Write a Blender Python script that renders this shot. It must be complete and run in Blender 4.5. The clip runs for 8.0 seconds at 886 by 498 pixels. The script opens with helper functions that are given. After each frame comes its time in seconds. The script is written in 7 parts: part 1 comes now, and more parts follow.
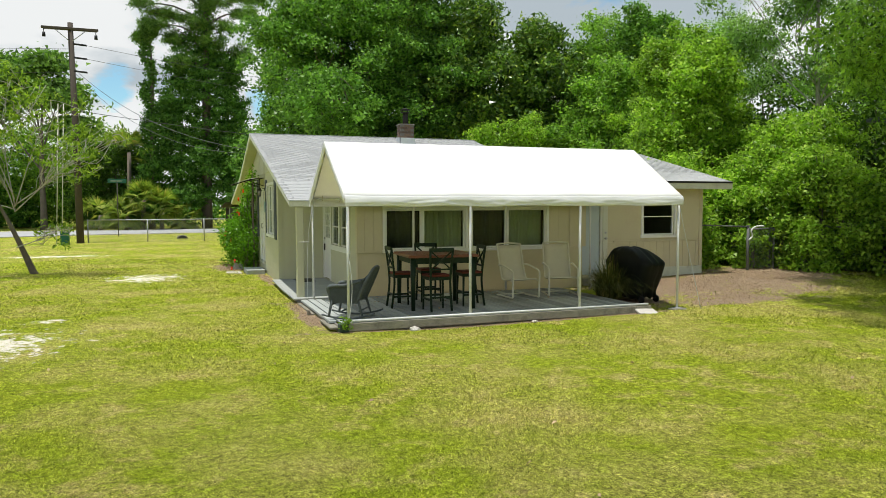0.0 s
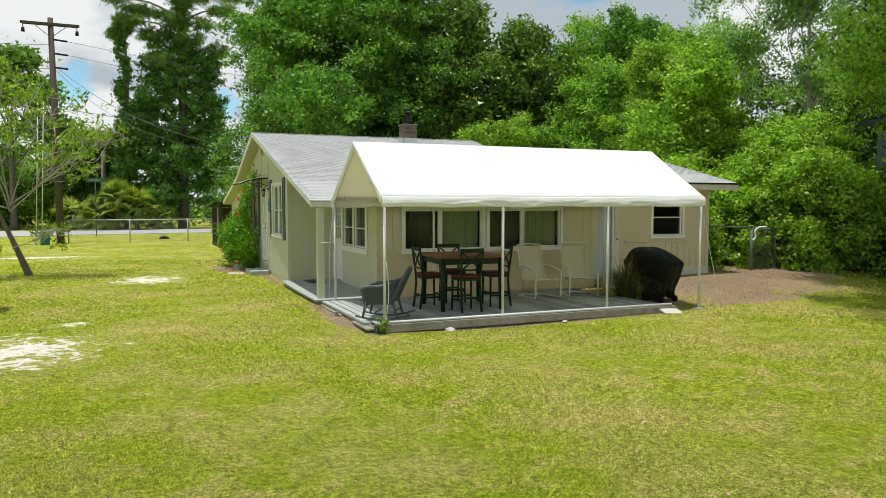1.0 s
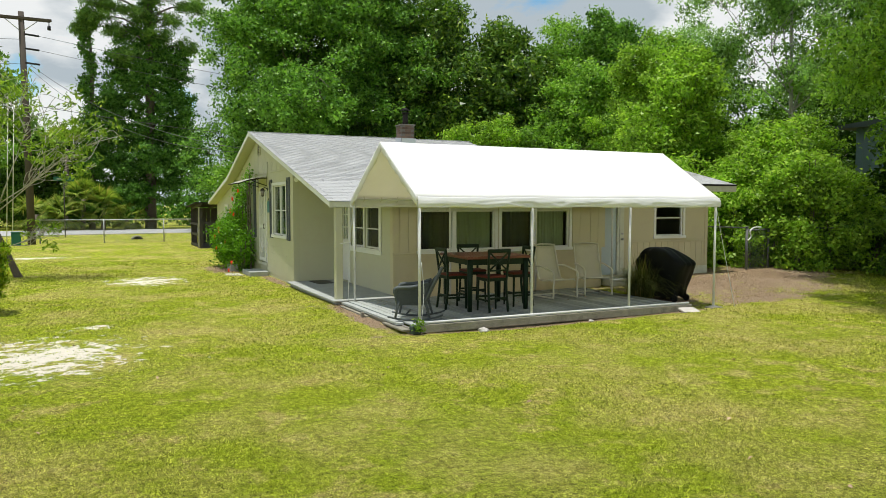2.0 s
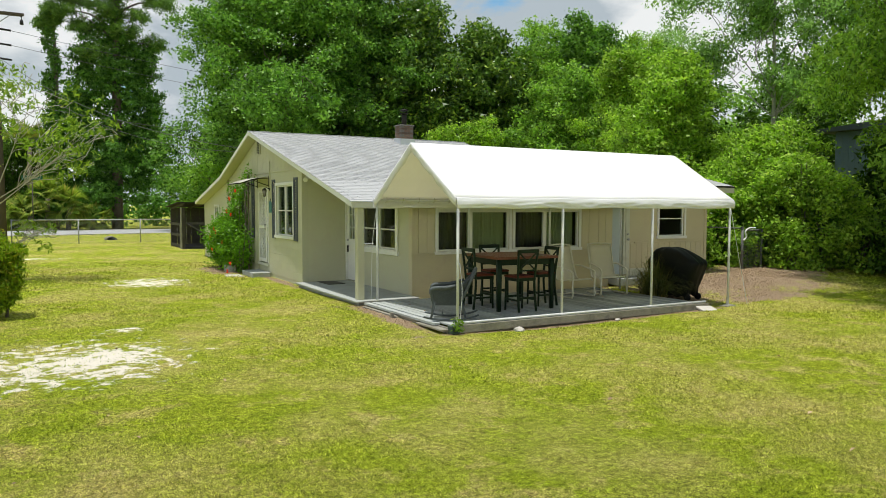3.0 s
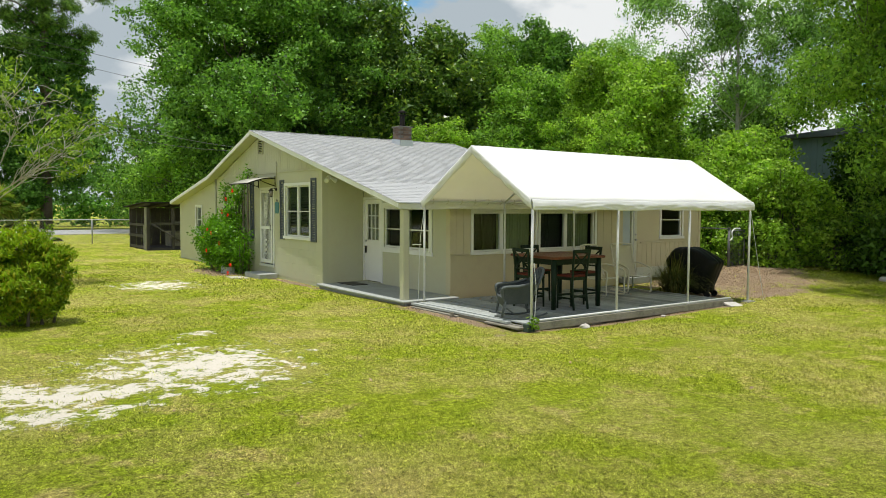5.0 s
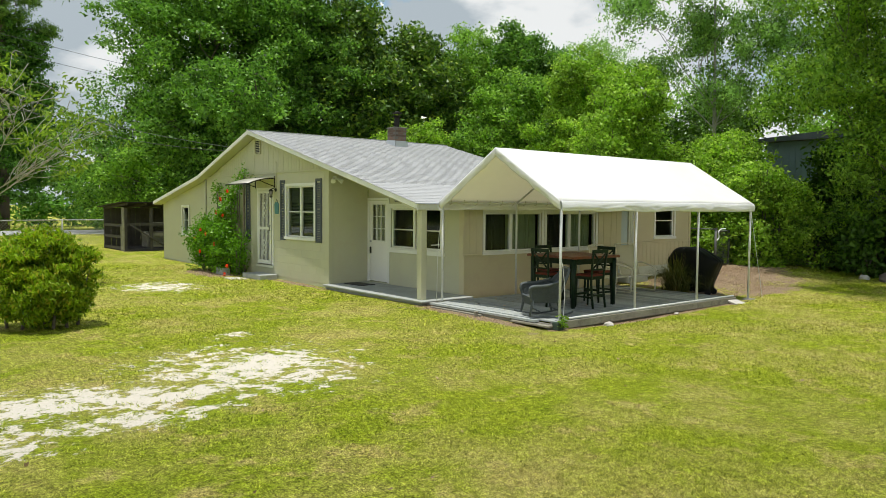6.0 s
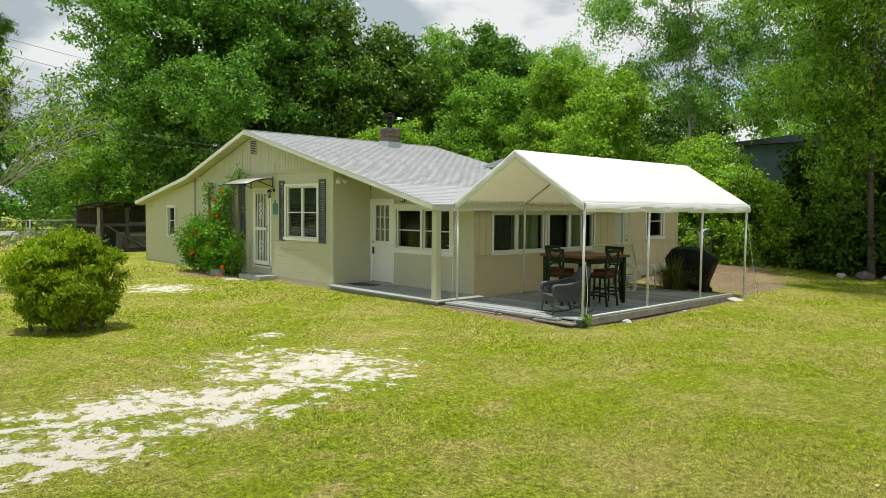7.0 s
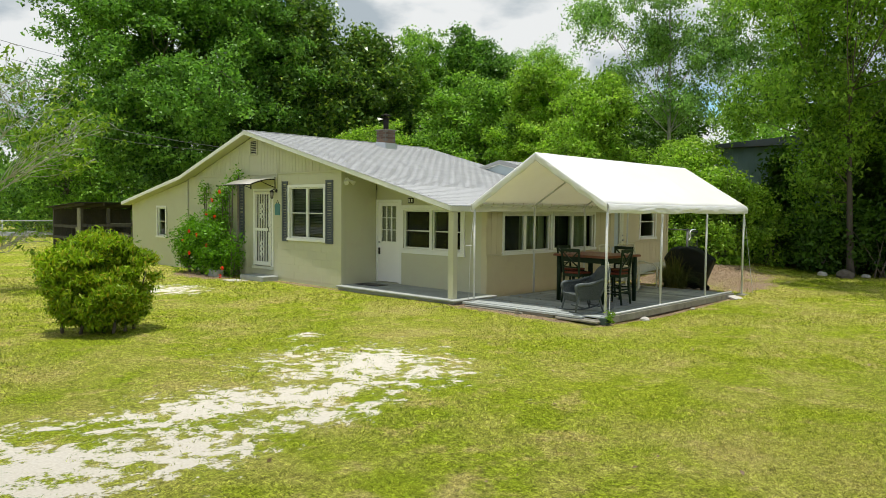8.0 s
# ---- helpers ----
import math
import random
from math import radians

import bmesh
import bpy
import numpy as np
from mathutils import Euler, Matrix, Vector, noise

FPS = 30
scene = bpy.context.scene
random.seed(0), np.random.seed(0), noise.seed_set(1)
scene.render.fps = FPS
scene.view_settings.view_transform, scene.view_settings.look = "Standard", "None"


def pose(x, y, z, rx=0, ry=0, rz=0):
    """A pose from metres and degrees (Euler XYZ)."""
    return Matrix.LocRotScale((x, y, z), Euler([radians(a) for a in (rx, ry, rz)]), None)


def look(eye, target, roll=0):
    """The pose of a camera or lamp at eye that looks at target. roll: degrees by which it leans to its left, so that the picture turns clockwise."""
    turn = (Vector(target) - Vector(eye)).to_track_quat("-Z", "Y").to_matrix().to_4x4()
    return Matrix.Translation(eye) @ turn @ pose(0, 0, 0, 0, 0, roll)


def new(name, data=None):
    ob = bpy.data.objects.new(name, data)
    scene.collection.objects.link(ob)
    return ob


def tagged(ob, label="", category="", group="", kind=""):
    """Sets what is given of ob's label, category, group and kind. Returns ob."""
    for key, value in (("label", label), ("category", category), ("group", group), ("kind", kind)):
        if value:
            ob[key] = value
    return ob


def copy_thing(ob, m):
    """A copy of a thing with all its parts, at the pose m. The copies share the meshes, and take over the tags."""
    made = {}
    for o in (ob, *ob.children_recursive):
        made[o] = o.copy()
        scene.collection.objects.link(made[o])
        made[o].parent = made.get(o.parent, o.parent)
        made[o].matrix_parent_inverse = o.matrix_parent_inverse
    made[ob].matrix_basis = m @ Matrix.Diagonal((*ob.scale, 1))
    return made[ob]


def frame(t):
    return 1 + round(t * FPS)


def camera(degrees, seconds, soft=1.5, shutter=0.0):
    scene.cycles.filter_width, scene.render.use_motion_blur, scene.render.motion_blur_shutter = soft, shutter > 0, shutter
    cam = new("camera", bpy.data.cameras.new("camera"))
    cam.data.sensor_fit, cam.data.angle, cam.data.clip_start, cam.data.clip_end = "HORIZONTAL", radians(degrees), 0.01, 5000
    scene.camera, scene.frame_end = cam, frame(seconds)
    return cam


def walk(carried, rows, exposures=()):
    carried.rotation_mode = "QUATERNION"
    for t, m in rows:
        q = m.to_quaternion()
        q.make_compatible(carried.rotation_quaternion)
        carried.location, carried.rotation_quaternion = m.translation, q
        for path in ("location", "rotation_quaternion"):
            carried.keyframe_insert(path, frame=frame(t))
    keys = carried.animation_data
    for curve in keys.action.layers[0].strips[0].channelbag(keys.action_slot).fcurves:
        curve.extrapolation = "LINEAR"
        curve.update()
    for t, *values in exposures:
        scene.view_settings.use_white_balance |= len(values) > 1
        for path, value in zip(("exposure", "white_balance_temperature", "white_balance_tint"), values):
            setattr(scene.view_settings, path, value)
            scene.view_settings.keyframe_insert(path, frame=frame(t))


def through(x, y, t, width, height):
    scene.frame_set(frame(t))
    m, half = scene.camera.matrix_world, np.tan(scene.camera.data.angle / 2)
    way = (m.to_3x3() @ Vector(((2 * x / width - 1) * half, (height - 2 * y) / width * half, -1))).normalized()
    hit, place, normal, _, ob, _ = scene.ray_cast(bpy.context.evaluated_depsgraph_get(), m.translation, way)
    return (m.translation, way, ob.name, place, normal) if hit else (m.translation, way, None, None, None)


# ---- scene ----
cam = camera(62.6, 8.0, soft=0.5)
ROWS = [
    (0.0, -0.267, 0.071, 2.158, -20.20, -3.41, 0.18),
    (0.5, -0.784, 0.284, 2.164, -21.33, -3.41, 0.14),
    (1.0, -1.330, 0.510, 2.169, -22.78, -3.40, 0.07),
    (1.5, -1.899, 0.747, 2.174, -24.39, -3.40, 0.02),
    (3.0, -3.689, 1.533, 2.185, -29.32, -3.37, -0.14),
    (3.5, -4.299, 1.820, 2.188, -30.94, -3.36, -0.18),
    (4.0, -4.908, 2.118, 2.191, -32.58, -3.34, -0.24),
    (4.5, -5.515, 2.426, 2.193, -34.27, -3.33, -0.28),
    (6.0, -7.291, 3.415, 2.199, -39.68, -3.27, -0.41),
    (6.5, -7.863, 3.764, 2.201, -41.56, -3.25, -0.45),
    (7.0, -8.423, 4.120, 2.202, -43.41, -3.22, -0.49),
    (7.5, -8.970, 4.484, 2.202, -45.17, -3.20, -0.52),
    (8.0, -9.505, 4.855, 2.203, -46.79, -3.16, -0.55),
]
EXPOSURES = [(0.0, -0.25), (8.0, -0.30)]
walk(cam, [(t, pose(x, y, z, 90 + pitch, roll, yaw)) for t, x, y, z, yaw, pitch, roll in ROWS], EXPOSURES)

# ---- world and sun ----
SUN_WAY = Vector((-0.11, -0.04, 1.0)).normalized()


def make_world():
    world = bpy.data.worlds.new("sky")
    scene.world = world
    world.use_nodes = True
    nt = world.node_tree
    nt.nodes.clear()
    out = nt.nodes.new("ShaderNodeOutputWorld")
    bg = nt.nodes.new("ShaderNodeBackground")
    sky = nt.nodes.new("ShaderNodeTexSky")
    sky.sky_type = "NISHITA"
    sky.sun_disc = False
    sky.sun_elevation = math.asin(SUN_WAY.z)
    sky.sun_rotation = math.atan2(SUN_WAY.x, SUN_WAY.y)
    sky.air_density, sky.dust_density, sky.ozone_density = 1.0, 0.3, 1.5
    tc = nt.nodes.new("ShaderNodeTexCoord")
    mp = nt.nodes.new("ShaderNodeMapping")
    mp.inputs["Scale"].default_value = (1.0, 1.0, 2.2)
    mp.inputs["Location"].default_value = CLOUD_SHIFT
    nt.links.new(tc.outputs["Generated"], mp.inputs["Vector"])
    n1 = nt.nodes.new("ShaderNodeTexNoise")
    n1.inputs["Scale"].default_value = 3.2
    n1.inputs["Detail"].default_value = 9
    n1.inputs["Roughness"].default_value = 0.6
    nt.links.new(mp.outputs[0], n1.inputs["Vector"])
    cover = nt.nodes.new("ShaderNodeValToRGB")
    cover.color_ramp.elements[0].position = 0.27
    cover.color_ramp.elements[0].color = (0, 0, 0, 1)
    cover.color_ramp.elements[1].position = 0.34
    cover.color_ramp.elements[1].color = (1, 1, 1, 1)
    # two openings of blue between the clouds
    fac = n1.outputs["Fac"]
    for way, wide, deep in BLUE:
        dot = nt.nodes.new("ShaderNodeVectorMath")
        dot.operation = "DISTANCE"
        nt.links.new(tc.outputs["Generated"], dot.inputs[0])
        dot.inputs[1].default_value = Vector(way).normalized()
        gap = nt.nodes.new("ShaderNodeMapRange")
        gap.interpolation_type = "SMOOTHSTEP"
        gap.inputs["From Min"].default_value = 0.0
        gap.inputs["From Max"].default_value = wide
        gap.inputs["To Min"].default_value = deep
        gap.inputs["To Max"].default_value = 0.0
        nt.links.new(dot.outputs["Value"], gap.inputs["Value"])
        less = nt.nodes.new("ShaderNodeMath")
        less.operation = "SUBTRACT"
        nt.links.new(fac, less.inputs[0])
        nt.links.new(gap.outputs[0], less.inputs[1])
        fac = less.outputs[0]
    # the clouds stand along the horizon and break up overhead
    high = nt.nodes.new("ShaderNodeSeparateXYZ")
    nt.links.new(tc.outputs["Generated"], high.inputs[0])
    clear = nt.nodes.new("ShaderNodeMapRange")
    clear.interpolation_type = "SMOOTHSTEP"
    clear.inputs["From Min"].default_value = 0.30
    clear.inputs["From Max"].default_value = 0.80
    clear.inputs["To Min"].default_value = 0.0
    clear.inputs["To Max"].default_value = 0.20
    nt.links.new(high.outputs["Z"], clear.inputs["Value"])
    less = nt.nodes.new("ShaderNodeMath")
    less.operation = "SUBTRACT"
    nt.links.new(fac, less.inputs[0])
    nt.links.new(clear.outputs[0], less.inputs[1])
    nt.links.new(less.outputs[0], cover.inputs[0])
    n2 = nt.nodes.new("ShaderNodeTexNoise")
    n2.inputs["Scale"].default_value = 4.2
    n2.inputs["Detail"].default_value = 8
    nt.links.new(mp.outputs[0], n2.inputs["Vector"])
    tone = nt.nodes.new("ShaderNodeValToRGB")
    tone.color_ramp.elements[0].position = 0.43
    tone.color_ramp.elements[0].color = (8.6, 9.9, 10.8, 1)
    tone.color_ramp.elements[1].position = 0.53
    tone.color_ramp.elements[1].color = (16.4, 16.8, 16.8, 1)
    # whiter cloud heads low down
    low = nt.nodes.new("ShaderNodeMapRange")
    low.inputs["From Min"].default_value = 0.02
    low.inputs["From Max"].default_value = 0.26
    low.inputs["To Min"].default_value = 0.07
    low.inputs["To Max"].default_value = -0.02
    nt.links.new(high.outputs["Z"], low.inputs["Value"])
    lift = nt.nodes.new("ShaderNodeMath")
    nt.links.new(n2.outputs["Fac"], lift.inputs[0])
    nt.links.new(low.outputs[0], lift.inputs[1])
    nt.links.new(lift.outputs[0], tone.inputs[0])
    mix = nt.nodes.new("ShaderNodeMixRGB")
    nt.links.new(cover.outputs[0], mix.inputs[0])
    blue = nt.nodes.new("ShaderNodeMixRGB")
    blue.blend_type = "MULTIPLY"
    blue.inputs[0].default_value = 1.0
    blue.inputs[2].default_value = (2.2, 2.8, 2.7, 1)
    nt.links.new(sky.outputs[0], blue.inputs[1])
    nt.links.new(blue.outputs[0], mix.inputs[1])
    nt.links.new(tone.outputs[0], mix.inputs[2])
    nt.links.new(mix.outputs[0], bg.inputs["Color"])
    bg.inputs["Strength"].default_value = SKY_STRENGTH
    nt.links.new(bg.outputs[0], out.inputs[0])


BLUE = (((-0.07, 1.0, 0.148), 0.085, 0.38), ((0.56, 1.0, 0.33), 0.22, 0.20), ((0.11, 1.0, 0.125), 0.06, 0.32))
CLOUD_SHIFT = (0.35, 1.7, 0.2)
SKY_STRENGTH = 0.063
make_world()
lamp = bpy.data.lights.new("sun", "SUN")
lamp.energy, lamp.angle, lamp.color = 5.0, radians(0.6), (1.0, 0.965, 0.91)
sun = new("sun", lamp)
sun.matrix_world = look((0, 0, 60), Vector((0, 0, 60)) - SUN_WAY)


# ---- materials ----
class Nodes:
    """A small writer of node trees."""

    def __init__(self, name):
        self.mat = bpy.data.materials.new(name)
        self.mat.use_nodes = True
        self.nt = self.mat.node_tree
        self.nt.nodes.clear()
        self.out = self.add("ShaderNodeOutputMaterial")
        self.tc = self.add("ShaderNodeTexCoord")
        self.pos = self.tc.outputs["Object"]

    def add(self, kind, **values):
        node = self.nt.nodes.new(kind)
        for key, value in values.items():
            node.inputs[key.replace("_", " ")].default_value = value
        return node

    def link(self, a, b):
        self.nt.links.new(a, b)

    def noise(self, scale, detail=4, rough=0.55, vector=None, stretch=None):
        n = self.add("ShaderNodeTexNoise", Scale=scale, Detail=detail, Roughness=rough)
        v = vector or self.pos
        if stretch:
            m = self.add("ShaderNodeMapping", Scale=stretch)
            self.link(v, m.inputs[0])
            v = m.outputs[0]
        self.link(v, n.inputs["Vector"])
        return n.outputs["Fac"]

    def ramp(self, fac, stops):
        r = self.add("ShaderNodeValToRGB")
        els = r.color_ramp.elements
        while len(els) < len(stops):
            els.new(0.5)
        for el, (p, c) in zip(els, stops):
            el.position = p
            el.color = (*c, 1) if len(c) == 3 else c
        self.link(fac, r.inputs[0])
        return r.outputs[0]

    def mix(self, fac, a, b, blend="MIX"):
        m = self.add("ShaderNodeMixRGB")
        m.blend_type = blend
        for src, sock in ((fac, m.inputs[0]), (a, m.inputs[1]), (b, m.inputs[2])):
            if isinstance(src, (int, float)):
                sock.default_value = src
            elif isinstance(src, tuple):
                sock.default_value = (*src, 1)
            else:
                self.link(src, sock)
        return m.outputs[0]

    def math(self, op, a, b=0.0, clamp=False):
        m = self.add("ShaderNodeMath")
        m.operation, m.use_clamp = op, clamp
        for src, sock in ((a, m.inputs[0]), (b, m.inputs[1])):
            if isinstance(src, (int, float)):
                sock.default_value = src
            else:
                self.link(src, sock)
        return m.outputs[0]

    def bump(self, height, strength, distance=0.02):
        b = self.add("ShaderNodeBump", Strength=strength, Distance=distance)
        self.link(height, b.inputs["Height"])
        return b.outputs[0]

    def surface(self, color, rough=0.6, metal=0.0, spec=0.3, normal=None, rough_from=None):
        p = self.add("ShaderNodeBsdfPrincipled", Roughness=rough, Metallic=metal)
        p.inputs["Specular IOR Level"].default_value = spec
        if isinstance(color, tuple):
            p.inputs["Base Color"].default_value = (*color, 1)
        else:
            self.link(color, p.inputs["Base Color"])
        if normal:
            self.link(normal, p.inputs["Normal"])
        if rough_from:
            self.link(rough_from, p.inputs["Roughness"])
        return p.outputs[0]

    def done(self, shader):
        self.link(shader, self.out.inputs["Surface"])
        return self.mat


def shade(c, k):
    return tuple(min(1.0, v * k) for v in c)


def plain(name, color, rough=0.6, metal=0.0, spec=0.3, var=0.18, scale=3.0, grain=60.0, bump=0.15, depth=0.004, stretch=None, dirt=None, piece=0.0, island=False):
    """A worn surface: broad tone, fine grain, optional dirt blotches, and a tone for each piece."""
    n = Nodes(name)
    broad = n.noise(scale, 5, 0.6)
    fine = n.noise(grain, 4, 0.6, stretch=stretch)
    col = n.ramp(broad, [(0.3, shade(color, 1 - var)), (0.7, shade(color, 1 + var))])
    col = n.mix(0.55, col, n.ramp(fine, [(0.3, shade(color, 1 - var)), (0.7, shade(color, 1 + var * 0.8))]))
    if dirt:
        mask = n.ramp(n.noise(scale * 2.3, 7, 0.7), [(0.52, (0, 0, 0)), (0.72, (1, 1, 1))])
        col = n.mix(n.math("MULTIPLY", mask, 0.6), col, dirt)
    if piece:
        if island:
            r = n.add("ShaderNodeNewGeometry").outputs["Random Per Island"]
        else:
            r = n.add("ShaderNodeObjectInfo").outputs["Random"]
        col = n.mix(1.0, col, n.ramp(r, [(0.0, (1 - piece,) * 3), (1.0, (1 + piece,) * 3)]), "MULTIPLY")
    return n.done(n.surface(col, rough, metal, spec, n.bump(fine, bump, depth)))


def leaf_material(name, dark, light, through=0.35, gloss=0.45, tips=None):
    """Leaves: each of its own tone, some light coming through."""
    n = Nodes(name)
    r = n.add("ShaderNodeNewGeometry").outputs["Random Per Island"]
    stops = [(0.0, dark), (0.24, tuple(0.45 * d + 0.55 * l for d, l in zip(dark, light))), (0.75, light)] + ([(1.0, tips)] if tips else [])
    col = n.ramp(r, stops)
    big = n.noise(0.55, 3)
    col = n.mix(1.0, col, n.ramp(big, [(0.3, (0.72, 0.76, 0.74)), (0.7, (1.22, 1.22, 1.15))]), "MULTIPLY")
    col = n.mix(1.0, col, n.ramp(n.noise(2.6, 3), [(0.32, (0.80, 0.86, 0.9)), (0.68, (1.22, 1.16, 1.05))]), "MULTIPLY")
    p = n.surface(col, gloss, 0.0, 0.2)
    t = n.add("ShaderNodeBsdfTranslucent")
    n.link(n.mix(1.0, col, (1.2, 1.4, 0.65), "MULTIPLY"), t.inputs["Color"])
    m = n.add("ShaderNodeMixShader")
    m.inputs[0].default_value = through
    n.link(p, m.inputs[1])
    n.link(t.outputs[0], m.inputs[2])
    return n.done(m.outputs[0])


def glass_material(name):
    n = Nodes(name)
    g = n.add("ShaderNodeBsdfGlass", IOR=1.25, Roughness=0.0)
    g.inputs["Color"].default_value = (0.86, 0.9, 0.87, 1)
    return n.done(g.outputs[0])


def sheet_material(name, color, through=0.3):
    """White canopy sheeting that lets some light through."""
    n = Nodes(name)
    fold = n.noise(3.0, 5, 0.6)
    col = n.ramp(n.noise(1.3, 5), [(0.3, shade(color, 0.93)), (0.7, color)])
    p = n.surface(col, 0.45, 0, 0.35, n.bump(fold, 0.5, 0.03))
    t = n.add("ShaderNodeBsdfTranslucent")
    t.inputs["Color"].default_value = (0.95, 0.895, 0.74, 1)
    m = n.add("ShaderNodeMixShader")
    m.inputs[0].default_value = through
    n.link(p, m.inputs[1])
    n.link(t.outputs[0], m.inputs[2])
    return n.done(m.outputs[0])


SAND = [(-3.2, 12.2, 1.4, 1.45), (-4.6, 11.4, 1.3, 0.75), (-5.9, 11.75, 1.5, 0.75), (-5.2, 10.75, 1.1, 0.5), (-6.6, 10.7, 1.1, 0.8), (-8.3, 11.35, 1.9, 1.35), (-7.5, 11.0, 1.0, 1.0), (-2.5, 14.5, 0.32, 0.3), (-1.05, 22.1, 0.95, 1.25), (-5.0, 32.6, 2.3, 0.6)]
MULCH = [(10.8, 14.2, 1.9, 1.7), (12.8, 14.4, 2.0, 1.9), (14.6, 15.2, 1.7, 1.5), (10.9, 12.4, 1.5, 0.6), (9.1, 13.3, 0.75, 1.0), (5.3, 11.80, 3.3, 0.16), (2.0, 13.6, 0.22, 1.5), (5.5, 15.35, 3.6, 0.4), (2.2, 15.0, 0.4, 0.4), (2.1, 20.8, 0.16, 1.6), (1.5, 25.0, 0.6, 1.4)]


def lawn_tones(n):
    """Where the lawn is dry, and where it is lush: shared by soil and blades."""
    dry = n.ramp(n.noise(0.5, 8, 0.66), [(0.45, (0, 0, 0)), (0.64, (1, 1, 1))])
    spots = n.ramp(n.noise(1.7, 6, 0.7), [(0.51, (0, 0, 0)), (0.64, (1, 1, 1))])
    lush = n.ramp(n.noise(0.24, 5), [(0.42, (0, 0, 0)), (0.64, (1, 1, 1))])
    return n.math("MAXIMUM", n.math("MULTIPLY", dry, 0.7), n.math("MULTIPLY", spots, 0.75)), lush


def ground_material():
    n = Nodes("lawn_soil")
    warp = n.noise(1.6, 6, 0.65, stretch=(0.8, 1.2, 1))
    fine = n.noise(38, 6, 0.75)
    mid = n.noise(5.5, 6, 0.66)
    blades = n.noise(75, 6, 0.85, stretch=(1, 1.3, 1))
    tufts = n.noise(17, 6, 0.75)

    def patches(spots, edge, shy, broken):
        best = None
        for cx, cy, rx, ry in spots:
            m = n.add("ShaderNodeMapping", Location=(-cx / rx, -cy / ry, 0), Scale=(1 / rx, 1 / ry, 0))
            n.link(n.pos, m.inputs[0])
            v = n.add("ShaderNodeVectorMath")
            v.operation = "LENGTH"
            n.link(m.outputs[0], v.inputs[0])
            best = v.outputs["Value"] if best is None else n.math("MINIMUM", best, v.outputs["Value"])
        # ragged rim: broad and fine noise push the edge in and out
        push = n.math("ADD", n.math("MULTIPLY", n.math("SUBTRACT", warp, 0.5), 2.2), n.math("MULTIPLY", n.math("SUBTRACT", mid, 0.5), broken))
        inner = n.math("SUBTRACT", 1.0 - shy, n.math("ADD", best, push))
        return n.ramp(n.math("ADD", inner, n.math("MULTIPLY", n.math("SUBTRACT", fine, 0.5), 2.0)), [(0.0, (0, 0, 0)), (edge, (1, 1, 1))])

    grain = n.mix(1.0, n.ramp(blades, [(0.42, (0.14,) * 3), (0.50, (0.92,) * 3), (0.57, (1.9,) * 3)]), n.ramp(tufts, [(0.38, (0.52,) * 3), (0.62, (1.42,) * 3)]), "MULTIPLY")
    green = n.ramp(mid, [(0.34, (0.225, 0.290, 0.014)), (0.66, (0.360, 0.41, 0.028))])
    dry, lush = lawn_tones(n)
    straw = n.ramp(mid, [(0.34, (0.42, 0.335, 0.10)), (0.66, (0.57, 0.48, 0.175))])
    green = n.mix(n.math("MULTIPLY", lush, 0.45), green, (0.195, 0.285, 0.010))
    green = n.mix(n.math("MULTIPLY", dry, 1.1), green, straw)
    green = n.mix(1.0, green, grain, "MULTIPLY")
    col = n.mix(patches(MULCH, 0.25, 0.0, 2.4), green, n.ramp(fine, [(0.36, (0.16, 0.11, 0.07)), (0.62, (0.50, 0.38, 0.26))]))
    sand = n.ramp(n.noise(34, 5, 0.7), [(0.25, (0.74, 0.67, 0.53)), (0.7, (0.97, 0.91, 0.79))])
    col = n.mix(patches(SAND, 0.30, 0.32, 5.0), col, sand)
    h = n.math("ADD", n.math("MULTIPLY", blades, 0.7), tufts)
    return n.done(n.surface(col, 0.9, 0, 0.08, n.bump(h, 1.0, 0.035)))


def blade_material():
    """Mown grass: green blades, straw-coloured where the lawn is dry."""
    n = Nodes("grass_blades")
    r = n.add("ShaderNodeNewGeometry").outputs["Random Per Island"]
    dry, lush = lawn_tones(n)
    green = n.ramp(r, [(0.0, (0.055, 0.085, 0.004)), (0.55, (0.34, 0.41, 0.020)), (1.0, (0.66, 0.68, 0.12))])
    straw = n.ramp(r, [(0.0, (0.22, 0.17, 0.045)), (1.0, (0.74, 0.64, 0.27))])
    col = n.mix(n.math("MULTIPLY", dry, 0.8), green, straw)
    col = n.mix(1.0, col, n.ramp(n.noise(13, 5, 0.7), [(0.36, (0.50, 0.56, 0.5)), (0.64, (1.5, 1.44, 1.4))]), "MULTIPLY")
    p = n.surface(col, 0.6, 0.0, 0.15)
    t = n.add("ShaderNodeBsdfTranslucent")
    n.link(n.mix(1.0, col, (1.25, 1.35, 0.6), "MULTIPLY"), t.inputs["Color"])
    m = n.add("ShaderNodeMixShader")
    m.inputs[0].default_value = 0.4
    n.link(p, m.inputs[1])
    n.link(t.outputs[0], m.inputs[2])
    return n.done(m.outputs[0])


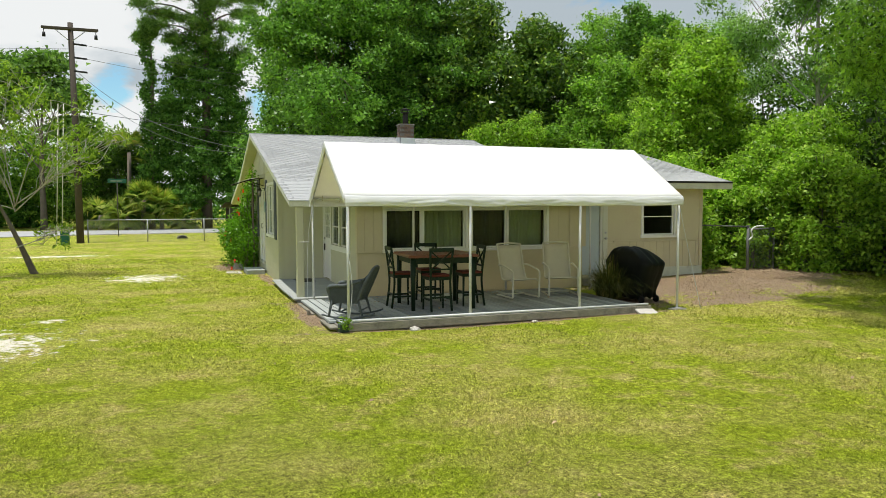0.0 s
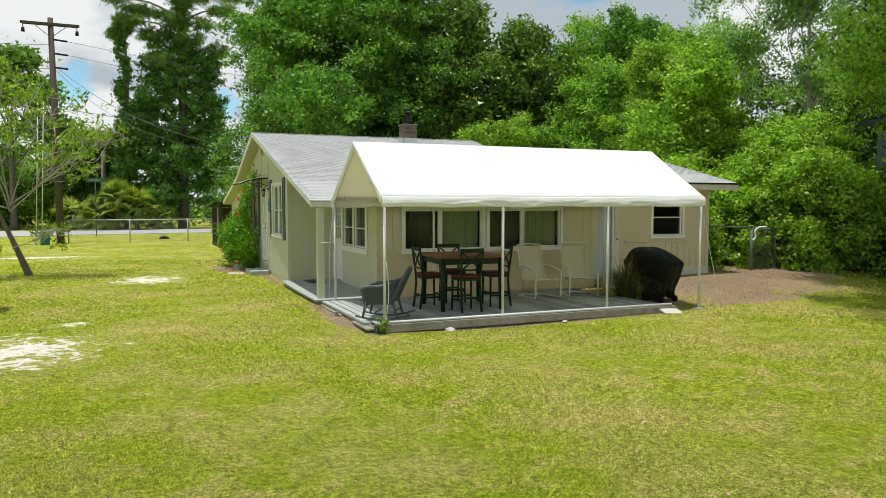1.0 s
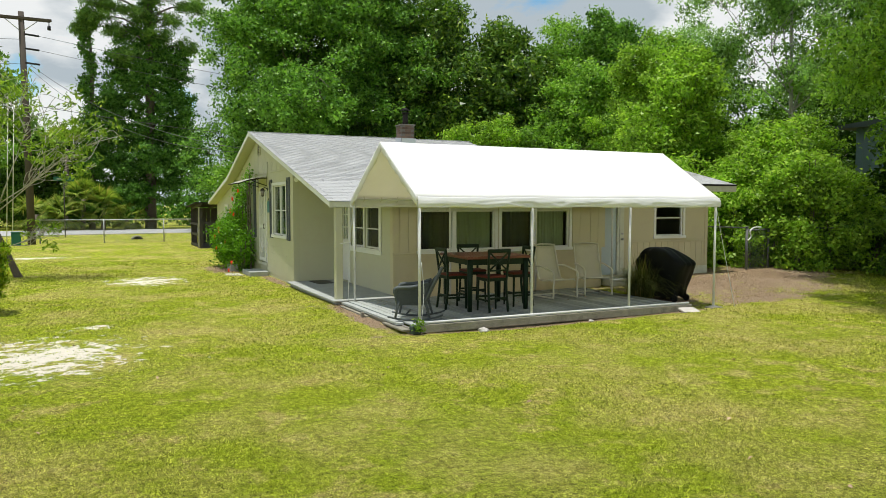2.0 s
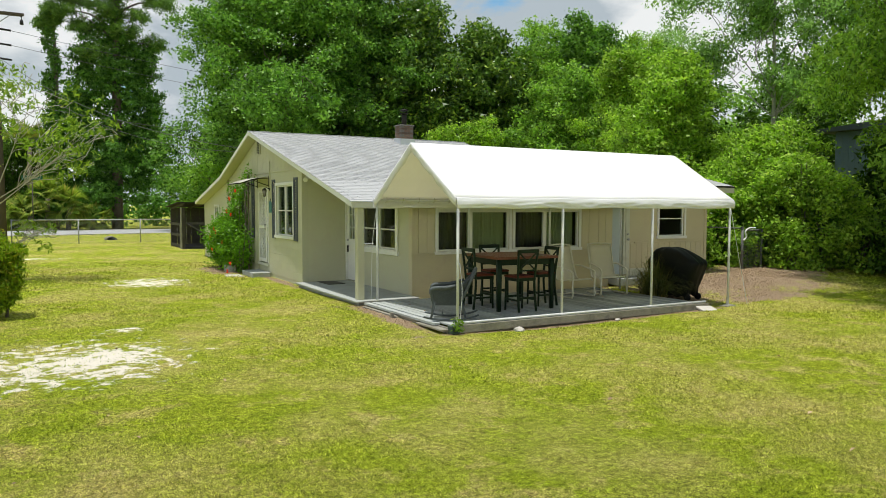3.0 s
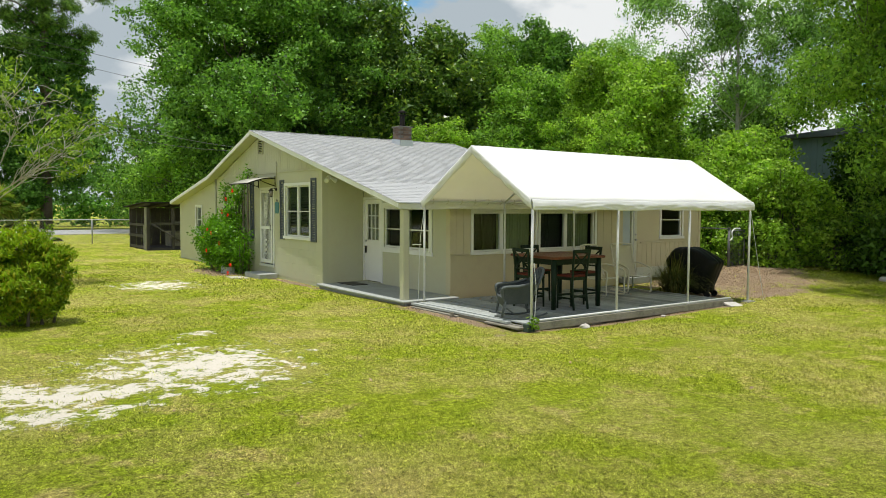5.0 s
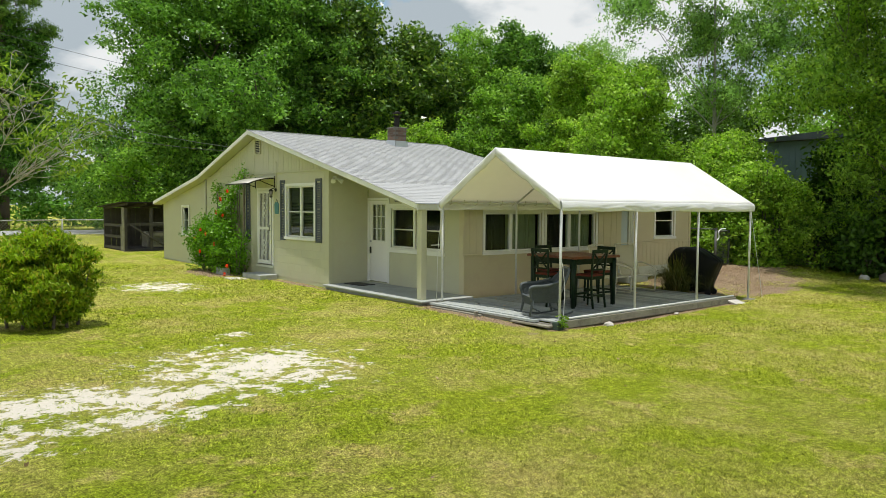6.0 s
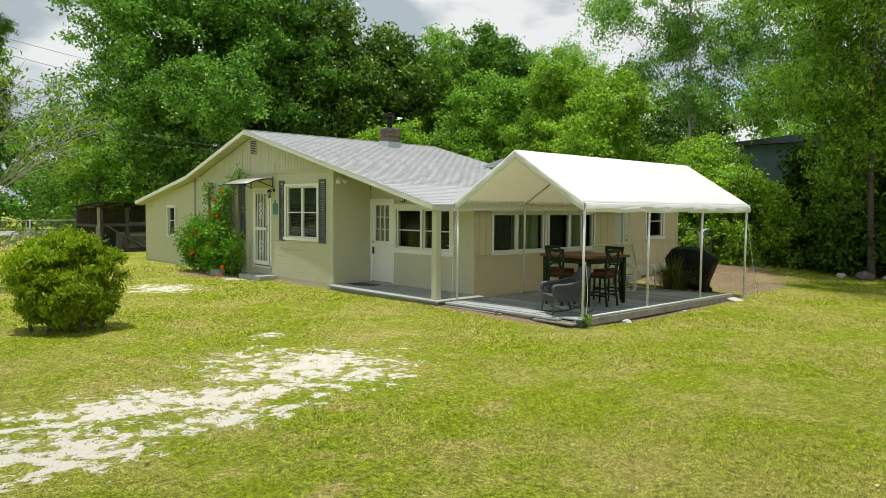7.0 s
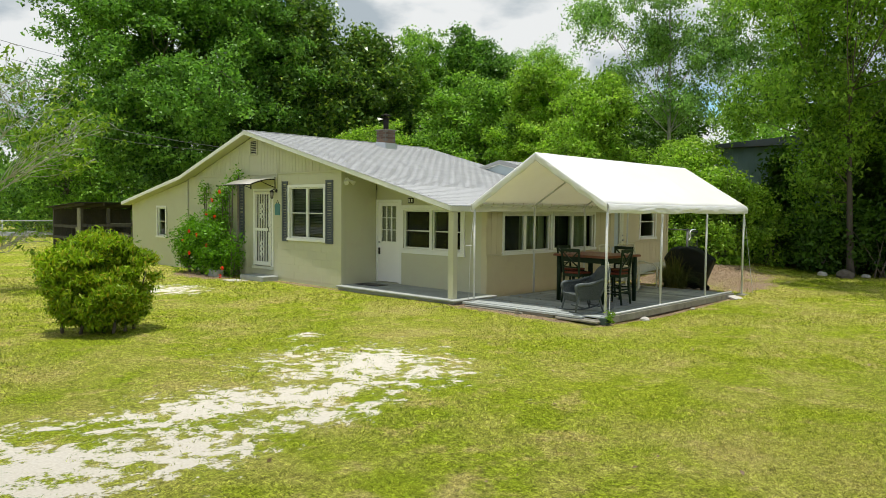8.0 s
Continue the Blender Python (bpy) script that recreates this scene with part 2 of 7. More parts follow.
MAT = {}
MAT["ground"] = ground_material()
MAT["grass"] = blade_material()
MAT["road"] = plain("road_asphalt", (0.40, 0.40, 0.40), 0.9, var=0.15, scale=0.4, grain=30)
MAT["wall"] = plain("cream_paint", (0.515, 0.515, 0.365), 0.55, var=0.05, scale=0.9, grain=45, bump=0.2, dirt=(0.50, 0.46, 0.33), piece=0.02)
MAT["wall_tan"] = plain("tan_paint", (0.56, 0.512, 0.335), 0.55, var=0.05, scale=0.8, grain=45, bump=0.2, dirt=(0.50, 0.42, 0.3), piece=0.02)
MAT["white"] = plain("white_paint", (0.78, 0.79, 0.74), 0.4, var=0.04, scale=2, grain=50, bump=0.08)
MAT["door"] = plain("door_paint", (0.80, 0.80, 0.76), 0.35, var=0.03, scale=2, grain=50, bump=0.05)
MAT["blue_door"] = plain("pale_blue_paint", (0.45, 0.52, 0.54), 0.5, var=0.06, scale=2, grain=40, bump=0.05)
MAT["trim"] = plain("trim_paint", (0.60, 0.61, 0.50), 0.5, var=0.06, scale=2, grain=50, bump=0.1, dirt=(0.42, 0.39, 0.3))
MAT["shutter"] = plain("grey_shutter", (0.085, 0.10, 0.115), 0.5, var=0.12, scale=4, grain=60)
MAT["shingle"] = plain("grey_shingle", (0.405, 0.41, 0.405), 0.9, var=0.16, scale=0.8, grain=160, bump=0.6, depth=0.004, dirt=(0.33, 0.34, 0.35), piece=0.03, spec=0.15)
MAT["shingle_joined"] = plain("grey_shingles", (0.405, 0.41, 0.405), 0.9, var=0.16, scale=0.8, grain=160, bump=0.6, depth=0.004, dirt=(0.33, 0.34, 0.35), piece=0.03, island=True, spec=0.15)
MAT["brick"] = plain("old_brick", (0.17, 0.115, 0.085), 0.85, var=0.25, scale=5, grain=70, bump=0.5, piece=0.3, dirt=(0.10, 0.085, 0.075))
MAT["mortar"] = plain("mortar", (0.17, 0.16, 0.14), 0.9, var=0.15, grain=90)
MAT["flashing"] = plain("metal_flashing", (0.62, 0.66, 0.7), 0.4, 0.75, var=0.1, scale=5)
MAT["rust"] = plain("rusty_pipe", (0.03, 0.027, 0.025), 0.75, 0.3, var=0.3, scale=8, grain=60)
MAT["plank"] = plain("weathered_plank", (0.335, 0.36, 0.34), 0.8, var=0.24, scale=1.2, grain=26, stretch=(8, 0.7, 8), bump=0.7, depth=0.008, piece=0.24, dirt=(0.19, 0.18, 0.155), spec=0.2)
MAT["beam"] = plain("weathered_beam", (0.27, 0.255, 0.20), 0.85, var=0.4, scale=1.7, grain=26, stretch=(0.6, 8, 8), bump=0.7, depth=0.008, dirt=(0.06, 0.052, 0.042))
MAT["concrete"] = plain("concrete", (0.36, 0.38, 0.355), 0.85, var=0.2, scale=1.5, grain=80, bump=0.3, dirt=(0.25, 0.24, 0.21))
MAT["pipe"] = plain("white_tube", (0.62, 0.635, 0.62), 0.4, var=0.08, scale=5, grain=30, bump=0.05, dirt=(0.45, 0.44, 0.40))
MAT["sheet"] = sheet_material("canopy_sheet", (0.96, 0.96, 0.955), 0.28)
# darker copy of the sheet: the hem's shade is put into its colour
MAT["hem"] = sheet_material("shaded_canopy_hem", (0.76, 0.765, 0.76), 0.08)
MAT["green_wood"] = plain("dark_green_wood", (0.010, 0.024, 0.010), 0.45, var=0.25, scale=5, grain=40, bump=0.1, spec=0.2)
MAT["red_wood"] = plain("red_brown_wood", (0.15, 0.042, 0.018), 0.35, var=0.2, scale=2, grain=22, stretch=(1, 10, 10), bump=0.15, spec=0.5)
MAT["cushion"] = plain("dark_red_seat", (0.13, 0.026, 0.012), 0.6, var=0.2, scale=6, grain=90)
MAT["wicker"] = plain("grey_wicker", (0.085, 0.100, 0.100), 0.5, var=0.35, scale=8, grain=110, bump=0.8, depth=0.008)
MAT["sling"] = plain("beige_sling", (0.52, 0.50, 0.39), 0.8, var=0.06, scale=6, grain=160, bump=0.3)
MAT["tube"] = plain("cream_tube", (0.62, 0.61, 0.50), 0.4, var=0.04, scale=6, grain=60, bump=0.03)
MAT["cover"] = plain("black_cover", (0.006, 0.0075, 0.006), 0.55, var=0.3, scale=3, grain=30, bump=0.2, spec=0.16)
MAT["black"] = plain("black_metal", (0.015, 0.015, 0.016), 0.45, 0.2, var=0.2, scale=5, grain=60, bump=0.1)
MAT["steel"] = plain("galvanised_steel", (0.42, 0.43, 0.43), 0.5, 0.5, var=0.12, scale=6, grain=60, bump=0.1)
MAT["glass"] = glass_material("window_glass")
# near-black inside faces: the darkness of unlit rooms is put into the colour
MAT["interior_shade"] = plain("interior_shade", (0.03, 0.032, 0.03), 0.9, var=0.2, scale=2)
MAT["curtain"] = plain("green_curtain", (0.42, 0.47, 0.30), 0.9, var=0.2, scale=2, grain=30, stretch=(10, 10, 0.5), bump=0.4, depth=0.01)
MAT["blind"] = plain("grey_blind", (0.05, 0.054, 0.052), 0.8, var=0.15, scale=2)
MAT["slat"] = plain("grey_slat", (0.16, 0.17, 0.165), 0.6, var=0.1, scale=2)
MAT["bark"] = plain("grey_bark", (0.16, 0.135, 0.11), 0.95, var=0.35, scale=3, grain=25, stretch=(4, 4, 0.7), bump=0.9, depth=0.02)
MAT["pale_bark"] = plain("pale_bark", (0.42, 0.40, 0.35), 0.9, var=0.25, scale=6, grain=40, bump=0.5, depth=0.01)
MAT["pole_wood"] = plain("pole_wood", (0.085, 0.07, 0.058), 0.9, var=0.25, scale=2, grain=30, stretch=(6, 6, 0.4), bump=0.5, depth=0.01)
MAT["old_wood"] = plain("old_grey_wood", (0.085, 0.078, 0.068), 0.9, var=0.3, scale=3, grain=30, stretch=(1, 1, 0.3), bump=0.5)
MAT["oak"] = leaf_material("oak_leaves", (0.022, 0.060, 0.011), (0.18, 0.36, 0.06), 0.36, 0.38, tips=(0.28, 0.46, 0.09))
MAT["magnolia"] = leaf_material("magnolia_leaves", (0.016, 0.042, 0.009), (0.13, 0.24, 0.04), 0.24, 0.28, (0.34, 0.44, 0.07))
MAT["lime"] = leaf_material("lime_leaves", (0.060, 0.125, 0.016), (0.34, 0.52, 0.065), 0.44, 0.4, tips=(0.48, 0.62, 0.11))
MAT["mid"] = leaf_material("mid_leaves", (0.042, 0.105, 0.018), (0.27, 0.46, 0.07), 0.42, 0.4, tips=(0.38, 0.56, 0.10))
MAT["airy"] = leaf_material("narrow_leaves", (0.07, 0.14, 0.045), (0.34, 0.52, 0.16), 0.46, 0.4)
MAT["pine"] = leaf_material("pine_needles", (0.035, 0.085, 0.022), (0.22, 0.37, 0.08), 0.32)
MAT["vine"] = leaf_material("vine_leaves", (0.028, 0.078, 0.016), (0.16, 0.33, 0.06), 0.34)
# darker leaf copy: the shade of thicket and woods is put into the colour
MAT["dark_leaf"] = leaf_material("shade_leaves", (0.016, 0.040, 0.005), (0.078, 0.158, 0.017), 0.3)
MAT["leaning"] = leaf_material("young_leaves", (0.07, 0.13, 0.016), (0.27, 0.40, 0.05), 0.4, 0.4, tips=(0.40, 0.50, 0.08))
MAT["shade_crown"] = leaf_material("shade_crown_leaves", (0.045, 0.10, 0.02), (0.27, 0.44, 0.065), 0.45, 0.4, tips=(0.38, 0.52, 0.09))
MAT["bush"] = leaf_material("bush_leaves", (0.045, 0.098, 0.005), (0.32, 0.46, 0.02), 0.38, 0.4, (0.397, 0.309, 0.039))
MAT["hibiscus"] = leaf_material("hibiscus_leaves", (0.028, 0.084, 0.008), (0.171, 0.367, 0.023), 0.35, 0.35)
MAT["palm"] = leaf_material("palm_fronds", (0.09, 0.15, 0.028), (0.30, 0.38, 0.07), 0.36, 0.4, (0.52, 0.44, 0.14))
MAT["straw"] = leaf_material("dry_grass", (0.035, 0.055, 0.012), (0.15, 0.17, 0.04), 0.25, 0.6, (0.34, 0.25, 0.09))
MAT["moss"] = plain("mossy_block", (0.05, 0.075, 0.055), 0.8, var=0.3, scale=12)
MAT["petal"] = leaf_material("red_petals", (0.62, 0.018, 0.010), (0.85, 0.06, 0.02), 0.35)
MAT["teal"] = plain("teal_paint", (0.08, 0.22, 0.23), 0.6, var=0.15, scale=8)
MAT["wire"] = plain("grey_wire", (0.10, 0.105, 0.105), 0.5, var=0.1)
MAT["green_plastic"] = plain("green_plastic", (0.022, 0.13, 0.085), 0.5, var=0.15, scale=6)
MAT["stone"] = plain("pale_stone", (0.52, 0.49, 0.44), 0.9, var=0.2, scale=6, grain=50, bump=0.5)
MAT["siding_blue"] = plain("blue_grey_siding", (0.22, 0.30, 0.36), 0.5, 0.2, var=0.08, scale=1, grain=20)
MAT["bulb"] = plain("frosted_glass", (0.22, 0.21, 0.18), 0.2, var=0.1)
MAT["awning"] = plain("smoked_sheet", (0.42, 0.40, 0.34), 0.35, var=0.08, scale=4, spec=0.5)
MAT["pale_panel"] = plain("pale_blue_panel", (0.52, 0.60, 0.63), 0.35, var=0.05, scale=3)
MAT["dull_steel"] = plain("dull_steel", (0.16, 0.165, 0.16), 0.7, 0.3, var=0.2, scale=6)
MAT["chip"] = plain("wood_chips", (0.40, 0.29, 0.18), 0.95, spec=0.08, var=0.3, scale=3, grain=40, piece=0.45, island=True)


# ---- mesh helpers ----
def part(name, bm, material, parent=None, label=""):
    """Links a bmesh as one mesh object under a thing or a part."""
    data = bpy.data.meshes.new(name)
    bm.normal_update()
    bm.to_mesh(data)
    bm.free()
    data.materials.append(material)
    ob = new(name, data)
    if parent:
        ob.parent = parent
    if label:
        ob["label"] = label
    return ob


def thing(name, label, category, group="", kind="", at=None):
    ob = new(name)
    ob.empty_display_size = 0.1
    if at is not None:
        ob.matrix_world = at
    return tagged(ob, label, category, group, kind)


def box(bm, x0, y0, z0, x1, y1, z1, bevel=0.0):
    m = Matrix.LocRotScale(((x0 + x1) / 2, (y0 + y1) / 2, (z0 + z1) / 2), None, (abs(x1 - x0), abs(y1 - y0), abs(z1 - z0)))
    vs = bmesh.ops.create_cube(bm, size=1, matrix=m)["verts"]
    if bevel:
        es = list({e for v in vs for e in v.link_edges})
        bmesh.ops.bevel(bm, geom=es, offset=bevel, segments=1, affect="EDGES", profile=0.5)
    return bm


def boxes(*items, bevel=0.0):
    bm = bmesh.new()
    for it in items:
        box(bm, *it, bevel=bevel)
    return bm


def tube(bm, points, radii, sides=8, cap=True):
    """A tube through points, with one radius or one for each point."""
    pts = [Vector(p) for p in points]
    if isinstance(radii, (int, float)):
        radii = [radii] * len(pts)
    rings, side = [], None
    for i, p in enumerate(pts):
        way = (pts[min(i + 1, len(pts) - 1)] - pts[max(i - 1, 0)]).normalized()
        if side is None:
            side = way.orthogonal().normalized()
        side = (side - way * side.dot(way)).normalized()
        other = way.cross(side)
        rings.append([bm.verts.new(p + radii[i] * (math.cos(a) * side + math.sin(a) * other)) for a in (2 * math.pi * k / sides for k in range(sides))])
    for a, b in zip(rings, rings[1:]):
        for k in range(sides):
            f = bm.faces.new((a[k], a[(k + 1) % sides], b[(k + 1) % sides], b[k]))
            f.smooth = True
    if cap:
        bm.faces.new(rings[0][::-1])
        bm.faces.new(rings[-1])
    return bm


def tubes(*items, sides=8):
    bm = bmesh.new()
    for pts, r in items:
        tube(bm, pts, r, sides)
    return bm


def prism(bm, outline, way):
    """A closed slab: the outline, and the same moved by way."""
    way = Vector(way)
    a = [bm.verts.new(p) for p in outline]
    b = [bm.verts.new(Vector(p) + way) for p in outline]
    bm.faces.new(a[::-1])
    bm.faces.new(b)
    for i in range(len(a)):
        j = (i + 1) % len(a)
        bm.faces.new((a[i], a[j], b[j], b[i]))
    bmesh.ops.recalc_face_normals(bm, faces=bm.faces[:])
    return bm


def bend(points, steps=6):
    """A smooth line through points (Catmull-Rom)."""
    p = [Vector(q) for q in points]
    p = [2 * p[0] - p[1]] + p + [2 * p[-1] - p[-2]]
    out = []
    for i in range(1, len(p) - 2):
        for k in range(steps):
            t = k / steps
            out.append(0.5 * (2 * p[i] + (p[i + 1] - p[i - 1]) * t + (2 * p[i - 1] - 5 * p[i] + 4 * p[i + 1] - p[i + 2]) * t * t + (3 * p[i] - p[i - 1] - 3 * p[i + 1] + p[i + 2]) * t ** 3))
    return out + [p[-2]]


def array_mesh(name, verts, faces, material, parent=None, smooth=False):
    """A mesh from numpy arrays of places and of faces with a fixed number of corners."""
    data = bpy.data.meshes.new(name)
    k = faces.shape[1]
    data.vertices.add(len(verts))
    data.vertices.foreach_set("co", verts.astype(np.float32).ravel())
    data.loops.add(faces.size)
    data.loops.foreach_set("vertex_index", faces.astype(np.int32).ravel())
    data.polygons.add(len(faces))
    data.polygons.foreach_set("loop_start", np.arange(0, faces.size, k, dtype=np.int32))
    data.polygons.foreach_set("loop_total", np.full(len(faces), k, dtype=np.int32))
    if smooth:
        data.polygons.foreach_set("use_smooth", np.ones(len(faces), dtype=bool))
    data.update(calc_edges=True)
    data.materials.append(material)
    ob = new(name, data)
    if parent:
        ob.parent = parent
    return ob


def unit(a):
    return a / np.maximum(np.linalg.norm(a, axis=1, keepdims=True), 1e-6)


def leaves(name, spots, out, size, material, parent, rng, slim=0.5, up=0.5, hang=0.0, spread=0.4, tri=False):
    """Leaves at spots, each a small folded blade, or one flat blade (tri); out is the way from the twig."""
    n = len(spots)
    normal = unit(rng.normal(size=(n, 3)) * 0.75 + out * 0.35 + np.array([0, 0, up]))
    way = unit(np.cross(normal, rng.normal(size=(n, 3))) + np.array([0, 0, -hang]))
    across = unit(np.cross(normal, way))
    length = size * (1 + spread * rng.uniform(-1, 1, (n, 1)))
    half = length * slim * 0.5
    sag = normal * length * 0.10
    if tri:
        v = np.empty((n, 3, 3))
        v[:, 0] = spots - way * length * 0.35 + across * half
        v[:, 1] = spots - way * length * 0.25 - across * half
        v[:, 2] = spots + way * length * 0.6 - sag
        return array_mesh(name, v.reshape(-1, 3), np.arange(3 * n).reshape(-1, 3), material, parent)
    v = np.empty((n, 4, 3))
    v[:, 0] = spots - way * length * 0.5
    v[:, 1] = spots + across * half + sag
    v[:, 2] = spots + way * length * 0.5 - sag * 1.2
    v[:, 3] = spots - across * half + sag
    return array_mesh(name, v.reshape(-1, 3), np.arange(4 * n).reshape(-1, 4), material, parent)


def clumps(lobes, count, rng, grain=0.24, fill=0.5, flat=0.55, ragged=0.3, sprig=0.12, each=5):
    """Places for leaves: lobes (x, y, z, rx, ry, rz) hold uneven domed clumps, clumps hold sprigs of a few leaves."""
    area = np.array([(l[3] * l[4] + l[3] * l[5] + l[4] * l[5]) for l in lobes])
    share = (count * area / area.sum() / each).astype(int)
    spots, outs = [], []
    for (cx, cy, cz, rx, ry, rz), k in zip(lobes, share):
        c, r = np.array([cx, cy, cz]), np.array([rx, ry, rz])
        n = max(10, int(2.2 / grain ** 2))
        way = unit(rng.normal(size=(n, 3)) + np.array([0, 0, 0.15]))
        far = (fill + (1 - fill) * rng.uniform(0, 1, (n, 1)) ** 0.6) * (1 + ragged * rng.normal(size=(n, 1)) * 0.5)
        mid = c + way * r * far
        big = grain * r.mean() * rng.uniform(0.5, 1.4, (n, 1))
        odds = big[:, 0] ** 1.6
        pick = rng.choice(n, k, p=odds / odds.sum())
        d = unit(rng.normal(size=(k, 3)) + np.array([0, 0, 0.5])) * rng.uniform(0.2, 1, (k, 1)) ** 0.5
        stray = np.where(rng.uniform(0, 1, (k, 1)) < 0.14, rng.uniform(1.1, 1.9, (k, 1)), 1.0)
        d = (d + rng.normal(size=(k, 3)) * 0.10) * stray
        d[:, 2] *= flat
        twig = mid[pick] + d * big[pick]
        spots.append(np.repeat(twig, each, 0) + rng.normal(size=(k * each, 3)) * sprig * np.array([1, 1, 0.7]))
        outs.append(np.repeat(unit(d + 0.35 * way[pick]), each, 0))
    return np.concatenate(spots), np.concatenate(outs)


def limb_lines(foot, lobes, rng, wander=0.12, twigs=5):
    """Limbs from a trunk's foot to each lobe, and twigs within it."""
    lines = []
    foot = Vector(foot)
    for cx, cy, cz, rx, ry, rz in lobes:
        tip = Vector((cx, cy, cz + 0.3 * rz))
        start = foot.lerp(Vector((foot.x, foot.y, tip.z)), rng.uniform(0.25, 0.5))
        mid = start.lerp(tip, 0.5) + Vector(rng.normal(size=3)) * wander * rx + Vector((0, 0, -0.05 * rz))
        group = [(bend([start, mid, tip], 4), 1.0)]
        for _ in range(twigs):
            d = Vector(unit(rng.normal(size=(1, 3)))[0])
            d.z = abs(d.z) * 0.8
            end = Vector((cx, cy, cz)) + Vector((d.x * rx, d.y * ry, d.z * rz)) * 0.9
            root = start.lerp(mid, rng.uniform(0.55, 1.0)) if rng.uniform() < 0.35 else mid.lerp(tip, rng.uniform(0.0, 0.95))
            knee = root.lerp(end, 0.35) + Vector(rng.normal(size=3)) * 0.16 * rx
            wrist = root.lerp(end, 0.72) + Vector(rng.normal(size=3)) * 0.14 * rx
            group.append((bend([root, knee, wrist, end], 3), 0.45))
        lines.append(group)
    return lines


def tree(name, label, foot, height, girth, lobes, count, size, leaf, bark="bark", seed=1, lean=(0, 0), category="tree", limb=0.32, twigs=5, trunk_bark="", **shape):
    """A tapered trunk with limbs and a crown of many leaves."""
    rng = np.random.default_rng(seed)
    ob = thing(name, label, category)
    x, y, z = foot
    pts = [(x + lean[0] * t + 0.03 * height * math.sin(5 * t + seed) * t * 0.5, y + lean[1] * t, z - 0.1 + height * t) for t in (0, 0.15, 0.35, 0.6, 0.8, 1.0)]
    bm = bmesh.new()
    tube(bm, bend(pts, 3), [girth * (1.25 if i == 0 else 1 - 0.9 * i / 15) for i in range(16)], 9)
    part("trunk", bm, MAT[trunk_bark or bark], ob)
    for group in limb_lines((x + lean[0] * 0.4, y + lean[1] * 0.4, z + 0.2 * height), lobes, rng, twigs=twigs):
        bm = bmesh.new()
        for line, k in group:
            n = len(line)
            tube(bm, line, [max(0.008, girth * limb * k * (1 - 0.85 * i / n)) for i in range(n)], 5)
        part("limb", bm, MAT[bark], ob)
    keys = {"tri": True, **{k: shape.pop(k) for k in ("slim", "up", "hang", "spread", "tri") if k in shape}}
    spots, outs = clumps(lobes, count, rng, **{"sprig": size * 1.2, **shape})
    keep = spots[:, 2] > z + 0.1
    leaves("crown", spots[keep], outs[keep], size, MAT[leaf], ob, rng, **keys)
    return ob


# ---- ground, road ----
def ground_z(x, y):
    """The lie of the land: flat lawn, a rise towards the beds beside the addition."""
    east, north = max(-20.0, min(20.0, x - 10.6)), max(-20.0, min(20.0, y - 13.6))
    rise = 0.27 / (1 + math.exp(-east * 1.3)) / (1 + math.exp(-north * 1.4))
    return 0.12 + rise - 0.05 * math.exp(-((x - 4.5) ** 2 / 12 + (y - 11.8) ** 2 / 2.0)) - 0.045 * math.exp(-((x - 5.3) ** 4 / 110 + (y - 12.1) ** 2 / 0.12)) + 0.10 * min(1.0, max(0.0, (y - 20) / 25)) + 0.018 * noise.noise((x * 0.35, y * 0.35, 0))


def make_ground():
    near = np.arange(-24, 34.1, 0.5)
    far = np.array([40, 50, 65, 90, 140, 250, 500, 1200, 3000.0])
    xs = np.concatenate([5 - far[::-1] - 24, near, far + 4])
    ys = np.concatenate([5 - far[::-1] - 20, np.arange(-14, 60.1, 0.5), 50 + far])
    v = np.array([(x, y, ground_z(x, y)) for y in ys for x in xs])
    w = len(xs)
    f = np.array([(j * w + i, j * w + i + 1, (j + 1) * w + i + 1, (j + 1) * w + i) for j in range(len(ys) - 1) for i in range(w - 1)])
    return tagged(array_mesh("ground", v, f, MAT["ground"], smooth=True), "mown yellow-green lawn with bare sandy patches", "lawn", kind="structure")


ground = make_ground()
bm = bmesh.new()
prism(bm, [(-160, 44.0, 0.10), (-22, 49.0, 0.10), (-13, 52.0, 0.10), (-6, 55.0, 0.10), (4, 56.0, 0.10), (160, 62, 0.10), (160, 71, 0.10), (4, 65.0, 0.10), (-40, 64.5, 0.10), (-160, 60, 0.10)], (0, 0, 0.155))
tagged(part("road", bm, MAT["road"]), "pale grey asphalt road beyond the fence", "road", kind="structure")

# ---- the house ----
house = thing("house", "cream painted single-storey house with a grey shingle roof", "house", at=None)
X_W, Y_P, X_D, Y_S, Y_A = 2.28, 19.48, 3.46, 15.65, 15.75
RIDGE_Y, RIDGE_Z, EAVE_Y, EAVE_Z = 23.56, 4.40, 15.47, 2.275
BREAK_Y, BREAK_Z, TIP_Y, TIP_Z = 27.45, 3.19, 31.90, 2.35
SLOPE = (RIDGE_Z - EAVE_Z) / (RIDGE_Y - EAVE_Y)


def roof_z(y):
    """The main roof's top."""
    if y <= RIDGE_Y:
        return RIDGE_Z - SLOPE * (RIDGE_Y - y)
    if y <= BREAK_Y:
        return RIDGE_Z + (BREAK_Z - RIDGE_Z) * (y - RIDGE_Y) / (BREAK_Y - RIDGE_Y)
    return BREAK_Z + (TIP_Z - BREAK_Z) * (y - BREAK_Y) / (TIP_Y - BREAK_Y)


